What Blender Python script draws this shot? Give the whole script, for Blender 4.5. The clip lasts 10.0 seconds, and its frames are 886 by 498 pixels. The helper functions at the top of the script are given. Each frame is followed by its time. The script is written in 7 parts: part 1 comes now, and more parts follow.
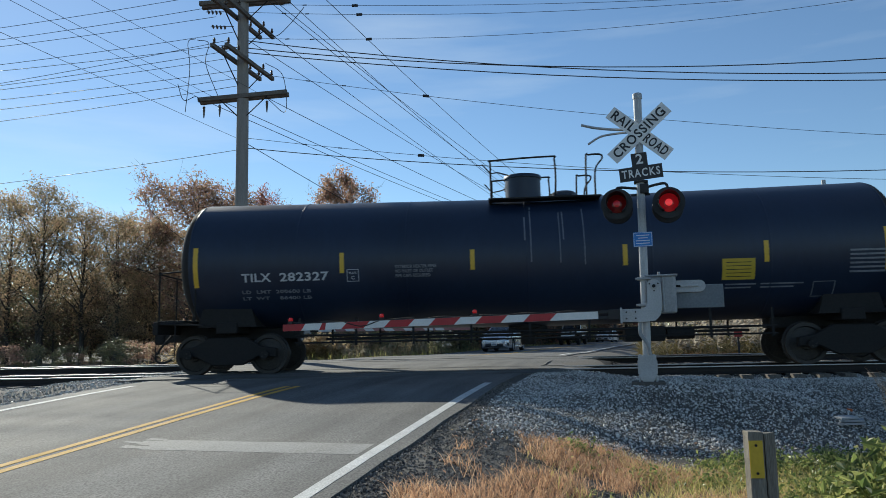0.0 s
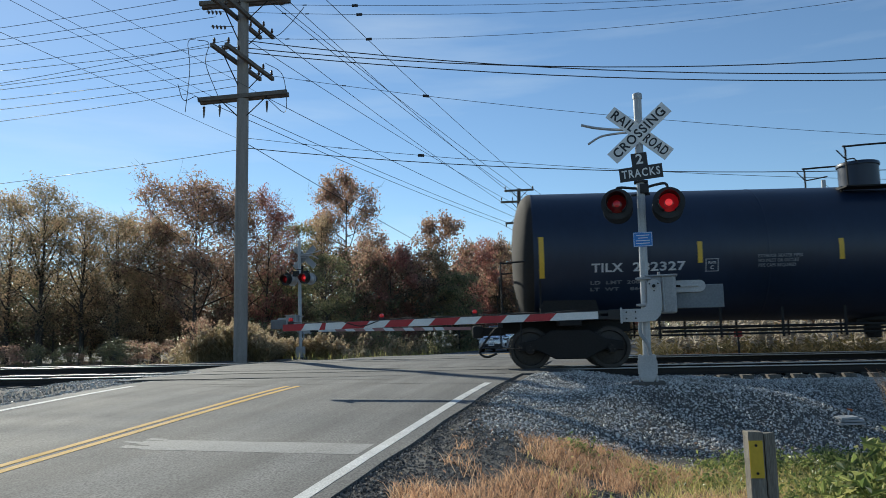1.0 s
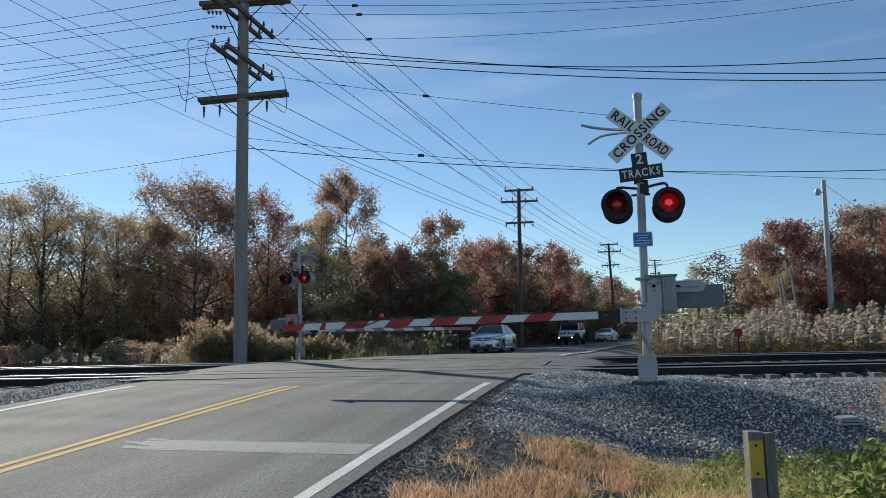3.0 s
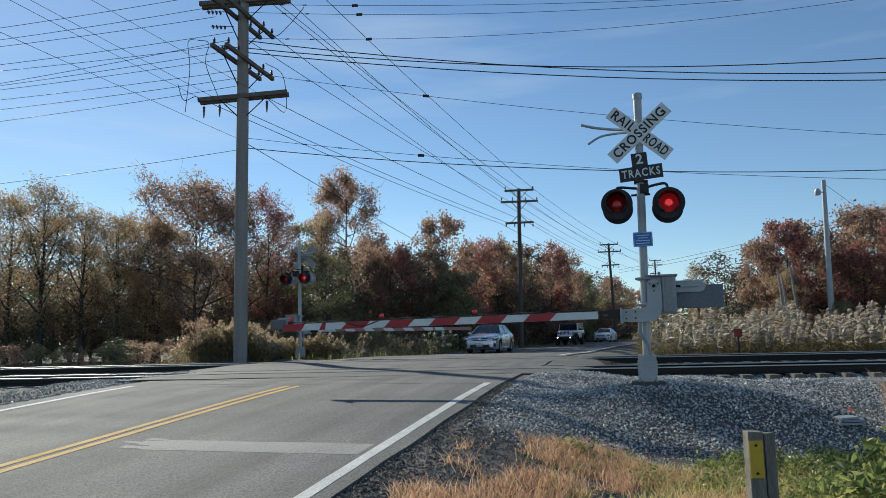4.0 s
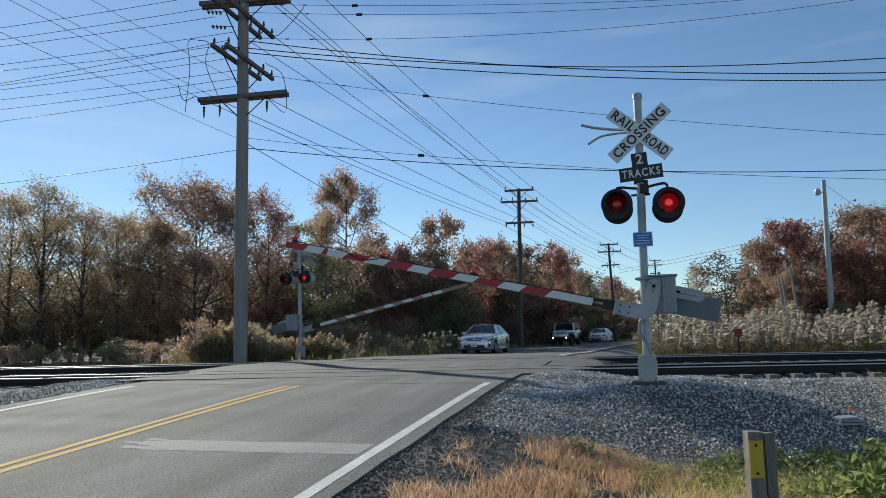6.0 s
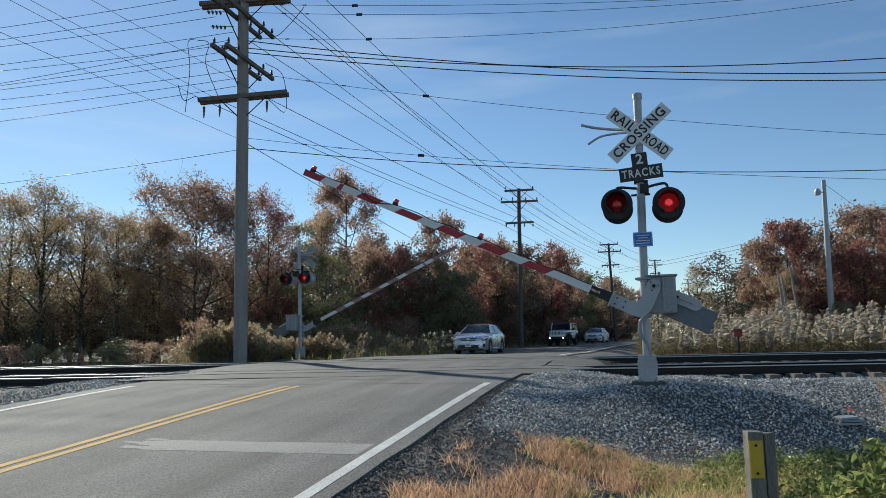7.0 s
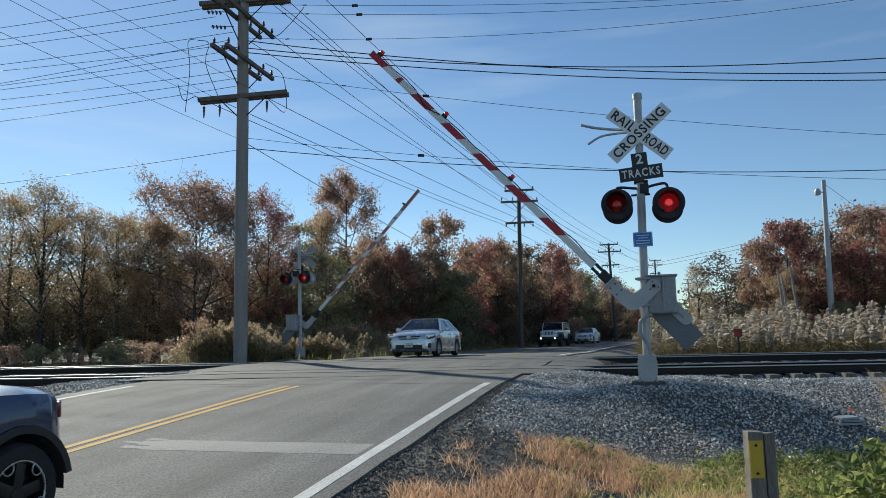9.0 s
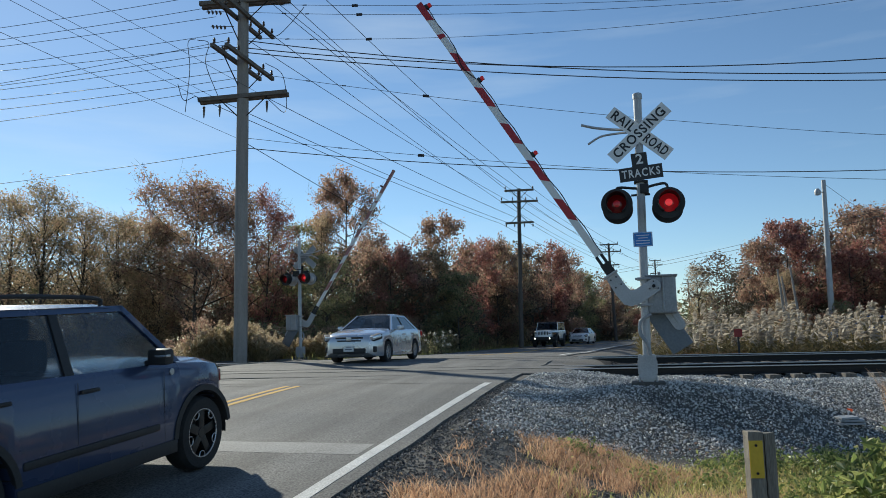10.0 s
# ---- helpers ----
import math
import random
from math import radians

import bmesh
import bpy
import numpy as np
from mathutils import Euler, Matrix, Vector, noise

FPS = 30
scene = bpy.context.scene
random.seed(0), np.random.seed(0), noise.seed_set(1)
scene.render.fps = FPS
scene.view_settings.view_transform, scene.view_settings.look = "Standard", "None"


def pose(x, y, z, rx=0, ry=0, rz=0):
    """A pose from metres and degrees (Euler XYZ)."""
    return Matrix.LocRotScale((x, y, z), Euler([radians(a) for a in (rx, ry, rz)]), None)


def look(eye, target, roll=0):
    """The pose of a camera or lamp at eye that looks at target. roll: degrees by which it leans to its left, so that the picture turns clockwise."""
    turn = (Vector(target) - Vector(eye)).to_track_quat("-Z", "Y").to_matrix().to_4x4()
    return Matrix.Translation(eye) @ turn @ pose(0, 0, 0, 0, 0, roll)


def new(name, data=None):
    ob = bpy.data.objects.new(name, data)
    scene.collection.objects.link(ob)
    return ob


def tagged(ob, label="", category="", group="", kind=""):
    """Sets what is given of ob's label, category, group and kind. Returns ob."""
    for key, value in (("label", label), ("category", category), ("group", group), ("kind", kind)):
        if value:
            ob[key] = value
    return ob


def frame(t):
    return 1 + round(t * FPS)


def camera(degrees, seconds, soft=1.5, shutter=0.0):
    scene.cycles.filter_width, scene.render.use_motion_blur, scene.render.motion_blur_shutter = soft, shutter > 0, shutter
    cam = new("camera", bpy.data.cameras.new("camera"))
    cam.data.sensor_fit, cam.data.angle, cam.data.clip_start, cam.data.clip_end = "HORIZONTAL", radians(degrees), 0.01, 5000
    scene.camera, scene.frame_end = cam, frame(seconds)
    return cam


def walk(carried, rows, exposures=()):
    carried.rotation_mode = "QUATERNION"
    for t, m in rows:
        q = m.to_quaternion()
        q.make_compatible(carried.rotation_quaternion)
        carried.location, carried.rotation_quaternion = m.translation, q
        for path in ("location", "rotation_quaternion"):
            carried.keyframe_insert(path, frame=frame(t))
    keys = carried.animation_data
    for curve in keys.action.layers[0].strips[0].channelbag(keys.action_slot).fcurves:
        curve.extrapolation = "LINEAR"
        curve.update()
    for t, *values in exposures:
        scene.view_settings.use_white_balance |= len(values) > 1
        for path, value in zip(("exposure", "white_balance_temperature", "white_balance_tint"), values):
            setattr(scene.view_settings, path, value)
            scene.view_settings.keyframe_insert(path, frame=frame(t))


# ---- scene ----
# The scene lies with rail tops at z = 0 and the camera looking along +y.
cam = camera(63.0, 10.0, 0.8, 0.12)
EYE = (0.0, 0.0, 0.75)
VIEW = look(EYE, (0.0, 10.0, 0.75 + 10 * math.tan(radians(7.0))), -1.24)
walk(cam, [(0.0, VIEW), (10.0, VIEW)], [(0.0, 0.16, 6400, 3), (1.2, 0.14, 6400, 3), (2.2, 0.07, 6400, 3), (4.0, 0.05, 6400, 3), (9.0, 0.05, 6400, 3), (10.0, 0.08, 6400, 3)])

# ---------------------------------------------------------------- light
SUN_AZ, SUN_EL = radians(-33.8), radians(28.8)
SUN_WAY = Vector((math.sin(SUN_AZ) * math.cos(SUN_EL), math.cos(SUN_AZ) * math.cos(SUN_EL), math.sin(SUN_EL)))
world = bpy.data.worlds.new("sky")
scene.world = world
world.use_nodes = True
wn, wl = world.node_tree.nodes, world.node_tree.links
sky = wn.new("ShaderNodeTexSky")
sky.sky_type, sky.sun_disc, sky.sun_elevation, sky.sun_rotation = "NISHITA", False, SUN_EL, SUN_AZ
sky.air_density, sky.dust_density, sky.ozone_density = 0.95, 0.05, 3.8
# thin streaks of high cloud
wco, wmap = wn.new("ShaderNodeTexCoord"), wn.new("ShaderNodeMapping")
wmap.inputs["Scale"].default_value, wmap.inputs["Rotation"].default_value = (1.6, 1.6, 11.0), (0.0, 0.10, 0.5)
wnoise, wramp, wmix = wn.new("ShaderNodeTexNoise"), wn.new("ShaderNodeValToRGB"), wn.new("ShaderNodeMix")
wnoise.inputs["Scale"].default_value, wnoise.inputs["Detail"].default_value = 1.6, 7.0
wramp.color_ramp.elements[0].position, wramp.color_ramp.elements[1].position = 0.50, 0.86
wramp.color_ramp.elements[1].color = (0.34, 0.34, 0.34, 1)
wmix.data_type = "RGBA"
wmix.inputs[7].default_value = (7.0, 7.6, 8.2, 1)
wl.new(wco.outputs["Generated"], wmap.inputs["Vector"])
wl.new(wmap.outputs["Vector"], wnoise.inputs["Vector"])
wl.new(wnoise.outputs["Fac"], wramp.inputs["Fac"])
wl.new(wramp.outputs["Color"], wmix.inputs[0])
wl.new(sky.outputs["Color"], wmix.inputs[6])
wl.new(wmix.outputs[2], wn["Background"].inputs["Color"])
wn["Background"].inputs["Strength"].default_value = 0.111
sun = new("sun", bpy.data.lights.new("sun", "SUN"))
sun.data.energy, sun.data.angle, sun.data.color = 5.0, radians(0.9), (1.0, 0.93, 0.82)
sun.matrix_world = look(SUN_WAY * 60, (0, 0, 0))

# ---------------------------------------------------------------- helpers
ROAD_AZ = radians(15.2)
ROAD_ORIGIN = Vector((0.66, 12.7))
ROAD_WAY, ROAD_RIGHT = Vector((math.sin(ROAD_AZ), math.cos(ROAD_AZ))), Vector((math.cos(ROAD_AZ), -math.sin(ROAD_AZ)))
TRACK_TURN = 4.7
TA = radians(TRACK_TURN)
TRACK_WAY, TRACK_NORMAL = Vector((math.cos(TA), -math.sin(TA))), Vector((math.sin(TA), math.cos(TA)))
NEAR_TRACK, FAR_TRACK = 17.45, 22.3        # distance of the track centres along TRACK_NORMAL
CURVE_FROM, CURVE = 12.0, 0.00285


def road_point(c, s):
    """Plan place of c metres right of the right edge line, s metres along the road."""
    if s <= CURVE_FROM:
        p = ROAD_ORIGIN + ROAD_WAY * s + ROAD_RIGHT * c
        return p.x, p.y, ROAD_AZ
    d, k = s - CURVE_FROM, CURVE
    along, side, turn = math.sin(k * d) / k, (1 - math.cos(k * d)) / k, k * d
    p = ROAD_ORIGIN + ROAD_WAY * (CURVE_FROM + along) + ROAD_RIGHT * side
    az = ROAD_AZ + turn
    return p.x + math.cos(az) * c, p.y - math.sin(az) * c, az


def road_coords(x, y):
    dx, dy = x - ROAD_ORIGIN.x, y - ROAD_ORIGIN.y
    s, c = dx * ROAD_WAY.x + dy * ROAD_WAY.y, dx * ROAD_RIGHT.x + dy * ROAD_RIGHT.y
    d = s - CURVE_FROM
    if d > 0:
        k = CURVE
        rx, ry = c - 1 / k, d                    # about the centre of the bend
        turn = math.atan2(ry, -rx)
        return 1 / k - math.hypot(rx, ry), CURVE_FROM + turn / k
    return c, s


def ease(a, b, x):
    t = min(1.0, max(0.0, (x - a) / (b - a)))
    return t * t * (3 - 2 * t)


def road_height(s):
    """The approach climbs at 6.6 per cent to the crossing, which is level with the rails."""
    k, d = 1.2, 0.55 - s
    climb = 0.066 * (d if d > 8 * k else k * math.log(1 + math.exp(d / k)))
    return -0.005 - climb + 0.085 * ease(4.0, 9.0, s) - 0.15 * ease(12.0, 24.0, s)


def track_n(x, y):
    return x * TRACK_NORMAL.x + y * TRACK_NORMAL.y


def bump(x, y, cx, cy, rx, ry, turn=0.0):
    dx, dy = x - cx, y - cy
    u, v = dx * math.cos(turn) + dy * math.sin(turn), -dx * math.sin(turn) + dy * math.cos(turn)
    return math.exp(-(u / rx) ** 2 - (v / ry) ** 2)


def height(x, y):
    """The ground: low verge, the ballast bank of two tracks, the road's bank, and the mounds under the signals."""
    n = track_n(x, y)
    c, s = road_coords(x, y)
    low = -0.86 - 0.05 * ease(0, 8, x)
    z = low
    bank = ease(12.4, 15.3, n) * (1 - ease(25.2, 28.5, n))
    z += bank * (-0.205 - 0.085 * ease(5.2, 6.6, x) * (1 - ease(16.3, 16.8, n)) - low)
    z += 0.08 * ease(18.6, 20.8, n) * (1 - ease(23.8, 25.2, n)) - 0.13 * ease(23.8, 25.2, n) * bank
    if n > 25.2:
        z = -0.385 + 0.10 * ease(24.4, 26.0, n) - 0.28 * ease(26.0, 28.5, n)
    m = 0.93 * bump(x, y, 3.1, 11.75, 2.3, 1.75) + 0.42 * bump(x, y, 5.3, 10.9, 1.3, 1.0, -0.5)
    z += (0.02 - z) * min(1.0, m)
    m = bump(x, y, -6.0, 28.6, 2.6, 2.2) + bump(x, y, -8.6, 26.6, 1.6, 1.6)
    z += (0.06 - z) * min(1.0, m)
    if s < 220:
        on_bank = ease(14.4, 15.4, n) * (1 - ease(26.0, 27.0, n))
        inside = max(c - 0.40 - 0.7 * on_bank, -8.0 - c - 1.75 * on_bank)
        zr = road_height(s)
        z += (zr - 0.035 - z) * (1 - ease(0.0, (2.6 if c > 0 else 1.8) - 1.2 * on_bank, inside))
    z += 0.55 * bump(x, y, 20.6, 37.0, 3.0, 3.0)
    near = (1 - ease(26, 40, y)) * (1 - 0.75 * ease(15.6, 16.2, n) * (1 - ease(24.4, 25.6, n)))
    z += near * (0.035 * noise.noise((x * 0.9, y * 0.9, 3.1)) + 0.018 * noise.noise((x * 3.1, y * 3.1, 7.7))) * (0 if -8.0 < c < 0.5 else 1)
    return z


def box(bm, size, at=(0, 0, 0), bevel=0.0, turn=None):
    m = Matrix.Translation(at) @ (turn or Matrix()) @ Matrix.Diagonal((*size, 1))
    made = bmesh.ops.create_cube(bm, size=1.0, matrix=m)["verts"]
    if bevel:
        edges = {e for v in made for e in v.link_edges}
        bmesh.ops.bevel(bm, geom=list(edges), offset=bevel, segments=2, affect="EDGES", profile=0.6)
    return made


def rod(bm, a, b, r, r2=None, seg=12, caps=True):
    a, b = Vector(a), Vector(b)
    d = b - a
    m = Matrix.Translation((a + b) / 2) @ d.to_track_quat("Z", "Y").to_matrix().to_4x4()
    return bmesh.ops.create_cone(bm, cap_ends=caps, segments=seg, radius1=r, radius2=r if r2 is None else r2, depth=d.length, matrix=m)["verts"]


def pipe(bm, points, r, seg=8):
    """A bent pipe through the points."""
    pts = [Vector(p) for p in points]
    rings, up = [], Vector((0.123, 0.456, 0.88)).normalized()
    for i, p in enumerate(pts):
        d = (pts[min(i + 1, len(pts) - 1)] - pts[max(i - 1, 0)]).normalized()
        u = d.cross(up).normalized()
        v = d.cross(u)
        rr = r[i] if isinstance(r, (list, tuple)) else r
        rings.append([bm.verts.new(p + (u * math.cos(a) + v * math.sin(a)) * rr) for a in (2 * math.pi * k / seg for k in range(seg))])
    for a, b in zip(rings, rings[1:]):
        for k in range(seg):
            bm.faces.new((a[k], a[(k + 1) % seg], b[(k + 1) % seg], b[k]))
    bm.faces.new(rings[0][::-1])
    bm.faces.new(rings[-1])


def curve_points(points, steps=6):
    """Points along a smooth line through the given ones."""
    p = [Vector(q) for q in points]
    p = [p[0] * 2 - p[1], *p, p[-1] * 2 - p[-2]]
    out = []
    for i in range(1, len(p) - 2):
        for k in range(steps):
            t = k / steps
            out.append(0.5 * (2 * p[i] + (p[i + 1] - p[i - 1]) * t + (2 * p[i - 1] - 5 * p[i] + 4 * p[i + 1] - p[i + 2]) * t * t
                              + (3 * p[i] - p[i - 1] - 3 * p[i + 1] + p[i + 2]) * t ** 3))
    return [*out, p[-2]]


def lathe(bm, profile, m=None, seg=24):
    """Turns (radius, height) pairs about z."""
    m = m or Matrix()
    rings = []
    for r, z in profile:
        if r < 1e-5:
            rings.append([bm.verts.new(m @ Vector((0, 0, z)))])
        else:
            rings.append([bm.verts.new(m @ Vector((r * math.cos(2 * math.pi * k / seg), r * math.sin(2 * math.pi * k / seg), z))) for k in range(seg)])
    for a, b in zip(rings, rings[1:]):
        for k in range(seg):
            q = [a[k % len(a)], a[(k + 1) % len(a)], b[(k + 1) % len(b)], b[k % len(b)]]
            q = list(dict.fromkeys(q))
            if len(q) > 2:
                bm.faces.new(q)


def prism(bm, outline, depth, m=None):
    """A flat outline (x, z) given thickness along y."""
    m = m or Matrix()
    a = [bm.verts.new(m @ Vector((x, -depth / 2, z))) for x, z in outline]
    b = [bm.verts.new(m @ Vector((x, depth / 2, z))) for x, z in outline]
    bm.faces.new(a)
    bm.faces.new(b[::-1])
    for k in range(len(a)):
        bm.faces.new((a[k], b[k], b[(k + 1) % len(a)], a[(k + 1) % len(a)]))


def part(name, bm, material, parent=None, label="", smooth=False, m=None):
    """Links a bmesh as one mesh object under a thing or a part."""
    bmesh.ops.recalc_face_normals(bm, faces=bm.faces)
    me = bpy.data.meshes.new(name)
    bm.to_mesh(me)
    bm.free()
    me.materials.append(material)
    if smooth:
        me.polygons.foreach_set("use_smooth", [True] * len(me.polygons))
        me.set_sharp_from_angle(angle=radians(38))
    ob = new(name, me)
    ob.parent = parent
    if m is not None:
        ob.matrix_basis = m
    return tagged(ob, label)


def again(ob, m, parent=None):
    """Another object on the same mesh."""
    o = new(ob.name.split(".")[0], ob.data)
    o.parent = parent or ob.parent
    o.matrix_basis = m
    if "label" in ob:
        o["label"] = ob["label"]
    return o


def mesh_from(name, verts, faces, material, parent=None, label=""):
    me = bpy.data.meshes.new(name)
    me.from_pydata(verts, [], faces)
    me.materials.append(material)
    ob = new(name, me)
    ob.parent = parent
    return tagged(ob, label)


def thing(name, m, label, category, group="", kind=""):
    ob = new(name)
    ob.empty_display_size = 0.2
    ob.matrix_basis = m
    return tagged(ob, label, category, group, kind)


def lettering(name, words, size, material, parent, m, label="", depth=0.002, spread=1.0, wide=None, bold=0.022):
    """Raised letters in the xz plane, reading along x, centred; wide squeezes them to a width."""
    cu = bpy.data.curves.new(name, "FONT")
    cu.body, cu.size, cu.extrude, cu.align_x, cu.align_y, cu.space_character = words, size, depth, "CENTER", "CENTER", spread
    cu.resolution_u, cu.offset = 3, size * bold
    tmp = new("tmp", cu)
    bpy.context.view_layer.update()
    me = bpy.data.meshes.new_from_object(tmp.evaluated_get(bpy.context.evaluated_depsgraph_get()))
    bpy.data.objects.remove(tmp)
    xs = [v.co.x for v in me.vertices]
    k = wide / (max(xs) - min(xs)) if wide else 1.0
    me.transform(Matrix.Rotation(radians(90), 4, "X") @ Matrix.Diagonal((k, 1, 1, 1)))
    me.materials.clear()
    me.materials.append(material)
    ob = new(name, me)
    ob.parent = parent
    ob.matrix_basis = m
    return tagged(ob, label)


# ---------------------------------------------------------------- materials
def surface(name, low, high, rough=0.7, metal=0.0, coarse=1.2, fine=30.0, relief=0.15, patch=0.5, piece=0.0, through_light=0.0, coat=0.0, dirt=None, stretch=None, streak=None, sharp=0.0):
    """A base colour that wanders between two colours at two scales, with roughness and fine relief to match."""
    m = bpy.data.materials.new(name)
    m.use_nodes = True
    nt = m.node_tree
    n, l = nt.nodes, nt.links
    b = n["Principled BSDF"]
    co = n.new("ShaderNodeTexCoord")
    src = co.outputs["Object"]
    if stretch:
        mp = n.new("ShaderNodeMapping")
        mp.inputs["Scale"].default_value = stretch
        l.new(src, mp.inputs["Vector"])
        src = mp.outputs["Vector"]
    big, small = n.new("ShaderNodeTexNoise"), n.new("ShaderNodeTexNoise")
    big.inputs["Scale"].default_value, big.inputs["Detail"].default_value = coarse, 5.0
    small.inputs["Scale"].default_value, small.inputs["Detail"].default_value = fine, 4.0
    l.new(src, big.inputs["Vector"])
    l.new(src, small.inputs["Vector"])
    blend = n.new("ShaderNodeMix")
    blend.inputs[0].default_value = 1 - patch
    l.new(big.outputs["Fac"], blend.inputs[2])
    l.new(small.outputs["Fac"], blend.inputs[3])
    fac = blend.outputs[0]
    if piece:
        geo = n.new("ShaderNodeNewGeometry")
        mm = n.new("ShaderNodeMix")
        mm.inputs[0].default_value = piece
        l.new(fac, mm.inputs[2])
        l.new(geo.outputs["Random Per Island"], mm.inputs[3])
        fac = mm.outputs[0]
    ramp = n.new("ShaderNodeValToRGB")
    lo, hi = (0.30 + sharp, 0.70 - sharp) if not piece else (0.12, 0.88)
    ramp.color_ramp.elements[0].position, ramp.color_ramp.elements[1].position = lo, hi
    ramp.color_ramp.elements[0].color, ramp.color_ramp.elements[1].color = (*low, 1), (*high, 1)
    if dirt:
        e = ramp.color_ramp.elements.new((lo + hi) / 2)
        e.color = (*dirt, 1)
    l.new(fac, ramp.inputs["Fac"])
    shade = ramp.outputs["Color"]
    if streak:
        # long stains that run one way: (degrees, amount)
        mp = n.new("ShaderNodeMapping")
        mp.vector_type = "TEXTURE"
        mp.inputs["Rotation"].default_value, mp.inputs["Scale"].default_value = (0, 0, radians(streak[0])), (0.55, 9.0, 1.0)
        l.new(co.outputs["Object"], mp.inputs["Vector"])
        st, rg, mu = n.new("ShaderNodeTexNoise"), n.new("ShaderNodeMapRange"), n.new("ShaderNodeMix")
        st.inputs["Scale"].default_value, st.inputs["Detail"].default_value = 1.0, 6.0
        rg.inputs["From Min"].default_value, rg.inputs["From Max"].default_value = 0.3, 0.7
        rg.inputs["To Min"].default_value, rg.inputs["To Max"].default_value = 1 - streak[1], 1 + streak[1] * 0.6
        mu.data_type, mu.blend_type = "RGBA", "MULTIPLY"
        mu.inputs[0].default_value = 1.0
        l.new(mp.outputs["Vector"], st.inputs["Vector"])
        l.new(st.outputs["Fac"], rg.inputs["Value"])
        l.new(shade, mu.inputs[6])
        l.new(rg.outputs["Result"], mu.inputs[7])
        shade = mu.outputs[2]
    l.new(shade, b.inputs["Base Color"])
    rr = n.new("ShaderNodeMapRange")
    rr.inputs["To Min"].default_value, rr.inputs["To Max"].default_value = max(0.03, rough - 0.12), min(1.0, rough + 0.12)
    l.new(big.outputs["Fac"], rr.inputs["Value"])
    l.new(rr.outputs["Result"], b.inputs["Roughness"])
    b.inputs["Metallic"].default_value = metal
    b.inputs["Coat Weight"].default_value = coat
    b.inputs["Coat Roughness"].default_value = 0.05
    if relief:
        bp = n.new("ShaderNodeBump")
        bp.inputs["Strength"].default_value, bp.inputs["Distance"].default_value = relief, 0.02
        l.new(small.outputs["Fac"], bp.inputs["Height"])
        l.new(bp.outputs["Normal"], b.inputs["Normal"])
    if through_light:
        tr, ms = n.new("ShaderNodeBsdfTranslucent"), n.new("ShaderNodeMixShader")
        ms.inputs[0].default_value = through_light
        l.new(ramp.outputs["Color"], tr.inputs["Color"])
        l.new(b.outputs["BSDF"], ms.inputs[1])
        l.new(tr.outputs["BSDF"], ms.inputs[2])
        l.new(ms.outputs["Shader"], n["Material Output"].inputs["Surface"])
    return m


def glow(name, color, strength, base=(0.3, 0.01, 0.01)):
    m = bpy.data.materials.new(name)
    m.use_nodes = True
    b = m.node_tree.nodes["Principled BSDF"]
    b.inputs["Base Color"].default_value = (*base, 1)
    b.inputs["Roughness"].default_value = 0.15
    b.inputs["Emission Color"].default_value = (*color, 1)
    b.inputs["Emission Strength"].default_value = strength
    return m


def glass(name, tint, rough=0.02):
    m = bpy.data.materials.new(name)
    m.use_nodes = True
    b = m.node_tree.nodes["Principled BSDF"]
    b.inputs["Base Color"].default_value = (*tint, 1)
    b.inputs["Roughness"].default_value = rough
    b.inputs["Transmission Weight"].default_value = 1.0
    b.inputs["IOR"].default_value = 1.05
    b.inputs["Coat Weight"].default_value = 1.0
    b.inputs["Coat Roughness"].default_value = 0.09
    return m


M = {}
M["asphalt"] = surface("asphalt", (0.050, 0.049, 0.047), (0.184, 0.181, 0.172), 0.87, coarse=0.55, fine=46, relief=0.35, patch=0.22, streak=(-15.2, 0.42), sharp=0.07)
M["crossing"] = surface("crossing_asphalt", (0.045, 0.044, 0.043), (0.165, 0.16, 0.15), 0.85, coarse=0.9, fine=46, relief=0.35, patch=0.35, streak=(85.3, 0.42), sharp=0.06)
M["patch"] = surface("asphalt_patch", (0.05, 0.05, 0.05), (0.075, 0.073, 0.072), 0.8, fine=60)
M["white_line"] = surface("road_paint_white", (0.32, 0.32, 0.305), (0.78, 0.78, 0.75), 0.8, coarse=3, fine=55, patch=0.35, relief=0.3)
M["worn_line"] = surface("road_paint_worn", (0.15, 0.148, 0.141), (0.34, 0.335, 0.32), 0.85, coarse=1.7, fine=42, patch=0.4, sharp=0.04)
M["yellow_line"] = surface("road_paint_yellow", (0.36, 0.19, 0.025), (0.64, 0.37, 0.045), 0.82, coarse=3, fine=45, patch=0.4)
M["soil"] = surface("verge_soil", (0.042, 0.039, 0.036), (0.135, 0.122, 0.104), 0.95, coarse=0.5, fine=14, relief=0.6, patch=0.5)
M["stone"] = surface("ballast_stone", (0.13, 0.125, 0.118), (0.76, 0.735, 0.69), 0.62, coarse=1.5, fine=40, relief=0.3, piece=0.75)
M["dark_stone"] = surface("black_ballast", (0.010, 0.009, 0.009), (0.075, 0.068, 0.062), 0.85, coarse=1.5, fine=40, relief=0.3, piece=0.7)
M["bed"] = surface("black_bed", (0.009, 0.008, 0.008), (0.045, 0.040, 0.036), 0.95, coarse=1.2, fine=22, relief=0.8, patch=0.4)
M["bed"].node_tree.nodes["Principled BSDF"].inputs["Specular IOR Level"].default_value = 0.12
M["grit"] = surface("shoulder_grit", (0.035, 0.032, 0.030), (0.27, 0.245, 0.215), 0.85, coarse=1.5, fine=40, relief=0.3, piece=0.7)
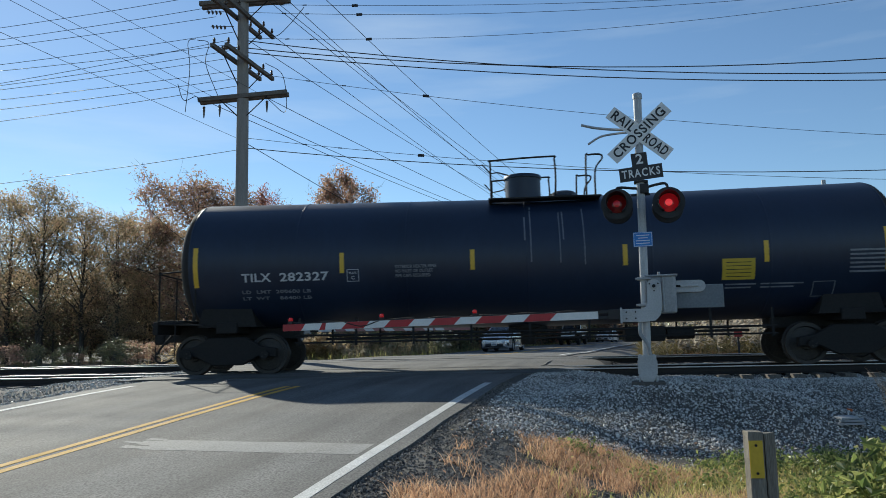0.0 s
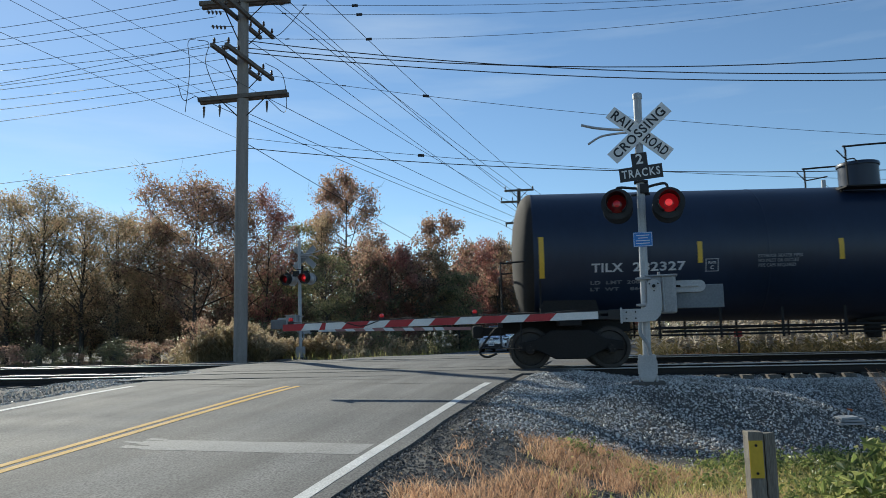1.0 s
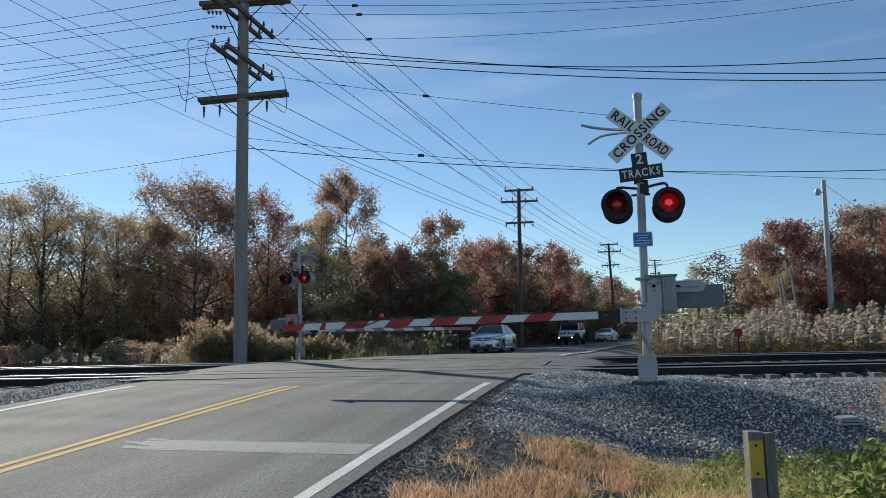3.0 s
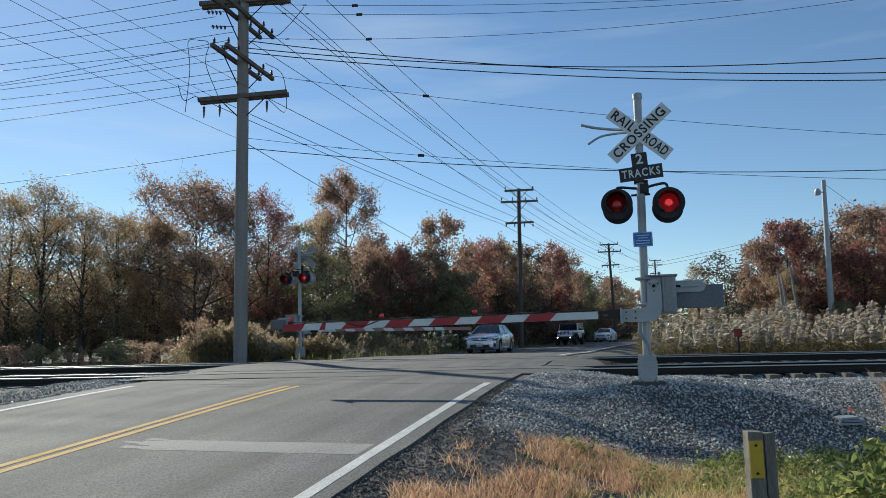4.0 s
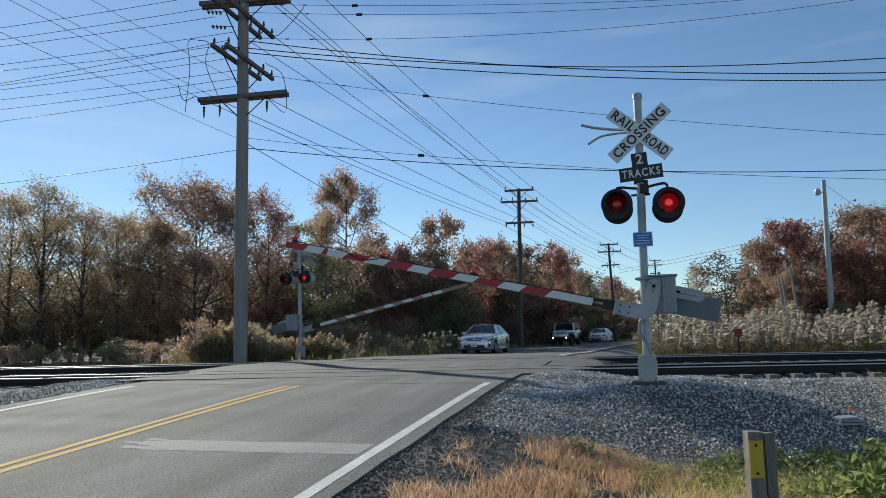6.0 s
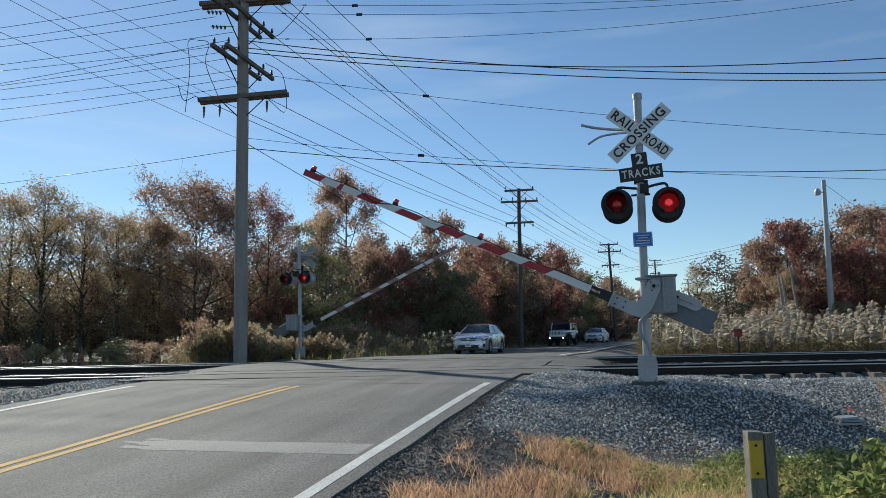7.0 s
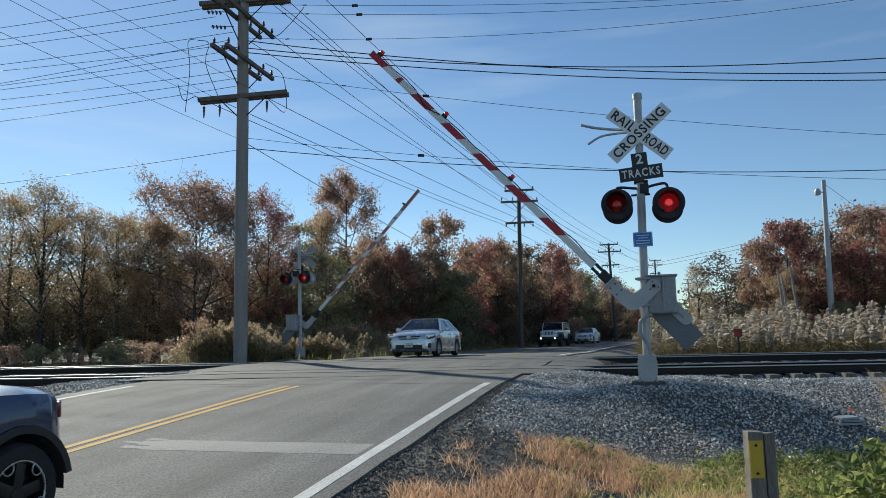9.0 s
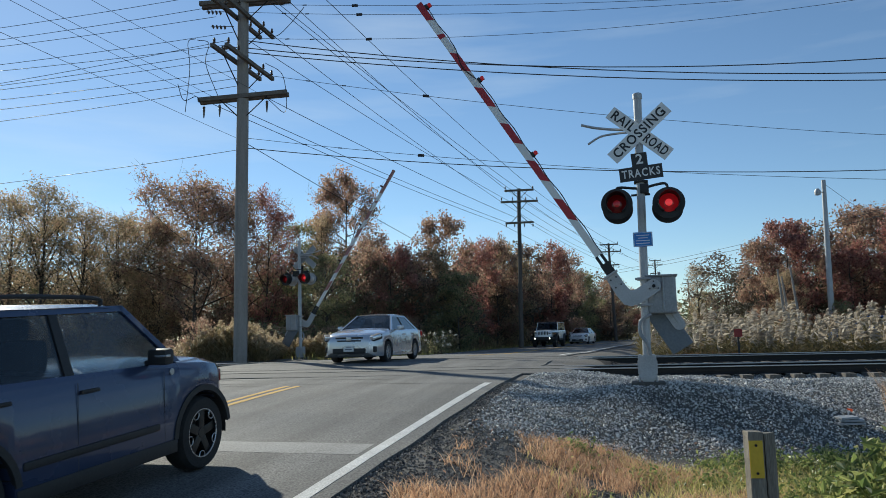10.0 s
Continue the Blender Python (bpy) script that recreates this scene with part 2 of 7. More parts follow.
M["rail"] = surface("rail_steel", (0.007, 0.006, 0.0055), (0.026, 0.021, 0.018), 0.8, 0.0, fine=25)
M["rail_top"] = surface("polished_rail_head", (0.28, 0.28, 0.29), (0.44, 0.44, 0.44), 0.42, 1.0, fine=60, relief=0.0)
M["tie"] = surface("creosoted_timber", (0.05, 0.043, 0.037), (0.22, 0.20, 0.175), 0.9, coarse=4, fine=25, relief=0.5, stretch=(6, 1, 6))
M["galvanised"] = surface("galvanised_steel", (0.32, 0.33, 0.34), (0.50, 0.51, 0.52), 0.55, 0.25, coarse=3, fine=45, relief=0.06)
M["grey_paint"] = surface("grey_enamel", (0.22, 0.23, 0.24), (0.36, 0.37, 0.38), 0.5, 0.1, coarse=4, fine=30, relief=0.05)
M["sign_white"] = surface("sign_white", (0.66, 0.66, 0.65), (0.80, 0.80, 0.79), 0.4, coarse=4, fine=50, relief=0.0)
M["sign_black"] = surface("sign_black", (0.012, 0.012, 0.014), (0.03, 0.03, 0.032), 0.5, coarse=4, fine=50, relief=0.0)
M["lamp_black"] = surface("lamp_black", (0.008, 0.008, 0.009), (0.02, 0.02, 0.022), 0.55, coarse=5, fine=40, relief=0.05)
M["sign_blue"] = surface("sign_blue", (0.02, 0.16, 0.48), (0.03, 0.22, 0.60), 0.4, coarse=5, fine=40, relief=0.0)
M["arm_red"] = surface("reflective_red", (0.30, 0.014, 0.022), (0.46, 0.024, 0.032), 0.4, coarse=5, fine=40, relief=0.03)
M["arm_faded"] = surface("faded_red_back", (0.30, 0.14, 0.13), (0.44, 0.22, 0.20), 0.5, coarse=5, fine=40, relief=0.03)
M["arm_white"] = surface("reflective_white", (0.62, 0.62, 0.60), (0.80, 0.80, 0.78), 0.45, coarse=4, fine=40, relief=0.03)
M["lens_red"] = glow("lit_red_lens", (1.0, 0.02, 0.035), 0.10, (0.13, 0.006, 0.01))
M["lens_dim"] = glow("dim_red_lens", (1.0, 0.02, 0.035), 0.012, (0.06, 0.004, 0.006))
M["bulb_dim"] = glow("dim_red_core", (1.0, 0.03, 0.05), 0.08, (0.12, 0.005, 0.008))
M["bulb_red"] = glow("lit_red_core", (1.0, 0.05, 0.06), 0.55)
M["arm_lens"] = glow("arm_lamp_lens", (1.0, 0.02, 0.03), 0.14, (0.16, 0.006, 0.008))
M["wood_pole"] = surface("weathered_pole", (0.20, 0.18, 0.16), (0.36, 0.33, 0.30), 0.9, coarse=1.2, fine=18, relief=0.5, stretch=(5, 5, 0.5))
M["wood_dark"] = surface("dark_pole", (0.055, 0.047, 0.040), (0.13, 0.11, 0.095), 0.9, coarse=1.2, fine=18, relief=0.5, stretch=(5, 5, 0.5))
M["arm_wood"] = surface("weathered_crossarm", (0.10, 0.085, 0.07), (0.20, 0.175, 0.15), 0.9, coarse=3, fine=22, relief=0.4)
M["wire"] = surface("line_wire", (0.02, 0.02, 0.022), (0.05, 0.05, 0.055), 0.6, 0.2, relief=0.0)
M["weight_grey"] = surface("scuffed_dark_grey", (0.10, 0.12, 0.14), (0.19, 0.21, 0.23), 0.5, 0.1, coarse=3, fine=30, relief=0.05)
M["insulator"] = surface("brown_porcelain", (0.06, 0.04, 0.03), (0.12, 0.09, 0.07), 0.3, coarse=5, fine=20, relief=0.0)
M["rubber"] = surface("black_rubber", (0.012, 0.012, 0.012), (0.03, 0.03, 0.03), 0.85, coarse=4, fine=40)

# ---------------------------------------------------------------- ground, road, tracks
def build_ground():
    """One sheet, finely meshed near the crossing and reaching the horizon."""
    xs = [-3000, -1200, -500, -220, -120, -80, -55, -40, -30, *np.arange(-24, -9, 0.8), *np.arange(-9, 9.01, 0.22), *np.arange(9.8, 24, 0.8), 30, 40, 55, 80, 120, 220, 500, 1200, 3000]
    ys = [-600, -200, -80, -40, -20, -10, -4, *np.arange(0, 3, 0.6), *np.arange(3, 18, 0.22), *np.arange(18, 32, 0.5), 34, 37, 40, 45, 50, 56, 64, 74, 88, 105, 130, 180, 260, 400, 700, 1400, 3400]
    xs, ys = [float(v) for v in xs], [float(v) for v in ys]
    verts = [(x, y, height(x, y)) for y in ys for x in xs]
    w = len(xs)
    faces = [(j * w + i, j * w + i + 1, (j + 1) * w + i + 1, (j + 1) * w + i) for j in range(len(ys) - 1) for i in range(w - 1)]
    ob = mesh_from("ground", verts, faces, M["soil"])
    ob.data.polygons.foreach_set("use_smooth", [True] * len(faces))
    return tagged(ob, "bare dark soil and gravelly verge around a crossing", "ground", kind="structure")


def strip(name, c0, c1, s0, s1, lift, material, parent=None, label="", step=0.7, wave=0.0, cols=1):
    """A strip of paving or paint that follows the road."""
    n = max(1, int((s1 - s0) / step))
    verts, faces = [], []
    for i in range(n + 1):
        s = s0 + (s1 - s0) * i / n
        a = c0 + wave * noise.noise((s * 1.7, 2.0, c0))
        b = c1 + wave * noise.noise((s * 1.7, 9.0, c1))
        for k in range(cols + 1):
            x, y, _ = road_point(a + (b - a) * k / cols, s)
            verts.append((x, y, road_height(s) + lift))
    w = cols + 1
    for i in range(n):
        for k in range(cols):
            faces.append((i * w + k, i * w + k + 1, (i + 1) * w + k + 1, (i + 1) * w + k))
    m = len(verts)
    verts += [(x, y, z - 0.06 if lift < 0.002 else z - 0.002) for x, y, z in verts]
    faces += [tuple(v + m for v in f[::-1]) for f in faces]
    for i in range(n):
        for k, flip in ((0, 1), (cols, 0)):
            p, q = i * w + k, (i + 1) * w + k
            f = (p, q, q + m, p + m)
            faces.append(f if not flip else f[::-1])
    return mesh_from(name, verts, faces, material, parent, label)


def build_road():
    road = strip("road", -7.65, 0.24, -40.0, 190.0, 0.0, M["asphalt"], wave=0.05)
    tagged(road, "worn grey two-lane asphalt road climbing to the crossing", "road", kind="structure")
    strip("edge_line", -0.085, 0.05, -40.0, 0.42, 0.004, M["white_line"], road, "solid white edge line", 0.4, 0.012)
    strip("edge_line", -0.13, 0.02, 12.6, 120.0, 0.004, M["white_line"], road, "solid white edge line", 0.7, 0.012)
    strip("edge_line", -7.25, -7.10, -40.0, 0.1, 0.004, M["white_line"], road, "thin white edge line", 0.4, 0.012)
    for c in (-3.78, -3.56):
        strip("centre_line", c, c + 0.12, -40.0, -0.05, 0.004, M["yellow_line"], road, "yellow centre line", 0.4, 0.008)
        strip("centre_line", c, c + 0.12, 14.5, 120.0, 0.004, M["yellow_line"], road, "yellow centre line", 0.7, 0.008)
    # the stop line runs square to the rails' bank
    bm = bmesh.new()
    rows = []
    for i in range(15):
        c = -2.75 + 2.6 * i / 14
        for ds in (0.0, 0.50):
            s = -5.44 + ds + 0.012 * noise.noise((c * 3, ds, 1))
            x, y, _ = road_point(c, s)
            rows.append(bm.verts.new((x, y, road_height(s) + 0.002)))
    for i in range(14):
        bm.faces.new((rows[2 * i], rows[2 * i + 2], rows[2 * i + 3], rows[2 * i + 1]))
    part("stop_line", bm, M["worn_line"], road, "worn white stop line")
    # its broken end
    for c0, c1, s0, s1 in ((-3.05, -2.74, -5.40, -5.28), (-3.22, -2.74, -5.16, -5.08), (-2.98, -2.74, -5.22, -5.0), (-3.02, -2.74, -4.98, -4.88)):
        bm = bmesh.new()
        low, high = [], []
        for i in range(7):
            c = c0 + (c1 - c0) * i / 6
            for row, s, k in ((low, s0, 3), (high, s1, 8)):
                s += 0.02 * noise.noise((c * 9, s0 * 5, k)) - 0.1 * (c - c1)
                x, y, _ = road_point(c, s)
                row.append(bm.verts.new((x, y, road_height(s) + 0.002)))
        for i in range(6):
            bm.faces.new((low[i], low[i + 1], high[i + 1], high[i]))
        part("stop_line", bm, M["worn_line"], road, "scraped remnant of the stop line")
    # seams and cracks, sealed dark
    for s, c0, c1 in ((0.35, -7.4, 0.3), (1.25, -6.9, -1.2), (-0.45, -6.2, -5.5), (-0.05, -5.6, -4.2), (-0.75, -5.2, -4.95), (-1.6, -6.5, -6.35)):
        bm = bmesh.new()
        last = None
        n = 60
        for i in range(n + 1):
            c = c0 + (c1 - c0) * i / n
            d = s + 0.10 * noise.noise((c * 1.3, s, 0)) + 0.03 * noise.noise((c * 6, s, 4))
            wd = 0.018 + 0.014 * noise.noise((c * 4, s, 8))
            pair = []
            for e in (-wd, wd):
                x, y, _ = road_point(c, d + e)
                pair.append(bm.verts.new((x, y, road_height(d + e) + 0.003)))
            if last:
                bm.faces.new((last[0], pair[0], pair[1], last[1]))
            last = pair
        part("crack", bm, M["patch"], road, "dark sealed crack across the asphalt")
    return road


def track_place(u, n, z=0.0):
    p = TRACK_WAY * u + TRACK_NORMAL * n
    return Vector((p.x, p.y, z))


def build_crossing():
    """The asphalt between and beside the rails, with open flangeways."""
    def edge(n, side):
        # where the crossing's paving ends, as a distance along the track
        for u in np.arange(-14, 8, 0.02):
            x, y, _ = track_place(u, n)
            c, s = road_coords(x, y)
            if c > ((-8.45 if n < 19 else -9.2) if side < 0 else 1.15):
                return u
    cross = thing("crossing_surface", pose(0, 0, 0), "patched asphalt crossing surface between the rails", "level crossing", kind="structure")
    bands = [(15.3, NEAR_TRACK - 0.86), (NEAR_TRACK - 0.64, NEAR_TRACK + 0.64), (NEAR_TRACK + 0.86, FAR_TRACK - 0.86),
             (FAR_TRACK - 0.64, FAR_TRACK + 0.64), (FAR_TRACK + 0.86, 25.8)]
    for a, b in bands:
        verts, faces = [], []
        rows, cols = max(2, int((b - a) / 0.35)), 40
        for j in range(rows + 1):
            n = a + (b - a) * j / rows
            u0, u1 = edge(n, -1), edge(n, 1)
            for i in range(cols + 1):
                u = u0 + (u1 - u0) * i / cols
                wob = 0.05 * noise.noise((u * 2.0, n * 2, 0)) if i in (0, cols) else 0
                p = track_place(u + wob * 3, n)
                _, s = road_coords(p.x, p.y)
                far = ease(19.0, 21.5, n)
                z = 0.012 + 0.08 * far - 0.10 * ease(23.4, 26, n) + 0.012 * noise.noise((u * 0.8, n * 1.4, 5)) - 0.03 * (1 - ease(15.3, 16.2, n))
                z -= 0.22 * ease(0.86, 1.0, abs(2 * i / cols - 1)) * (1 if i > 5 else 0.7) * (abs(2 * i / cols - 1) - 0.84)
                verts.append((p.x, p.y, z))
        w, m = cols + 1, len(verts)
        verts += [(x, y, z - 0.16) for x, y, z in verts]
        for j in range(rows):
            for i in range(cols):
                f = (j * w + i, j * w + i + 1, (j + 1) * w + i + 1, (j + 1) * w + i)
                faces += [f, tuple(v + m for v in f[::-1])]
        rim = [*range(w), *(j * w + cols for j in range(1, rows + 1)), *(rows * w + i for i in range(cols - 1, -1, -1)), *(j * w for j in range(rows - 1, 0, -1))]
        for p, q in zip(rim, rim[1:] + rim[:1]):
            faces.append((q, p, p + m, q + m))
        ob = mesh_from("paving_band", verts, faces, M["crossing"], cross)
        ob.data.polygons.foreach_set("use_smooth", [False] * len(faces))


def build_tracks():
    half = 60.0
    for centre, lift in ((NEAR_TRACK, 0.0), (FAR_TRACK, 0.08)):
        mid = track_place(0, centre, lift)
        track = thing("railway_track", pose(mid.x, mid.y, mid.z, 0, 0, -TRACK_TURN), "two steel rails on dark timber sleepers in grey ballast", "railway track", "railway tracks", "structure")
        web = [(-0.07, -0.178), (0.07, -0.178), (0.07, -0.165), (0.012, -0.14), (0.010, -0.045), (0.034, -0.035), (0.034, -0.02), (-0.034, -0.02), (-0.034, -0.035), (-0.010, -0.045), (-0.012, -0.14), (-0.07, -0.165)]
        for side in (-1, 1):
            bm = bmesh.new()
            turn = Matrix.Rotation(radians(90), 4, "Z")
            prism(bm, web, 2 * half, Matrix.Translation((0, side * 0.7525, 0)) @ turn)
            rail = part("rail", bm, M["rail"], track)
            bm = bmesh.new()
            box(bm, (2 * half, 0.074, 0.024), (0, side * 0.7525, -0.012), 0.005)
            part("rail_head", bm, M["rail_top"], rail, "polished running surface")
        bm = bmesh.new()
        box(bm, (0.23, 2.6, 0.17), (0, 0, 0), 0.012)
        tie = part("sleeper", bm, M["tie"], track)
        k = 0
        rng = random.Random(3 + int(centre))
        for i in range(-60, 60):
            u = i * 0.52 + rng.uniform(-0.03, 0.03)
            p = track_place(u, centre)
            c, _ = road_coords(p.x, p.y)
            if -9.0 < c < 0.6:
                continue
            m = pose(u, rng.uniform(-0.06, 0.06), -0.178 - 0.085, 0, 0, rng.uniform(-1.2, 1.2))
            if k == 0:
                tie.matrix_basis = m
            else:
                again(tie, m)
            k += 1


def build_track_bed():
    """The near-black bed that both tracks lie on, either side of the crossing."""
    us = [*np.arange(2.6, 16, 0.6), 20, 26, 34, 44, 60]
    for side, start in ((1, 0.0), (-1, 7.6)):
        rows = [side * (u + start) for u in us]
        ns = [16.62, 16.80, 18.10, 18.8, 19.6, 20.5, 21.2, 21.65, 22.95, 23.6, 24.3]
        verts = []
        for u in rows:
            for n in ns:
                p = track_place(float(u), n)
                z = height(p.x, p.y) + 0.012
                if n in (16.80, 18.10):
                    z = -0.160
                elif n in (21.65, 22.95):
                    z = -0.080
                verts.append((p.x, p.y, z))
        w = len(ns)
        faces = [(i * w + k, i * w + k + 1, (i + 1) * w + k + 1, (i + 1) * w + k) for i in range(len(rows) - 1) for k in range(w - 1)]
        if side > 0:
            faces = [f[::-1] for f in faces]
        ob = mesh_from("track_bed", verts, faces, M["bed"])
        tagged(ob, "near-black stone bed under the tracks", "track bed", kind="structure")


def stones(name, places, low, high, seed, material, label):
    """Broken stones: uneven little solids, each turned at random."""
    rng = np.random.default_rng(seed)
    ico = np.array([(1.0, 0, 0), (-1.0, 0, 0), (0, 1.0, 0), (0, -1.0, 0), (0, 0, 1.0), (0, 0, -1.0)])
    tri = np.array([(0, 2, 4), (2, 1, 4), (1, 3, 4), (3, 0, 4), (2, 0, 5), (1, 2, 5), (3, 1, 5), (0, 3, 5)])
    p = np.array(places)
    k = len(p)
    size = low + (high - low) * rng.random((k, 1, 1)) ** 2.2
    q = rng.normal(size=(k, 4))
    q /= np.linalg.norm(q, axis=1, keepdims=True)
    w, x, y, z = q.T
    rot = np.stack([1 - 2 * (y * y + z * z), 2 * (x * y - w * z), 2 * (x * z + w * y), 2 * (x * y + w * z), 1 - 2 * (x * x + z * z), 2 * (y * z - w * x),
                    2 * (x * z - w * y), 2 * (y * z + w * x), 1 - 2 * (x * x + y * y)], 1).reshape(k, 3, 3)
    v = ico[None] * rng.uniform(0.75, 1.25, (k, 6, 1)) * rng.uniform(0.65, 1.3, (k, 1, 3)) * size + rng.normal(size=(k, 6, 3)) * size * 0.28
    v = np.einsum("kij,kvj->kvi", rot, v) + p[:, None, :]
    f = tri[None] + 6 * np.arange(k)[:, None, None]
    ob = mesh_from(name, v.reshape(-1, 3).tolist(), f.reshape(-1, 3).tolist(), material)
    return tagged(ob, label, "gravel", kind="stuff")


def build_ballast():
    rng = random.Random(11)
    places = []
    # the mound, the bank and the shoulder beside the near track
    while len(places) < 66000:
        x, y = rng.uniform(-1.5, 12.0), rng.uniform(8.0, 17.0)
        n = track_n(x, y)
        c, s = road_coords(x, y)
        if c < 0.45 + 0.5 * (1 - ease(9.2, 11.5, y)) * rng.random() or n > 16.6 or abs(x) > 0.66 * y + 0.4:
            continue
        edge = 9.4 + 0.7 * noise.noise((x * 0.6, 1.0, 2.0)) + 0.30 * max(0, x - 5.0)
        if y < edge and rng.random() > math.exp(-(edge - y) * 2.2):
            continue
        places.append((x, y, height(x, y) + 0.004))
    dark = []
    while len(dark) < 17000:
        u, n = rng.uniform(-15, 15), rng.uniform(16.3, 25.2)
        p = track_place(u, n)
        c, s = road_coords(p.x, p.y)
        if -9.7 < c < 1.8:
            continue
        dark.append((p.x, p.y, height(p.x, p.y) + 0.008))
    stones("track_ballast", dark, 0.012, 0.038, 6, M["dark_stone"], "near-black ballast between the rails and tracks")
    for _ in range(9000):
        c, s = rng.uniform(-12.5, -7.7), rng.uniform(-5, 5.0)
        x, y, _a = road_point(c, s)
        places.append((x, y, height(x, y) + 0.0))
    for _ in range(9000):
        c, s = rng.uniform(-10.6, -7.62 - 0.5 * rng.random()), rng.uniform(-4, 5.5)
        x, y, _a = road_point(c, s)
        if abs(abs(track_n(x, y) - NEAR_TRACK) - 0.75) > 0.12 and (track_n(x, y) < 15.3 or c < -8.35 + 0.3 * rng.random()):
            places.append((x, y, height(x, y) + 0.01))
    for _ in range(20000):
        u, n = rng.uniform(2.0, 14.5), rng.uniform(15.0, 16.72)
        p = track_place(u, n)
        c, s = road_coords(p.x, p.y)
        if c > 0.9 and (u < 6.0 or n < 16.1 or rng.random() < 0.25):
            places.append((p.x, p.y, height(p.x, p.y) + 0.018))
    stones("ballast", places, 0.007, 0.024, 5, M["stone"], "loose broken grey limestone ballast in a mound")
    # fine brown-grey grit along the edge of the road, thinning out into the verge
    grit = []
    while len(grit) < 26000:
        c, s = 0.16 + rng.random() ** 1.5 * 2.9, rng.uniform(-9.8, 0.6)
        x, y, _a = road_point(c, s)
        if c > 0.7 and noise.noise((x * 1.1, y * 1.1, 1.3)) > 0.12 - 0.5 * rng.random():
            continue
        if c < 0.34 and rng.random() < 0.5:
            continue
        grit.append((x, y, height(x, y) + (0.012 if c < 0.4 else 0.002)))
    stones("grit", grit, 0.004, 0.017, 15, M["grit"], "fine dark brown-grey grit along the road's edge")


build_ground()
build_road()
build_crossing()
build_tracks()
build_track_bed()
build_ballast()


# ---------------------------------------------------------------- the tank car
M["tank"] = surface("tank_black", (0.006, 0.013, 0.030), (0.012, 0.024, 0.054), 0.42, 0.0, coarse=0.5, fine=9, relief=0.04, patch=0.7, stretch=(1.0, 1.0, 0.25))
M["tank_head"] = surface("dusty_tank_head", (0.006, 0.005, 0.0045), (0.030, 0.023, 0.019), 0.85, 0.0, coarse=1.1, fine=12, relief=0.06, patch=0.7)
M["truck"] = surface("grimy_cast_steel", (0.006, 0.006, 0.006), (0.022, 0.020, 0.019), 0.8, 0.1, coarse=3, fine=25, relief=0.2)
M["wheel_steel"] = surface("wheel_steel", (0.02, 0.018, 0.016), (0.07, 0.062, 0.055), 0.6, 0.3, coarse=4, fine=25)
M["reflector"] = surface("yellow_reflector", (0.60, 0.36, 0.03), (0.80, 0.50, 0.05), 0.45, coarse=4, fine=30, relief=0.0)
M["stencil"] = surface("white_stencil", (0.42, 0.43, 0.45), (0.66, 0.67, 0.68), 0.6, coarse=4, fine=40, relief=0.0)
M["stencil_old"] = surface("faded_stencil", (0.12, 0.13, 0.15), (0.30, 0.31, 0.33), 0.6, coarse=4, fine=40, relief=0.0)
M["placard"] = surface("yellow_placard", (0.50, 0.34, 0.03), (0.66, 0.46, 0.05), 0.5, coarse=4, fine=40, relief=0.0)

TANK_R, TANK_HALF, DISH = 1.535, 8.18, 0.46
CAR_START, CAR_SPEED = 0.55, 7.86


def tank_axis(x):
    """The tank is two barrels that dip a little towards the middle."""
    return 2.50 + 0.105 * abs(x) / TANK_HALF


def skin(x, z, proud=0.004):
    """The y of the tank's near side at the height z."""
    d = z - tank_axis(x)
    return -math.sqrt(max(0.0, TANK_R ** 2 - d * d)) - proud


def decal(name, x0, x1, z0, z1, material, parent, label=""):
    """A thin sheet laid on the tank's curved side."""
    bm = bmesh.new()
    rows = 8
    grid = []
    for j in range(rows + 1):
        z = z0 + (z1 - z0) * j / rows
        grid.append([bm.verts.new((x, skin(x, z, pr), z)) for x in (x0, x1) for pr in (0.004, 0.0)])
    for a, b in zip(grid, grid[1:]):
        bm.faces.new((a[0], a[2], b[2], b[0]))
        bm.faces.new((a[0], b[0], b[1], a[1]))
        bm.faces.new((a[2], a[3], b[3], b[2]))
    return part(name, bm, material, parent, label)


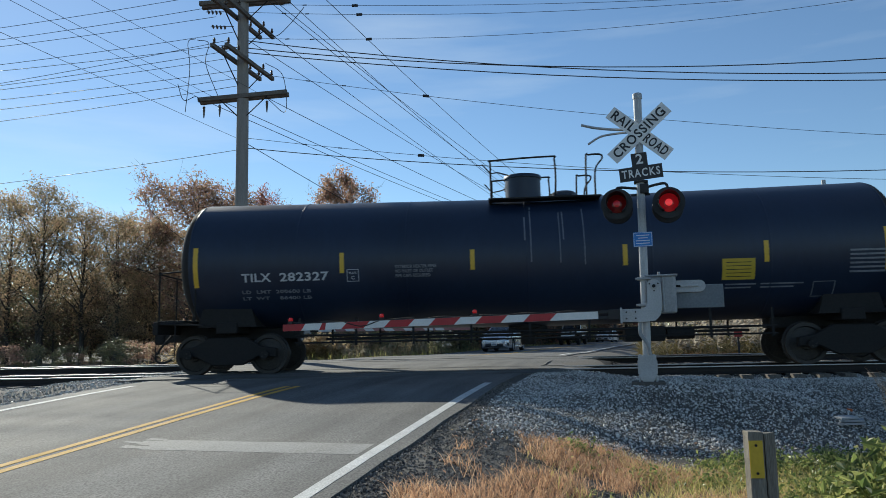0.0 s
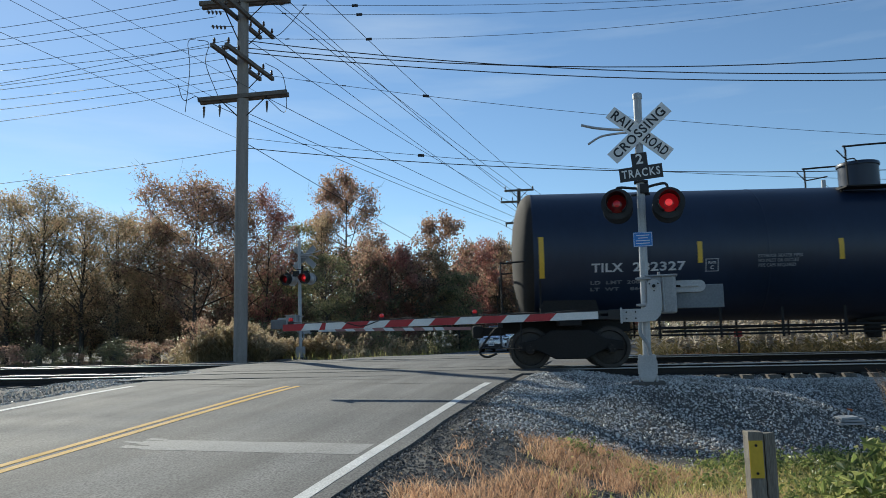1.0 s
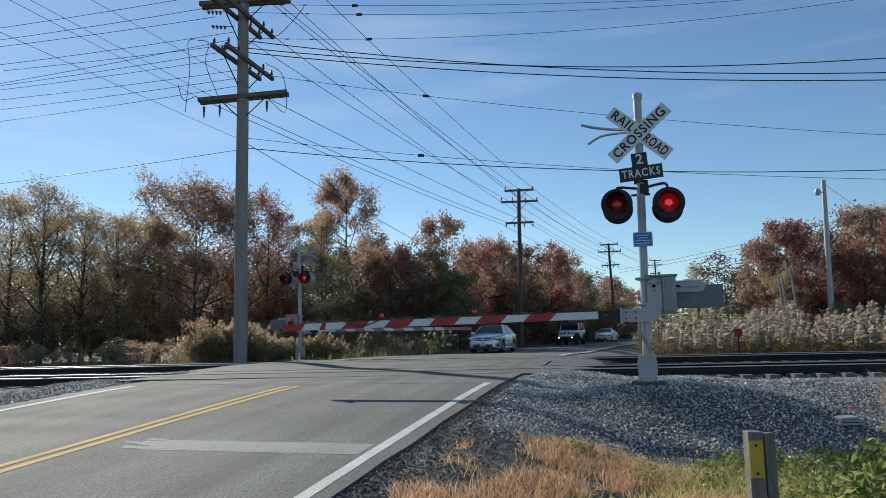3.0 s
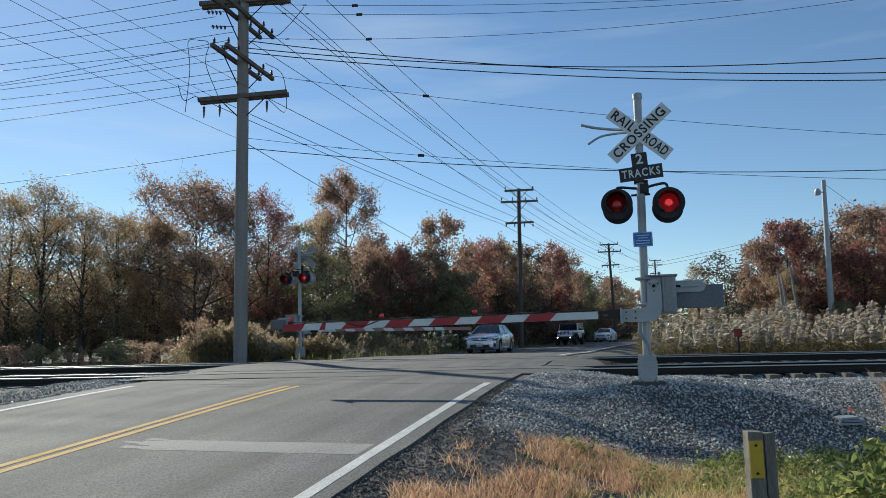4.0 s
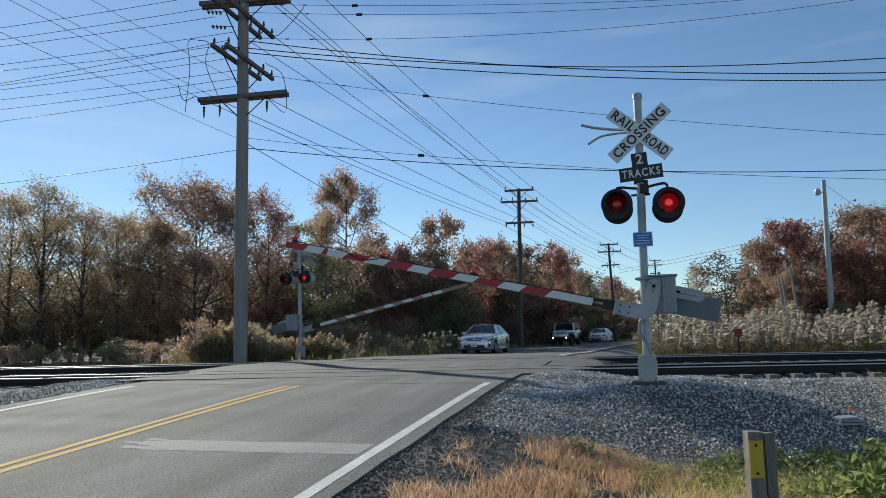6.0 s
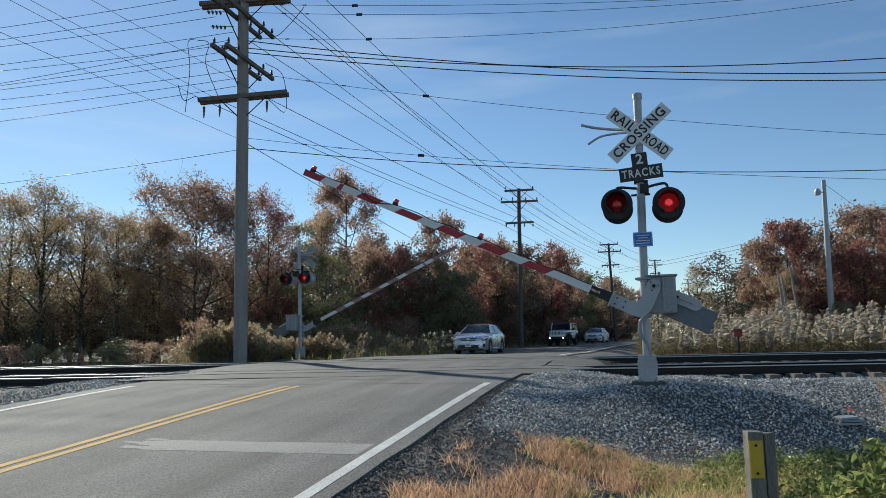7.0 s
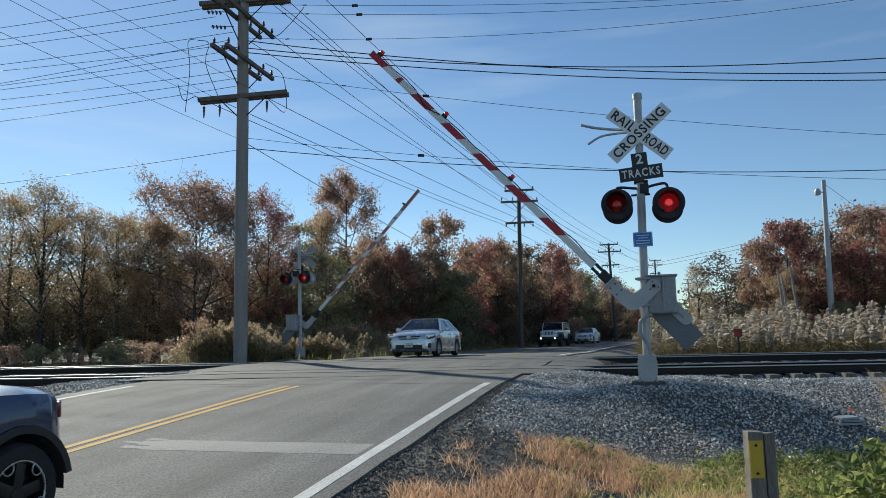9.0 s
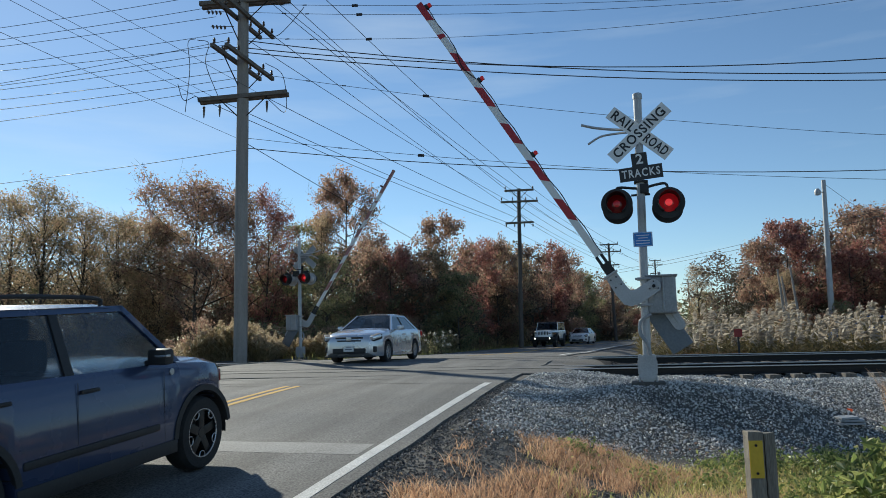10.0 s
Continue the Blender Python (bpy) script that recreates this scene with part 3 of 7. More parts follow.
def build_tank_car():
    mid = track_place(CAR_START, NEAR_TRACK)
    car = thing("tank_car", pose(mid.x, mid.y, 0.0, 0, 0, -TRACK_TURN), "black railway tank car with white stencils and yellow reflector strips", "tank car")
    # barrel
    bm = bmesh.new()
    seg, rings = 56, []
    xs = [-TANK_HALF + DISH, -6.0, -4.0, -2.0, 0.0, 2.0, 4.0, 6.0, TANK_HALF - DISH]
    for x in xs:
        rings.append([bm.verts.new((x, TANK_R * math.sin(a), tank_axis(x) + TANK_R * math.cos(a))) for a in (2 * math.pi * k / seg for k in range(seg))])
    for a, b in zip(rings, rings[1:]):
        for k in range(seg):
            bm.faces.new((a[k], a[(k + 1) % seg], b[(k + 1) % seg], b[k]))
    barrel = part("barrel", bm, M["tank"], car, "glossy black tank barrel", True)
    for side in (-1, 1):
        bm = bmesh.new()
        rings = []
        for i in range(9):
            t = i / 8 * math.pi / 2
            x, r = side * (TANK_HALF - DISH + DISH * math.sin(t)), TANK_R * math.cos(t) ** 0.8 if i < 8 else 0.0
            if r < 0.01:
                rings.append([bm.verts.new((x, 0, tank_axis(x)))])
            else:
                rings.append([bm.verts.new((x, r * math.sin(a), tank_axis(x) + r * math.cos(a))) for a in (2 * math.pi * k / seg for k in range(seg))])
        for a, b in zip(rings, rings[1:]):
            for k in range(seg):
                q = list(dict.fromkeys((a[k], a[(k + 1) % seg], b[(k + 1) % len(b)], b[k % len(b)])))
                bm.faces.new(q)
        part("tank_head", bm, M["tank_head"], car, "dished tank end filmed with dust", True)
    # weld rings
    for x in (-TANK_HALF + DISH + 0.02, -5.2, -2.7, 0.0, 2.7, 5.2, TANK_HALF - DISH - 0.02):
        bm = bmesh.new()
        lathe(bm, [(TANK_R + 0.001, -0.022), (TANK_R + 0.007, -0.01), (TANK_R + 0.007, 0.01), (TANK_R + 0.001, 0.022)], Matrix.Translation((x, 0, tank_axis(x))) @ Matrix.Rotation(radians(90), 4, "Y"), 56)
        part("weld_seam", bm, M["tank"], barrel, "", True)
    # reflectors; positions from the car's middle
    for x, z0, z1, w in ((-7.55, 2.0, 2.91, 0.11), (-4.15, 2.24, 2.70, 0.10), (-1.21, 2.23, 2.68, 0.10), (2.12, 2.23, 2.69, 0.10), (5.1, 2.22, 2.68, 0.10), (7.6, 2.0, 2.91, 0.11)):
        decal("reflector_strip", x - w / 2, x + w / 2, z0, z1, M["reflector"], barrel, "yellow reflective strip")

    def words(text, x, z, size, wide, mat=M["stencil"]):
        m = Matrix.Translation((x, skin(x, z, 0.006), z)) @ Matrix.Rotation(math.asin((z - tank_axis(x)) / TANK_R), 4, "X").inverted()
        lettering("stencil", text, size, mat, barrel, m, "white painted lettering", 0.003, 1.08, wide)
    # the car's end carries the same stencils, small, and two columns of fine print
    def end_mark(z, y, wide, tall, text=None):
        f = math.sqrt(max(0.0, 1 - ((z - tank_axis(8)) ** 2 + y * y) / TANK_R ** 2 / 1.02))
        m = Matrix.Translation((-(TANK_HALF - DISH + DISH * f) - 0.03, y, z)) @ Matrix.Rotation(radians(-90), 4, "Z") @ Matrix.Rotation(radians(-8), 4, "X")
        if text:
            lettering("stencil", text, tall, M["stencil"], car, m, "white painted lettering", 0.003, 1.05, wide)
        else:
            bm = bmesh.new()
            box(bm, (wide, 0.006, tall))
            part("stencil_bar", bm, M["stencil"], car, "unreadable white line of print", m=m)
    end_mark(2.98, 0.25, 0.85, 0.15, "TILX 282327")
    for z, wide in ((2.83, 0.62), (2.72, 0.55), (2.20, 0.30), (2.12, 0.42), (2.04, 0.20), (1.96, 0.32)):
        end_mark(z, 0.25, wide, 0.045)
    words("TILX", -6.14, 2.18, 0.27, 0.68)
    words("282327", -5.03, 2.18, 0.27, 1.12)
    words("LD  LMT  200600 LB", -5.70, 1.87, 0.115, 1.60, M["stencil_old"])
    words("LT  WT    86400 LB", -5.70, 1.73, 0.115, 1.60, M["stencil_old"])
    words("EXTERIOR HEATER PIPES", -2.48, 2.345, 0.10, 0.92, M["stencil_old"])
    words("NO INLET OR OUTLET", -2.52, 2.245, 0.10, 0.84, M["stencil_old"])
    words("PIPE CAPS REQUIRED", -2.55, 2.145, 0.10, 0.78, M["stencil_old"])
    words("PLATE", -3.905, 2.235, 0.07, 0.16)
    words("C", -3.905, 2.13, 0.11, None)

    def framed(x0, x1, z0, z1, t, mat):
        for a in ((x0, x1, z0, z0 + t), (x0, x1, z1 - t, z1), (x0, x0 + t, z0, z1), (x1 - t, x1, z0, z1)):
            decal("stencil_frame", *a, mat, barrel, "white painted frame")
    framed(-4.04, -3.77, 2.05, 2.32, 0.012, M["stencil"])
    framed(6.10, 6.56, 1.47, 1.79, 0.015, M["stencil_old"])
    board = decal("placard", 4.17, 4.86, 1.86, 2.31, M["placard"], barrel, "yellow warning placard")
    for i in range(5):
        decal("stencil_bar", 4.25, 4.78, 2.22 - 0.075 * i, 2.235 - 0.075 * i, M["sign_black"], barrel, "unreadable dark line of print")
    for i in range(6):
        decal("stencil_bar", 6.82, 7.55, 2.40 - 0.09 * i, 2.44 - 0.09 * i, M["stencil_old"], barrel, "unreadable faded line of print")
    for i, (a, b) in enumerate(((4.25, 4.9), (5.0, 5.9), (4.25, 4.8), (5.0, 5.7))):
        decal("stencil_bar", a, b, 1.75 - 0.07 * (i // 2), 1.78 - 0.07 * (i // 2), M["stencil_old"], barrel, "unreadable faded line of print")
    # spilled runs below the manway
    rng = random.Random(2)
    for x in (-0.05, 0.08, 0.72, 0.80, 1.25):
        z1 = 3.7 - rng.random() * 0.3
        decal("spill_run", x, x + 0.012 + 0.012 * rng.random(), z1 - rng.uniform(0.5, 1.6), z1, M["stencil_old"], barrel, "pale dried spill")
    # fittings on top
    top = tank_axis(0) + TANK_R
    bm = bmesh.new()
    lathe(bm, [(0.0, 0.58), (0.44, 0.58), (0.46, 0.55), (0.46, 0.50), (0.43, 0.50), (0.43, -0.06)], Matrix.Translation((0.0, 0, top)), 28)
    part("valve_housing", bm, M["tank"], car, "black cylindrical valve housing", True)
    bm = bmesh.new()
    lathe(bm, [(0.0, 0.17), (0.24, 0.16), (0.30, 0.12), (0.30, 0.04), (0.27, 0.04), (0.27, -0.06)], Matrix.Translation((0.98, 0, top)), 24)
    for k in range(6):
        a = k * math.pi / 3
        box(bm, (0.05, 0.05, 0.10), (0.98 + 0.30 * math.cos(a), 0.30 * math.sin(a), top + 0.08), 0.008)
    part("manway", bm, M["tank"], car, "bolted manway cover", True)
    bm = bmesh.new()
    for y in (-0.95, 0.95):
        box(bm, (2.55, 0.42, 0.035), (0.45, y, top - 0.16), 0.006)
    for x in (-0.78, 1.68):
        box(bm, (0.08, 1.7, 0.06), (x, 0, top - 0.14), 0.006)
        for y in (-0.8, 0.8):
            box(bm, (0.05, 0.05, 0.4), (x, y, top - 0.32))
    part("walkway", bm, M["truck"], car, "steel walkway beside the manway")
    for y in (-1.1, 1.1):
        bm = bmesh.new()
        zz = top - 0.16
        pipe(bm, curve_points([(-0.76, y, zz), (-0.76, y, zz + 0.82), (-0.70, y, zz + 0.90), (0.62, y, zz + 0.95), (0.70, y, zz + 0.88), (0.72, y, zz + 0.5), (0.70, y, zz)], 4), 0.022, 6)
        pipe(bm, [(-0.95, y, zz + 0.82), (-0.76, y, zz + 0.6), (-0.60, y, zz + 0.62), (-0.36, y * 0.7, zz + 0.62)], 0.016, 6)
        part("handrail", bm, M["truck"], car, "bent pipe handrail")
        bm = bmesh.new()
        pipe(bm, curve_points([(1.40, y, zz), (1.42, y, zz + 0.9), (1.48, y, zz + 0.95), (1.74, y, zz + 0.95), (1.78, y, zz + 0.85), (1.62, y, zz + 0.6), (1.60, y, zz)], 4), 0.022, 6)
        part("ladder_rail", bm, M["truck"], car, "hooped ladder rail")
    for y in (-1.58, 1.58):
        # long pipe rail along the lower side
        bm = bmesh.new()
        pipe(bm, [(-5.2, y * 0.99, 0.86), (5.2, y * 0.99, 0.86)], 0.022, 6)
        pipe(bm, [(-5.2, y * 0.99, 0.70), (5.2, y * 0.99, 0.70)], 0.018, 6)
        for x in np.linspace(-5.1, 5.1, 9):
            box(bm, (0.05, 0.03, 0.62), (x, y * 0.99, 0.94))
        part("side_rail", bm, M["truck"], car, "low safety rail")
    bm = bmesh.new()
    lathe(bm, [(0.0, -0.30), (0.16, -0.30), (0.18, -0.26), (0.18, 0.0), (0.40, 0.10), (0.40, 0.2)], Matrix.Translation((0, 0, 0.85)), 20)
    box(bm, (0.9, 0.5, 0.1), (0, 0, 0.93), 0.02)
    part("bottom_outlet", bm, M["truck"], car, "", True)
    bm = bmesh.new()
    box(bm, (0.9, 0.34, 0.34), (2.6, -0.6, 0.74), 0.05)
    rod(bm, (3.1, -0.6, 0.74), (3.7, -0.6, 0.74), 0.13, seg=14)
    pipe(bm, [(-4.8, -0.35, 0.78), (5.0, -0.35, 0.78)], 0.03, 6)
    part("brake_gear", bm, M["truck"], car, "", True)
    for side in (-1, 1):
        bm = bmesh.new()
        box(bm, (3.0, 0.52, 0.34), (side * 7.0, 0, 0.98), 0.02)                 # stub sill
        box(bm, (0.5, 2.3, 0.26), (side * 6.95, 0, 1.08), 0.03)                  # bolster
        prism(bm, [(-0.7, 0), (0.7, 0), (0.55, 0.52), (-0.55, 0.52)], 2.2, Matrix.Translation((side * 6.95, 0, 1.10)))
        part("sill", bm, M["truck"], car, "heavy stub sill and saddle")
        bm = bmesh.new()
        box(bm, (0.62, 2.75, 0.06), (side * 8.18, 0, 1.24), 0.01)
        box(bm, (0.12, 2.9, 0.30), (side * 8.50, 0, 1.10), 0.015)
        for y in (-1.4, 1.4):
            pipe(bm, [(side * 8.05, y, 1.24), (side * 8.05, y, 0.48), (side * 8.5, y, 0.48), (side * 8.5, y, 1.24)], 0.018, 6)
            pipe(bm, [(side * 8.45, y, 1.2), (side * 7.4, y, 1.15)], 0.025, 6)
        part("end_platform", bm, M["truck"], car, "end platform with step irons")
        bm = bmesh.new()
        x = side * 8.45
        for y in (-1.38, 1.38):
            pipe(bm, curve_points([(x, y, 1.24), (x, y, 2.30), (x - side * 0.05, y, 2.36), (x - side * 0.8, y * 0.98, 2.40), (x - side * 0.85, y, 2.3), (x - side * 0.85, y, 1.2)], 3), 0.02, 6)
        pipe(bm, [(x, -1.38, 2.34), (x + side * 0.03, 0, 2.30), (x, 1.38, 2.34)], 0.02, 6)
        for y in (-0.5, 0.5):
            pipe(bm, [(x, y, 1.24), (x, y, 2.32)], 0.018, 6)
        part("end_rail", bm, M["truck"], car, "bent pipe end handrail")
        bm = bmesh.new()
        box(bm, (0.75, 0.16, 0.20), (side * 8.75, 0, 0.87), 0.03)
        box(bm, (0.26, 0.30, 0.30), (side * 9.05, 0.03, 0.87), 0.06)
        part("coupler", bm, M["truck"], car, "knuckle coupler")
        bm = bmesh.new()
        pipe(bm, curve_points([(side * 8.6, -0.35, 0.95), (side * 8.8, -0.4, 0.72), (side * 9.0, -0.4, 0.42), (side * 8.85, -0.38, 0.28), (side * 8.6, -0.36, 0.36)], 5), 0.028, 8)
        part("air_hose", bm, M["rubber"], car, "black rubber air hose", True)
        if side < 0:
            bm = bmesh.new()
            lathe(bm, [(0.24, -0.02), (0.28, -0.02), (0.28, 0.02), (0.24, 0.02), (0.24, -0.02)], Matrix.Translation((-8.5, 0.6, 1.95)) @ Matrix.Rotation(radians(90), 4, "Y"), 20)
            for k in range(3):
                a = k * math.pi / 3
                rod(bm, (-8.5, 0.6 - 0.26 * math.cos(a), 1.95 - 0.26 * math.sin(a)), (-8.5, 0.6 + 0.26 * math.cos(a), 1.95 + 0.26 * math.sin(a)), 0.012, seg=6)
            part("brake_wheel", bm, M["truck"], car, "spoked hand brake wheel")
    # trucks
    wheels = []
    for side in (-1, 1):
        cx = side * 6.95
        for y in (-1.0, 1.0):
            bm = bmesh.new()
            outline = [(-1.15, 0.40), (-1.15, 0.60), (-0.78, 0.66), (-0.42, 0.86), (0.42, 0.86), (0.78, 0.66), (1.15, 0.60), (1.15, 0.40), (0.74, 0.42), (0.34, 0.22), (-0.34, 0.22), (-0.74, 0.42)]
            prism(bm, outline, 0.16, Matrix.Translation((cx, y, 0)))
            for k in (-1, 0, 1):
                rod(bm, (cx + k * 0.16, y * 1.02, 0.36), (cx + k * 0.16, y * 1.02, 0.70), 0.065, seg=10)
            for k in (-0.9, 0.9):
                rod(bm, (cx + k, y * 1.10, 0.46), (cx + k, y * 1.18, 0.46), 0.10, seg=14)
            bmesh.ops.bevel(bm, geom=[e for e in bm.edges if e.calc_length() > 0.3], offset=0.02, segments=1, affect="EDGES")
            part("side_frame", bm, M["truck"], car, "cast steel truck side frame")
        bm = bmesh.new()
        box(bm, (0.4, 2.1, 0.30), (cx, 0, 0.68), 0.04)
        part("truck_bolster", bm, M["truck"], car)
        for k in (-0.89, 0.89):
            bm = bmesh.new()
            for y in (-1, 1):
                prof = [(0.09, 0.05), (0.13, 0.05), (0.15, 0.02), (0.36, -0.01), (0.38, 0.045), (0.457, 0.045), (0.46, -0.06), (0.485, -0.075), (0.485, -0.09), (0.38, -0.09), (0.36, -0.04), (0.13, -0.05), (0.09, -0.06)]
                lathe(bm, prof, Matrix.Translation((0, y * 0.755, 0)) @ Matrix.Rotation(radians(90 if y < 0 else -90), 4, "X"), 32)
            rod(bm, (0, -0.98, 0), (0, 0.98, 0), 0.085, seg=12)
            for y in (-0.93, 0.93):
                for j in range(3):
                    a = j * 2 * math.pi / 3
                    rod(bm, (0.055 * math.cos(a), y, 0.055 * math.sin(a)), (0.055 * math.cos(a), y * 1.28, 0.055 * math.sin(a)), 0.02, seg=6)
            wheels.append(part("wheelset", bm, M["wheel_steel"], car, "steel wheels on an axle", True, pose(cx + k, 0, 0.46)))
    return car, wheels


tank_car, tank_wheels = build_tank_car()


# ---------------------------------------------------------------- crossing signals
SIGNAL_NEAR = pose(3.2, 11.6, 0.0, 0, 0, -15.2)
SIGNAL_FAR = pose(-5.75, 29.0, 0.10, 0, 0, 164.8)
PIVOT = (0.16, -0.14, 1.49)


def lamp_head(parent, x, z, y, away, lit=True, back=None):
    """A black round background, hood and red lens, facing -y (or +y)."""
    turn = Matrix.Translation((x, y, z)) @ Matrix.Rotation(radians(180 if away else 0), 4, "Z") @ Matrix.Rotation(radians(90), 4, "X")
    bm = bmesh.new()
    lathe(bm, [(0.16, 0.0), (0.245, 0.0), (0.25, 0.008), (0.25, 0.016), (0.16, 0.016), (0.155, 0.002), (0.0, 0.002)], turn, 36)
    head = part("lamp_head", bm, M["lamp_black"], parent, "black round lamp background", True)
    bm = bmesh.new()
    lathe(bm, [(0.0, -0.15), (0.11, -0.15), (0.15, -0.11), (0.165, -0.006), (0.243, -0.006), (0.243, -0.002), (0.15, -0.002)], turn, 36)
    part("lamp_back", bm, back or M["lamp_black"], head, "pale grey lamp housing" if back else "black lamp housing", True)
    bm = bmesh.new()
    lathe(bm, [(0.0, 0.035), (0.06, 0.032), (0.11, 0.022), (0.15, 0.004)], turn, 28)
    lens = part("lens", bm, M["lens_red" if lit else "lens_dim"], head, "lit red lens" if lit else "dim dark red lens", True)
    bm = bmesh.new()
    lathe(bm, [(0.0, 0.040), (0.03, 0.038), (0.055, 0.034), (0.06, 0.028)], turn, 20)
    part("lamp_core", bm, M["bulb_red" if lit else "bulb_dim"], lens, "bright red middle of the lens" if lit else "faint red middle of the lens", True)
    bm = bmesh.new()
    seg = 30
    rows = []
    for k in range(seg + 1):
        a = radians(-62 + 304 * k / seg)          # open at the bottom
        deep = 0.30 - 0.10 * abs(k / seg * 2 - 1) ** 2
        ring = [turn @ Vector((r * math.cos(a), r * math.sin(a), d)) for r, d in ((0.165, 0.014), (0.165, deep), (0.158, deep), (0.158, 0.014))]
        rows.append([bm.verts.new(p) for p in ring])
    for a, b in zip(rows, rows[1:]):
        for i in range(4):
            bm.faces.new((a[i], a[(i + 1) % 4], b[(i + 1) % 4], b[i]))
    part("hood", bm, M["lamp_black"], head, "black hood", True)
    return head


def blade(parent, tilt, words, y, shift=0.0):
    m = Matrix.Translation((0.07 + shift, y, 4.0)) @ Matrix.Rotation(radians(tilt), 4, "Y")
    bm = bmesh.new()
    box(bm, (1.20, 0.004, 0.228), (0, 0, 0), 0.001)
    plank = part("crossbuck_blade", bm, M["sign_white"], parent, "white reflective crossbuck blade", m=m)
    for text, x, w in words:
        lettering("letters", text, 0.215, M["sign_black"], plank, pose(x, -0.0035, 0), "black capital letters", 0.001, 1.15, w)
    return plank


def gate_arm(parent, red, longer):
    """The striped arm, its curved support and the counterweights, about the pivot."""
    arm = new("gate_arm")
    arm.parent = parent
    arm.matrix_basis = pose(*PIVOT)
    tagged(arm, "red and white striped gate arm")
    px, pz = PIVOT[0], PIVOT[2]
    tip, root = -6.29 - longer - px, -0.72 - px

    def mid(x):                                   # the arm's middle line
        return (1.065 + (x + px) * 0.0125) - pz

    def slab(name, x0, x1, slant0, slant1, material, proud, label):
        bm = bmesh.new()
        hh = 0.060
        o = [(x0 - slant0, mid(x0) - hh), (x1 - slant1, mid(x1) - hh), (x1 + slant1, mid(x1) + hh), (x0 + slant0, mid(x0) + hh)]
        prism(bm, o, 0.05 + proud)
        return part(name, bm, material, arm, label)
    slab("arm_beam", tip, root, 0, 0, M["arm_white"], 0.0, "white fibreglass beam")
    for a, b, s0, s1 in ((tip - 0.002, -5.89 - px, 0, 0.04), (-5.55 - px, -5.46 - px, 0.03, 0.01), (-5.1 - px, -4.68 - px, 0.06, 0.06), (-4.3 - px, -3.87 - px, 0.06, 0.06), (-3.49 - px, -3.05 - px, 0.06, 0.06), (-2.68 - px, -2.25 - px, 0.06, 0.06), (-1.87 - px, -1.44 - px, 0.06, 0.06)):
        slab("stripe", a, b, s0, s1, red, 0.005, "red reflective stripe")
    for x in (-6.15, -4.41, -2.75):
        x -= px
        z = mid(x) + 0.060
        bm = bmesh.new()
        box(bm, (0.085, 0.07, 0.055), (x, 0, z + 0.0275), 0.008)
        box(bm, (0.06, 0.012, 0.075), (x, 0.036, z + 0.08), 0.004)
        lamp = part("arm_lamp", bm, M["lamp_black"], arm, "small arm lamp base")
        bm = bmesh.new()
        lathe(bm, [(0.0, -0.036), (0.026, -0.034), (0.036, -0.022), (0.036, 0.022), (0.026, 0.034), (0.0, 0.036)], Matrix.Translation((x, 0, z + 0.082)) @ Matrix.Rotation(radians(90), 4, "X"), 18)
        part("lens", bm, M["arm_lens"], lamp, "red arm lamp lens", True)
    bm = bmesh.new()
    pts = []
    for i in range(60):
        x = -6.15 + 5.4 * i / 59
        sag = -0.10 * max(0, math.sin((x + 5.3) * 3.0)) ** 3 if -5.4 < x < -4.2 else 0.012 * math.sin(x * 9)
        pts.append((x - px, -0.035 if sag < -0.02 else 0.0, mid(x - px) + 0.076 + sag))
    pipe(bm, pts, 0.009, 5)
    part("cable", bm, M["rubber"], arm, "black lamp cable", True)
    bm = bmesh.new()
    for dz in (-0.045, 0.045):
        box(bm, (0.24, 0.07, 0.05), (-0.60 - px, 0, mid(-0.6 - px) + dz), 0.006)
    box(bm, (0.20, 0.10, 0.16), (-0.46 - px, 0, mid(-0.46 - px)), 0.01)
    part("shear_bracket", bm, M["lamp_black"], arm, "dark break-away bracket")
    # curved support: flat plate from the pivot down and along
    bm = bmesh.new()
    outline = [(0.11 * math.cos(a) , 0.11 * math.sin(a)) for a in (radians(-10 + 200 * k / 10) for k in range(11))]
    outline += [(-0.11, -0.26), (-0.14, -0.33), (-0.22, -0.35), (-0.52, -0.35), (-0.52, -0.55), (-0.16, -0.56), (0.0, -0.54), (0.08, -0.46), (0.115, -0.32)]
    prism(bm, outline, 0.045)
    box(bm, (0.03, 0.14, 0.25), (-0.52, 0, -0.45), 0.004)
    rod(bm, (0, -0.05, 0), (0, 0.18, 0), 0.045, seg=14)
    part("arm_support", bm, M["galvanised"], arm, "curved pale grey arm support")
    bm = bmesh.new()
    rod(bm, (0, -0.075, 0), (0, -0.02, 0), 0.030, seg=6)
    for a in (30, 150, 270):
        rod(bm, (0.075 * math.cos(radians(a)), -0.04, 0.075 * math.sin(radians(a))), (0.075 * math.cos(radians(a)), -0.02, 0.075 * math.sin(radians(a))), 0.012, seg=6)
    for x in (-0.30, -0.44):
        rod(bm, (x, -0.04, -0.40), (x, -0.02, -0.40), 0.014, seg=6)
        rod(bm, (x, -0.04, -0.50), (x, -0.02, -0.50), 0.014, seg=6)
    part("bolts", bm, M["truck"], arm, "dark bolt heads")
    bm = bmesh.new()
    o = [(0.10, -0.10), (0.10, 0.09), (0.70, 0.09)] + [(0.70 + 0.095 * math.sin(a), 0.0 - 0.005 + 0.095 * math.cos(a)) for a in (radians(20 * k) for k in range(1, 9))] + [(0.70, -0.10)]
    prism(bm, o, 0.03, Matrix.Translation((0, 0.27, 0)))
    box(bm, (0.26, 0.04, 0.035), (0.55, 0.25, 0.0), 0.005)
    part("weight_arm", bm, M["galvanised"], arm, "pale grey counterweight lever")
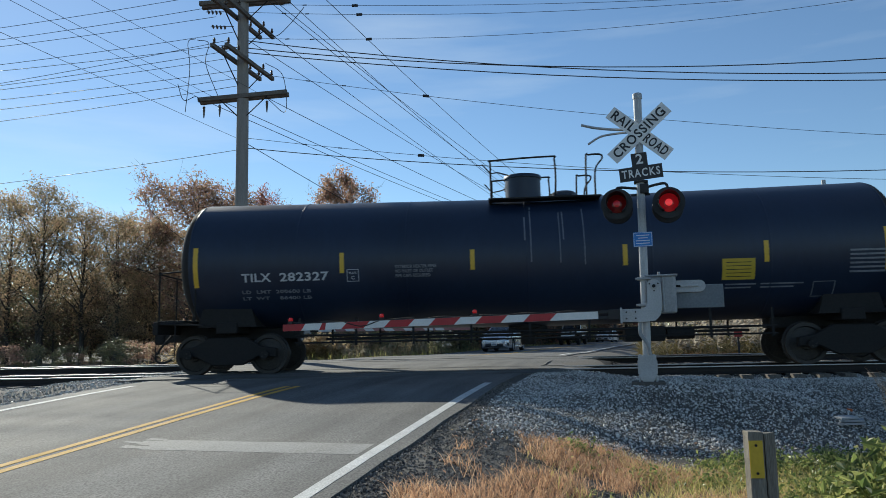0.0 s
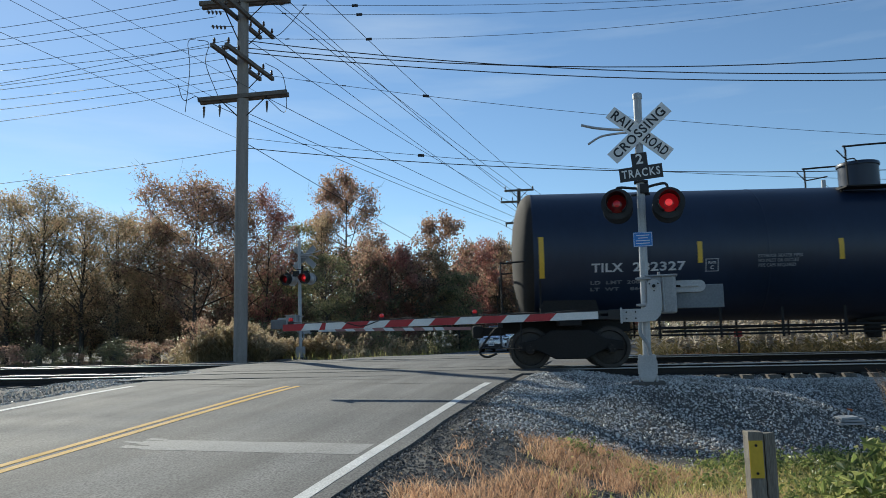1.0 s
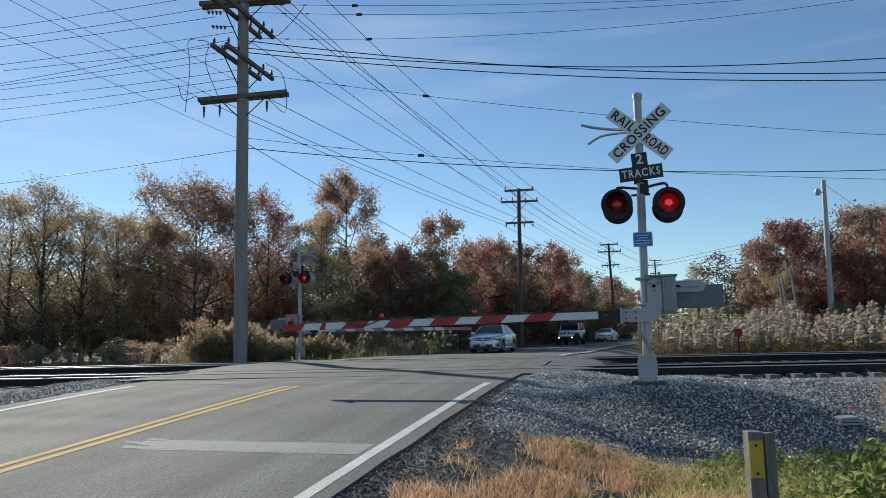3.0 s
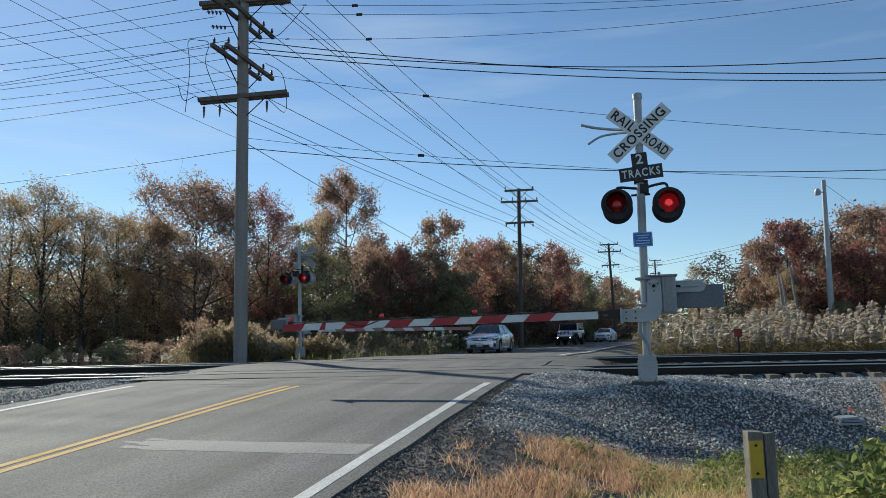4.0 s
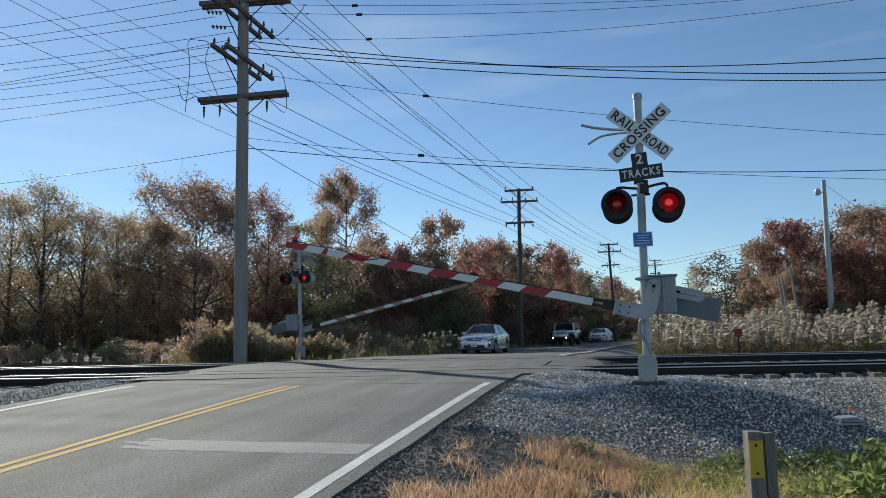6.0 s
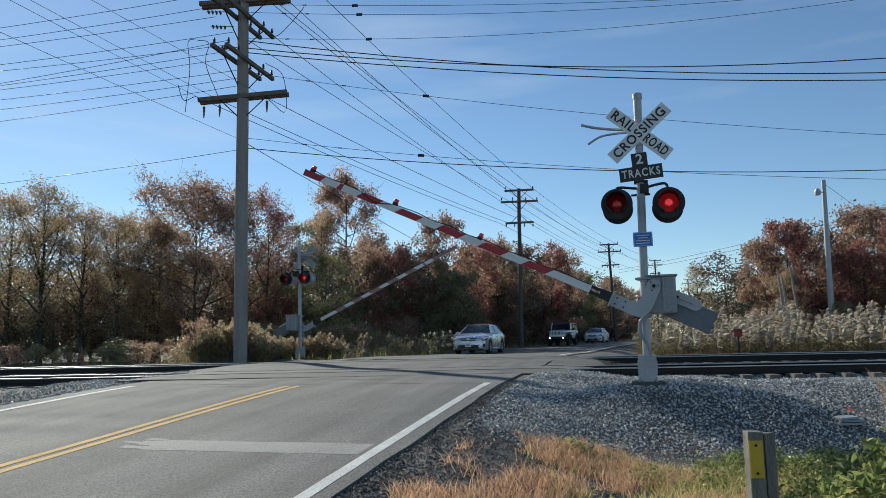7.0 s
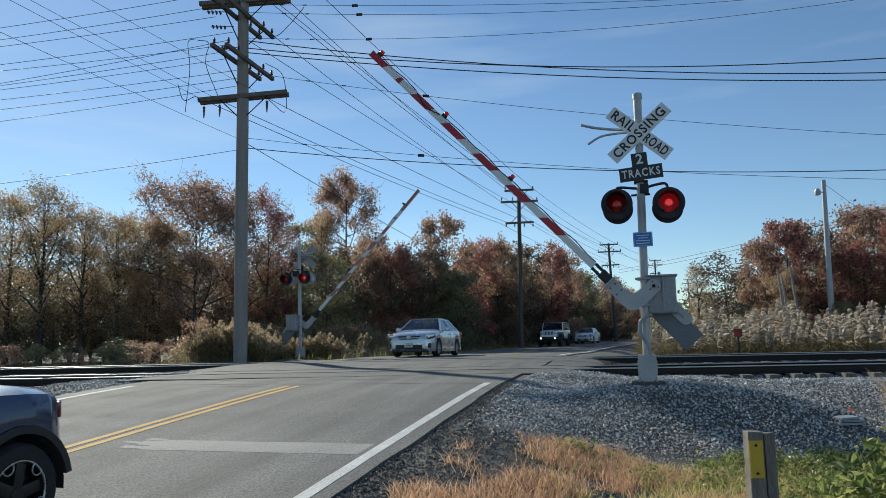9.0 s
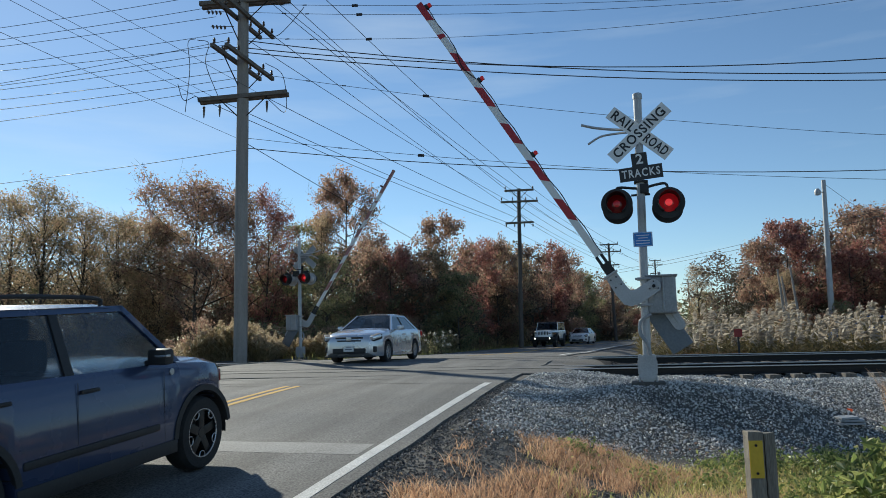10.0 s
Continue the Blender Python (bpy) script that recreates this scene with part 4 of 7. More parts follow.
    for x in (0.34, 0.56):
        bm = bmesh.new()
        box(bm, (0.15, 0.012, 0.035), (x, 0.252, 0.0), 0.004)
        part("adjusting_slot", bm, M["truck"], arm, "dark slot in the lever")
    bm = bmesh.new()
    box(bm, (0.76, 0.05, 0.37), (0.68, 0.32, -0.17), 0.012)
    part("counterweight", bm, M["weight_grey"], arm, "flat grey counterweight plate with scuffs")
    return arm


def build_signal(place, label, lift=0.0):
    sig = thing("crossing_signal", place, label, "crossing signal", "crossing signals")
    bm = bmesh.new()
    rod(bm, (0, 0, 0.3), (0.07, 0, 4.62), 0.066, seg=20)
    part("mast", bm, M["galvanised"], sig, "galvanised steel mast", True)
    bm = bmesh.new()
    lathe(bm, [(0.0, 0.10), (0.06, 0.095), (0.076, 0.08), (0.076, 0.0), (0.066, 0.0)], Matrix.Translation((0.07, 0, 4.60)), 20)
    part("mast_cap", bm, M["galvanised"], sig, "", True)
    bm = bmesh.new()
    o = [(-0.10, 0.0), (0.10, 0.0), (0.105, 0.085), (0.148, 0.10), (0.152, 0.335), (0.12, 0.36), (0.085, 0.41), (-0.085, 0.41), (-0.12, 0.36), (-0.152, 0.335), (-0.148, 0.10), (-0.105, 0.085)]
    prism(bm, o, 0.30)
    bmesh.ops.bevel(bm, geom=list(bm.edges), offset=0.018, segments=2, affect="EDGES")
    for x in (-0.105, 0.105):
        rod(bm, (x, -0.16, 0.385), (x, 0.12, 0.385), 0.036, seg=14)
        rod(bm, (x * 1.22, -0.10, -0.01), (x * 1.22, -0.10, 0.10), 0.017, seg=6)
        rod(bm, (x * 1.22, -0.10, 0.03), (x * 1.22, -0.10, 0.055), 0.030, seg=6)
    for z in (0.14, 0.33):
        rod(bm, (0, -0.14, z), (0, -0.17, z), 0.022, seg=8)
    base = part("junction_base", bm, M["galvanised"], sig, "cast base with bolts")
    bm = bmesh.new()
    box(bm, (0.52, 0.44, 0.12), (0, 0.02, -0.06), 0.03)
    part("footing", bm, M["soil"], sig, "dirt-covered concrete footing")
    # signs; the far signal carries its crossbuck off the mast on a bracket, its bare back to the road
    shift = -0.20 if lift else 0.0
    if lift:
        for tilt in (41.5, -41.5):
            bm = bmesh.new()
            box(bm, (1.19, 0.003, 0.222), (0, 0, 0), 0.001)
            part("crossbuck_back", bm, M["grey_paint"], sig, "bare grey back of a crossbuck blade", m=Matrix.Translation((0.07 + shift, -0.080, 4.0)) @ Matrix.Rotation(radians(tilt), 4, "Y"))
        bm = bmesh.new()
        box(bm, (0.34, 0.04, 0.05), (-0.04, -0.055, 4.0), 0.008)
        part("sign_bracket", bm, M["galvanised"], sig, "short steel sign bracket")
    blade(sig, 41.5, (("RAIL", -0.33, 0.43), ("ROAD", 0.33, 0.43)), -0.085, shift)
    blade(sig, -41.5, (("CROSSING", 0.0, 1.06),), -0.092, shift)
    tilt = Matrix.Rotation(radians(-4), 4, "Y")
    bm = bmesh.new()
    o = [(-0.34, -0.23), (0.34, -0.23), (0.34, 0.0), (0.125, 0.0), (0.125, 0.22), (-0.125, 0.22), (-0.125, 0.0), (-0.34, 0.0)]
    prism(bm, o, 0.004)
    plate = part("tracks_plate", bm, M["sign_black"], sig, "black plate with white letters", m=Matrix.Translation((0.055, -0.085, 3.45)) @ tilt)
    lettering("letters", "2", 0.23, M["sign_white"], plate, pose(0, -0.0035, 0.11), "white numeral", 0.001)
    lettering("letters", "TRACKS", 0.185, M["sign_white"], plate, pose(0, -0.0035, -0.115), "white capital letters", 0.001, 1.25, 0.60)
    if not lift:
        bm = bmesh.new()
        box(bm, (0.30, 0.004, 0.235), (0, 0, 0), 0.0015)
        board = part("notice", bm, M["sign_blue"], sig, "blue notice with a white rim", m=pose(0.035, -0.085, 2.25))
        bm = bmesh.new()
        for a in ((0.28, 0.006, 0.0, 0.106), (0.28, 0.006, 0.0, -0.106), (0.006, 0.21, 0.138, 0), (0.006, 0.21, -0.138, 0)):
            box(bm, (a[0], 0.002, a[1]), (a[2], -0.003, a[3]))
        part("rim", bm, M["sign_white"], board, "white rim")
        for i in range(4):
            bm = bmesh.new()
            box(bm, ((0.20, 0.15, 0.22, 0.21)[i], 0.002, 0.011), (0, -0.003, 0.065 - 0.043 * i))
            part("print_bar", bm, M["sign_white"], board, "unreadable white line of print")
    # lamp arms and heads
    bm = bmesh.new()
    pipe(bm, curve_points([(x, y, z + lift) for x, y, z in ((-0.34, -0.06, 2.98), (-0.34, -0.04, 3.10), (-0.26, -0.02, 3.13), (0.04, 0.0, 3.10), (0.36, -0.02, 3.15), (0.45, -0.04, 3.12), (0.46, -0.06, 2.98))], 5), 0.022, 8)
    for x, z in ((-0.34, 2.83 + lift), (0.46, 2.80 + lift)):
        rod(bm, (x, -0.10, z + 0.13), (x, 0.22, z + 0.13), 0.03, seg=8)
    box(bm, (0.14, 0.20, 0.16), (0.10, 0, 3.08 + lift), 0.02)
    box(bm, (0.30, 0.05, 0.03), (0.04, 0.05, 3.0 + lift), 0.006)
    box(bm, (0.22, 0.18, 0.03), (0.055, 0, 3.20 + lift), 0.006)
    part("lamp_bracket", bm, M["lamp_black"], sig, "dark pipe bracket", True)
    for x, z in ((-0.34, 2.83 + lift), (0.46, 2.80 + lift)):
        far = lift > 0
        lamp_head(sig, x, z, -0.20, False, x > 0 or far, M["galvanised"] if far else None)
        lamp_head(sig, x, z, 0.32, True, x < 0)
    # mechanism
    bm = bmesh.new()
    box(bm, (0.44, 0.36, 0.60), (0.28, 0.12, 1.36), 0.035)
    box(bm, (0.50, 0.42, 0.03), (0.28, 0.12, 1.66), 0.012)
    box(bm, (0.03, 0.40, 0.56), (0.30, 0.11, 1.36), 0.01)
    rod(bm, (0.25, -0.02, 1.67), (0.25, -0.02, 1.72), 0.02, seg=8)
    for z in (1.62, 1.20):
        box(bm, (0.22, 0.24, 0.04), (0.02, 0.0, z), 0.01)
        rod(bm, (-0.12, -0.05, z), (-0.06, -0.05, z), 0.02, seg=6)
    part("gate_mechanism", bm, M["grey_paint"], sig, "grey gate mechanism housing")
    bm = bmesh.new()
    pipe(bm, curve_points([(0.10, -0.08, 1.05), (-0.06, -0.10, 0.95), (-0.08, -0.11, 0.75), (0.02, -0.11, 0.58), (0.05, -0.09, 0.40)], 6), 0.030, 10)
    part("conduit", bm, M["grey_paint"], sig, "grey flexible conduit", True)
    bm = bmesh.new()
    pipe(bm, curve_points([(0.05, 0.05, 4.10), (-0.25, 0.04, 4.12), (-0.60, 0.0, 4.17), (-0.86, -0.03, 4.24)], 5), 0.022, 8)
    pipe(bm, curve_points([(0.05, 0.05, 4.06), (-0.25, 0.04, 4.06), (-0.55, 0.0, 4.02), (-0.76, -0.03, 3.90)], 5), 0.018, 8)
    part("hook_bracket", bm, M["galvanised"], sig, "bent steel cable hooks", True)
    return sig, gate_arm(sig, M["arm_faded"] if lift else M["arm_red"], 0.66 if lift else 0.0)


# ---------------------------------------------------------------- poles and wires
def crossarm(pole, a, b, size=0.11):
    bm = bmesh.new()
    a, b = Vector(a), Vector(b)
    d = b - a
    box(bm, (d.length, size, size * 1.15), (0, 0, 0), 0.008, None)
    m = Matrix.Translation((a + b) / 2) @ d.to_track_quat("X", "Z").to_matrix().to_4x4()
    return part("crossarm", bm, M["arm_wood"], pole, "weathered timber crossarm", m=m)


def insulator(pole, at, hang=False, tall=0.24):
    bm = bmesh.new()
    s = -1 if hang else 1
    prof = [(0.012, 0), (0.018, 0.05), (0.06, 0.07), (0.03, 0.11), (0.06, 0.13), (0.03, 0.17), (0.05, 0.19), (0.02, tall), (0.0, tall)]
    lathe(bm, [(r, z * s) for r, z in prof], Matrix.Translation(at), 10)
    return part("insulator", bm, M["insulator"], pole, "dark porcelain insulator", True)


def brace(pole, a, b):
    bm = bmesh.new()
    rod(bm, a, b, 0.022, seg=6)
    return part("brace", bm, M["truck"], pole, "steel crossarm brace")


def pole_shaft(pole, top, r0, r1, lean=(0, 0), wood="wood_pole"):
    bm = bmesh.new()
    pts = [(lean[0] * k / 8 + 0.01 * math.sin(k * 1.7), lean[1] * k / 8, -0.4 + (top + 0.4) * k / 8) for k in range(9)]
    pipe(bm, pts, [r0 + (r1 - r0) * k / 8 for k in range(9)], 16)
    return part("shaft", bm, M[wood], pole, "weathered grey timber shaft" if wood == "wood_pole" else "dark brown timber shaft", True)


def build_great_pole():
    x0, y0 = -7.5, 26.7
    pole = thing("utility_pole", pose(x0, y0, 0.0), "tall weathered timber utility pole with many crossarms beside the track", "utility pole", "utility poles")
    pole_shaft(pole, 16.0, 0.255, 0.20, (-0.05, 0))
    # wide double arm
    for dy in (-0.16, 0.16):
        crossarm(pole, (-1.68, dy, 9.91), (1.70, dy, 10.16), 0.14)
    for s in (-1, 1):
        brace(pole, (s * 0.95, -0.20, 10.0), (s * 0.18, -0.20, 9.25))
    for x in (-1.5, -0.9, 0.9):
        insulator(pole, (x, 0.0, 9.86 + x * 0.075), True, 0.5)
    # two pairs of arms that lie along the road
    for z in (11.42, 13.2):
        for dx in (-0.26, 0.26):
            crossarm(pole, (-0.42 + dx, -1.75, z), (0.42 + dx, 1.85, z), 0.13)
            for k in (-1.6, -0.9, 1.0, 1.7):
                insulator(pole, (0.235 * k + dx, k, z + 0.07), False, 0.26)
        brace(pole, (-0.5, -1.1, z), (-0.16, -0.1, z - 1.0))
        brace(pole, (0.5, 1.1, z), (0.16, 0.1, z - 1.0))
    for dy in (-0.16, 0.16):
        crossarm(pole, (-1.7, dy, 13.75), (1.75, dy, 13.95), 0.14)
    for s in (-1, 1):
        brace(pole, (s * 1.0, -0.2, 13.85), (s * 0.18, -0.2, 13.05))
    for x, y, z in ((-1.25, -0.4, 13.3), (-1.1, -0.3, 12.75), (-0.75, -0.2, 11.95)):
        bm = bmesh.new()
        for k in range(4):
            lathe(bm, [(0.0, -0.03), (0.09, -0.03), (0.05, 0.03), (0.0, 0.03)], Matrix.Translation((x + 0.14 * k, y + 0.03 * k, z)) @ Matrix.Rotation(radians(80), 4, "Y"), 10)
        rod(bm, (x - 0.1, y, z), (x + 0.75, y + 0.12, z + 0.05), 0.015, seg=6)
        part("strain_insulator", bm, M["insulator"], pole, "string of dark disc insulators", True)
    for p in ([(-2.0, -0.6, 9.3), (-1.9, -0.5, 11.0), (-1.95, -0.6, 12.0), (-1.7, -0.5, 12.2)], [(-1.55, -0.2, 9.7), (-1.7, -0.3, 10.0), (-2.1, -0.5, 9.8), (-2.3, -0.6, 10.4)],
              [(-0.9, -0.2, 10.0), (-1.3, -0.5, 11.2), (-1.2, -0.5, 12.0), (-1.6, -0.6, 12.1)], [(0.9, 0.2, 10.0), (1.5, 0.5, 9.6), (1.3, 0.9, 11.2), (0.5, 1.3, 11.9)],
              [(0.5, 1.5, 13.2), (1.0, 1.2, 13.0), (1.6, 0.8, 13.3), (2.2, 0.6, 13.9)]):
        bm = bmesh.new()
        pipe(bm, curve_points(p, 6), 0.014, 5)
        part("jumper", bm, M["wire"], pole, "looped jumper wire", True)


def build_line_pole(x, y, top, lean, wide=1.0):
    z = height(x, y)
    pole = thing("utility_pole", pose(x, y, z), "timber utility pole with three crossarms beside the road", "utility pole", "utility poles")
    h = top - z
    pole_shaft(pole, h, 0.17, 0.12, lean, "wood_dark")
    lx = lean[0]
    for dz, a, b in ((0.15, -1.02, 1.02), (0.95, -1.3, 1.3), (2.45, -0.98, 0.98)):
        f = (h - dz) / h
        crossarm(pole, (lx * f + a * wide, -0.18, h - dz - 0.03), (lx * f + b * wide, -0.18, h - dz + 0.03), 0.12)
        for k in ((-0.95, 0.95) if dz < 0.5 else (-0.95, -0.35, 0.35, 0.95)):
            insulator(pole, (lx * f + k * b * wide, -0.18, h - dz + (0.06 if dz < 2 else -0.06)), dz > 2)
        for s in (-1, 1):
            brace(pole, (lx * f + s * 0.6, -0.24, h - dz), (lx * f + s * 0.1, -0.24, h - dz + (-0.55 if dz < 2 else 0.5)))


def build_lamp_pole():
    x, y = 24.0, 45.0
    z = height(x, y)
    pole = thing("lamp_pole", pose(x, y, z), "pale grey street lamp pole rising behind reeds", "lamp pole")
    bm = bmesh.new()
    pipe(bm, [(-0.08, 0, -0.3), (0.05, 0, 5.0), (0.19, 0, 10.15 - z)], [0.19, 0.17, 0.13], 14)
    part("shaft", bm, M["galvanised"], pole, "smooth pale shaft", True)
    bm = bmesh.new()
    top = 9.35 - z
    rod(bm, (0.15, -0.1, top), (-0.25, -0.15, top), 0.03, seg=8)
    lathe(bm, [(0.0, -0.22), (0.16, -0.18), (0.20, 0.0), (0.17, 0.10), (0.10, 0.22), (0.0, 0.25)], Matrix.Translation((-0.32, -0.15, top)), 14)
    part("lamp", bm, M["galvanised"], pole, "small round lamp", True)


def wire(a, b, sag, r, splice=0.0):
    """One hanging wire."""
    a, b = Vector(a), Vector(b)
    n = 14
    bm = bmesh.new()
    pts = []
    for i in range(n + 1):
        t = i / n
        p = a.lerp(b, t)
        p.z -= sag * 4 * t * (1 - t)
        pts.append(p)
    pipe(bm, pts, r, 5)
    ob = part("overhead_wire", bm, M["wire"], None, "", True)
    for t, half, rr in (((splice, 0.11, 0.055), (splice * 0.55, 0.08, 0.022), (splice * 0.35, 0.08, 0.022)) if splice else ()):
        p, d = a.lerp(b, t), (b - a).normalized()
        p.z -= sag * 4 * t * (1 - t)
        bm = bmesh.new()
        rod(bm, p - d * half, p + d * half, rr, seg=8)
        part("splice", bm, M["wire"], ob, "dark clamp on the wire")
    return tagged(ob, "thin dark overhead wire hanging between poles", "wire", "overhead wires")


def build_wires():
    wire((-30.27, 31.00, 13.84), (-7.35, 26.70, 14.46), 0.20, 0.011)
    wire((-30.23, 31.00, 13.41), (-8.77, 26.70, 13.69), 0.20, 0.011)
    wire((-30.22, 31.00, 13.27), (-8.61, 26.70, 13.29), 0.20, 0.011)
    wire((-30.14, 31.00, 12.40), (-7.88, 26.70, 12.66), 0.20, 0.011)
    wire((-30.14, 31.00, 12.40), (-8.16, 26.70, 12.14), 0.20, 0.011)
    wire((-30.01, 31.00, 11.01), (-8.16, 26.70, 12.32), 0.20, 0.011)
    wire((-30.04, 31.00, 11.30), (-7.76, 26.70, 11.95), 0.20, 0.011)
    wire((-30.01, 31.00, 11.27), (-7.87, 26.70, 11.63), 0.20, 0.011)
    wire((-29.98, 31.00, 10.94), (-7.32, 26.70, 11.17), 0.20, 0.011)
    wire((-29.93, 31.00, 10.42), (-7.53, 26.70, 10.83), 0.20, 0.011)
    wire((-29.86, 31.00, 9.70), (-7.42, 26.70, 10.54), 0.20, 0.011)
    wire((-29.64, 31.00, 7.00), (-7.62, 26.70, 7.99), 0.20, 0.011)
    wire((-11.69, 12.50, 8.25), (-7.63, 26.70, 8.39), 0.03, 0.007)
    wire((-11.77, 12.50, 9.26), (-9.10, 26.70, 10.00), 0.03, 0.007)
    wire((-11.80, 12.50, 9.54), (-8.49, 26.70, 9.98), 0.03, 0.007)
    wire((-11.87, 12.50, 10.37), (-6.66, 26.70, 10.03), 0.03, 0.007)
    wire((-7.63, 26.70, 8.39), (5.24, 50.00, 3.55), 0.18, 0.013)
    wire((-9.10, 26.70, 10.00), (4.07, 50.00, 8.59), 0.18, 0.013)
    wire((-8.49, 26.70, 9.98), (4.74, 50.00, 8.58), 0.18, 0.013)
    wire((-6.66, 26.70, 10.03), (6.13, 50.00, 8.55), 0.18, 0.013)
    wire((-7.34, 26.70, 13.26), (4.08, 50.00, 10.20), 0.18, 0.013)
    wire((-7.33, 26.70, 12.30), (4.68, 50.00, 10.19), 0.18, 0.013)
    wire((-6.33, 25.50, 13.35), (5.95, 50.00, 10.16), 0.18, 0.013)
    wire((-6.09, 25.50, 13.34), (6.58, 50.00, 10.15), 0.18, 0.013)
    wire((-5.49, 25.50, 13.24), (4.43, 50.00, 11.08), 0.18, 0.013)
    wire((-4.14, 25.50, 13.30), (6.42, 50.00, 11.04), 0.18, 0.013)
    wire((4.43, 50.00, 11.08), (17.53, 80.00, 10.64), 0.25, 0.013)
    wire((6.42, 50.00, 11.04), (19.36, 80.00, 10.72), 0.25, 0.013)
    wire((4.08, 50.00, 10.20), (17.22, 80.00, 9.44), 0.25, 0.013)
    wire((4.96, 50.00, 10.18), (18.10, 80.00, 9.54), 0.25, 0.013)
    wire((5.95, 50.00, 10.16), (18.92, 80.00, 9.59), 0.25, 0.013)
    wire((6.58, 50.00, 10.15), (19.75, 80.00, 9.76), 0.25, 0.013)
    wire((4.07, 50.00, 8.59), (17.58, 80.00, 7.91), 0.25, 0.013)
    wire((6.13, 50.00, 8.55), (19.47, 80.00, 8.06), 0.25, 0.013)
    wire((17.53, 80.00, 10.64), (37.10, 130.00, 13.43), 0.25, 0.015)
    wire((19.36, 80.00, 10.72), (39.46, 130.00, 13.69), 0.25, 0.015)
    wire((17.22, 80.00, 9.44), (37.00, 130.00, 11.69), 0.25, 0.015)
    wire((19.75, 80.00, 9.76), (39.46, 130.00, 11.84), 0.25, 0.015)
    wire((-7.51, 26.70, 12.31), (19.56, 24.80, 9.81), 0.60, 0.020)
    wire((-7.50, 26.70, 12.01), (19.64, 24.80, 10.53), 0.70, 0.020)
    wire((-7.50, 26.70, 11.83), (19.52, 24.80, 9.51), 0.49, 0.020)
    wire((-7.52, 26.70, 13.78), (19.94, 24.80, 13.16), 0.38, 0.009, splice=0.158)
    wire((-7.52, 26.70, 13.45), (19.96, 24.80, 13.38), 0.60, 0.009, splice=0.164)
    wire((-7.51, 26.70, 12.40), (19.95, 24.80, 13.24), 0.76, 0.009, splice=0.177)
    wire((-7.40, 26.70, 11.03), (19.27, 24.80, 7.25), 0.38, 0.009, splice=0.258)
    wire((-7.50, 26.70, 8.45), (19.10, 24.80, 5.79), 0.38, 0.009, splice=0.254)
    wire((-7.50, 26.70, 8.06), (19.16, 24.80, 6.30), 0.51, 0.016)
    wire((19.46, 80.00, 7.81), (26.25, 36.00, 7.65), 0.27, 0.016)
    wire((19.45, 80.00, 7.49), (26.21, 36.00, 7.30), 0.27, 0.016)
    wire((24.34, 45.00, 9.82), (32.16, 50.00, 7.02), 0.11, 0.012)


signal_near, arm_near = build_signal(SIGNAL_NEAR, "railway crossing signal with lit red lamps and crossbuck on gravel")
signal_far, arm_far = build_signal(SIGNAL_FAR, "railway crossing signal seen from behind beside dry grass", 0.30)
build_great_pole()
build_line_pole(5.22, 50.0, 11.05, (0.20, 0))
build_line_pole(18.8, 80.0, 10.8, (-0.35, 0))
build_line_pole(38.2, 130.0, 13.9, (0.0, 0))
build_line_pole(54.1, 160.0, 12.5, (0.0, 0))
build_lamp_pole()
build_wires()


# ---------------------------------------------------------------- plants
def leaf_material(name, colours, through_light=0.45, rough=0.42):
    """Leaves that differ one by one between several colours, and let light through."""
    m = bpy.data.materials.new(name)
    m.use_nodes = True
    n, l = m.node_tree.nodes, m.node_tree.links
    b = n["Principled BSDF"]
    geo, ramp = n.new("ShaderNodeNewGeometry"), n.new("ShaderNodeValToRGB")
    info = n.new("ShaderNodeObjectInfo")
    add = n.new("ShaderNodeMath")
    add.operation = "MULTIPLY_ADD"
    add.inputs[1].default_value, add.inputs[2].default_value = 0.35, -0.17
    l.new(info.outputs["Random"], add.inputs[0])
    summ = n.new("ShaderNodeMath")
    summ.operation = "ADD"
    l.new(geo.outputs["Random Per Island"], summ.inputs[0])
    l.new(add.outputs[0], summ.inputs[1])
    els = ramp.color_ramp.elements
    els[0].position, els[0].color = 0.0, (*colours[0], 1)
    els[1].position, els[1].color = 1.0, (*colours[-1], 1)
    for i, c in enumerate(colours[1:-1]):
        els.new((i + 1) / (len(colours) - 1)).color = (*c, 1)
    l.new(summ.outputs[0], ramp.inputs["Fac"])
    l.new(ramp.outputs["Color"], b.inputs["Base Color"])
    b.inputs["Roughness"].default_value = rough
    b.inputs["Specular IOR Level"].default_value = 0.45
    tr, ms = n.new("ShaderNodeBsdfTranslucent"), n.new("ShaderNodeMixShader")
    ms.inputs[0].default_value = through_light
    lift = n.new("ShaderNodeMix")
    lift.data_type, lift.blend_type = "RGBA", "MULTIPLY"
    lift.inputs[0].default_value = 1.0
    lift.inputs[7].default_value = (1.4, 1.4, 1.4, 1)
    l.new(ramp.outputs["Color"], lift.inputs[6])
    l.new(lift.outputs[2], tr.inputs["Color"])
    l.new(b.outputs["BSDF"], ms.inputs[1])
    l.new(tr.outputs["BSDF"], ms.inputs[2])
    l.new(ms.outputs["Shader"], n["Material Output"].inputs["Surface"])
    return m


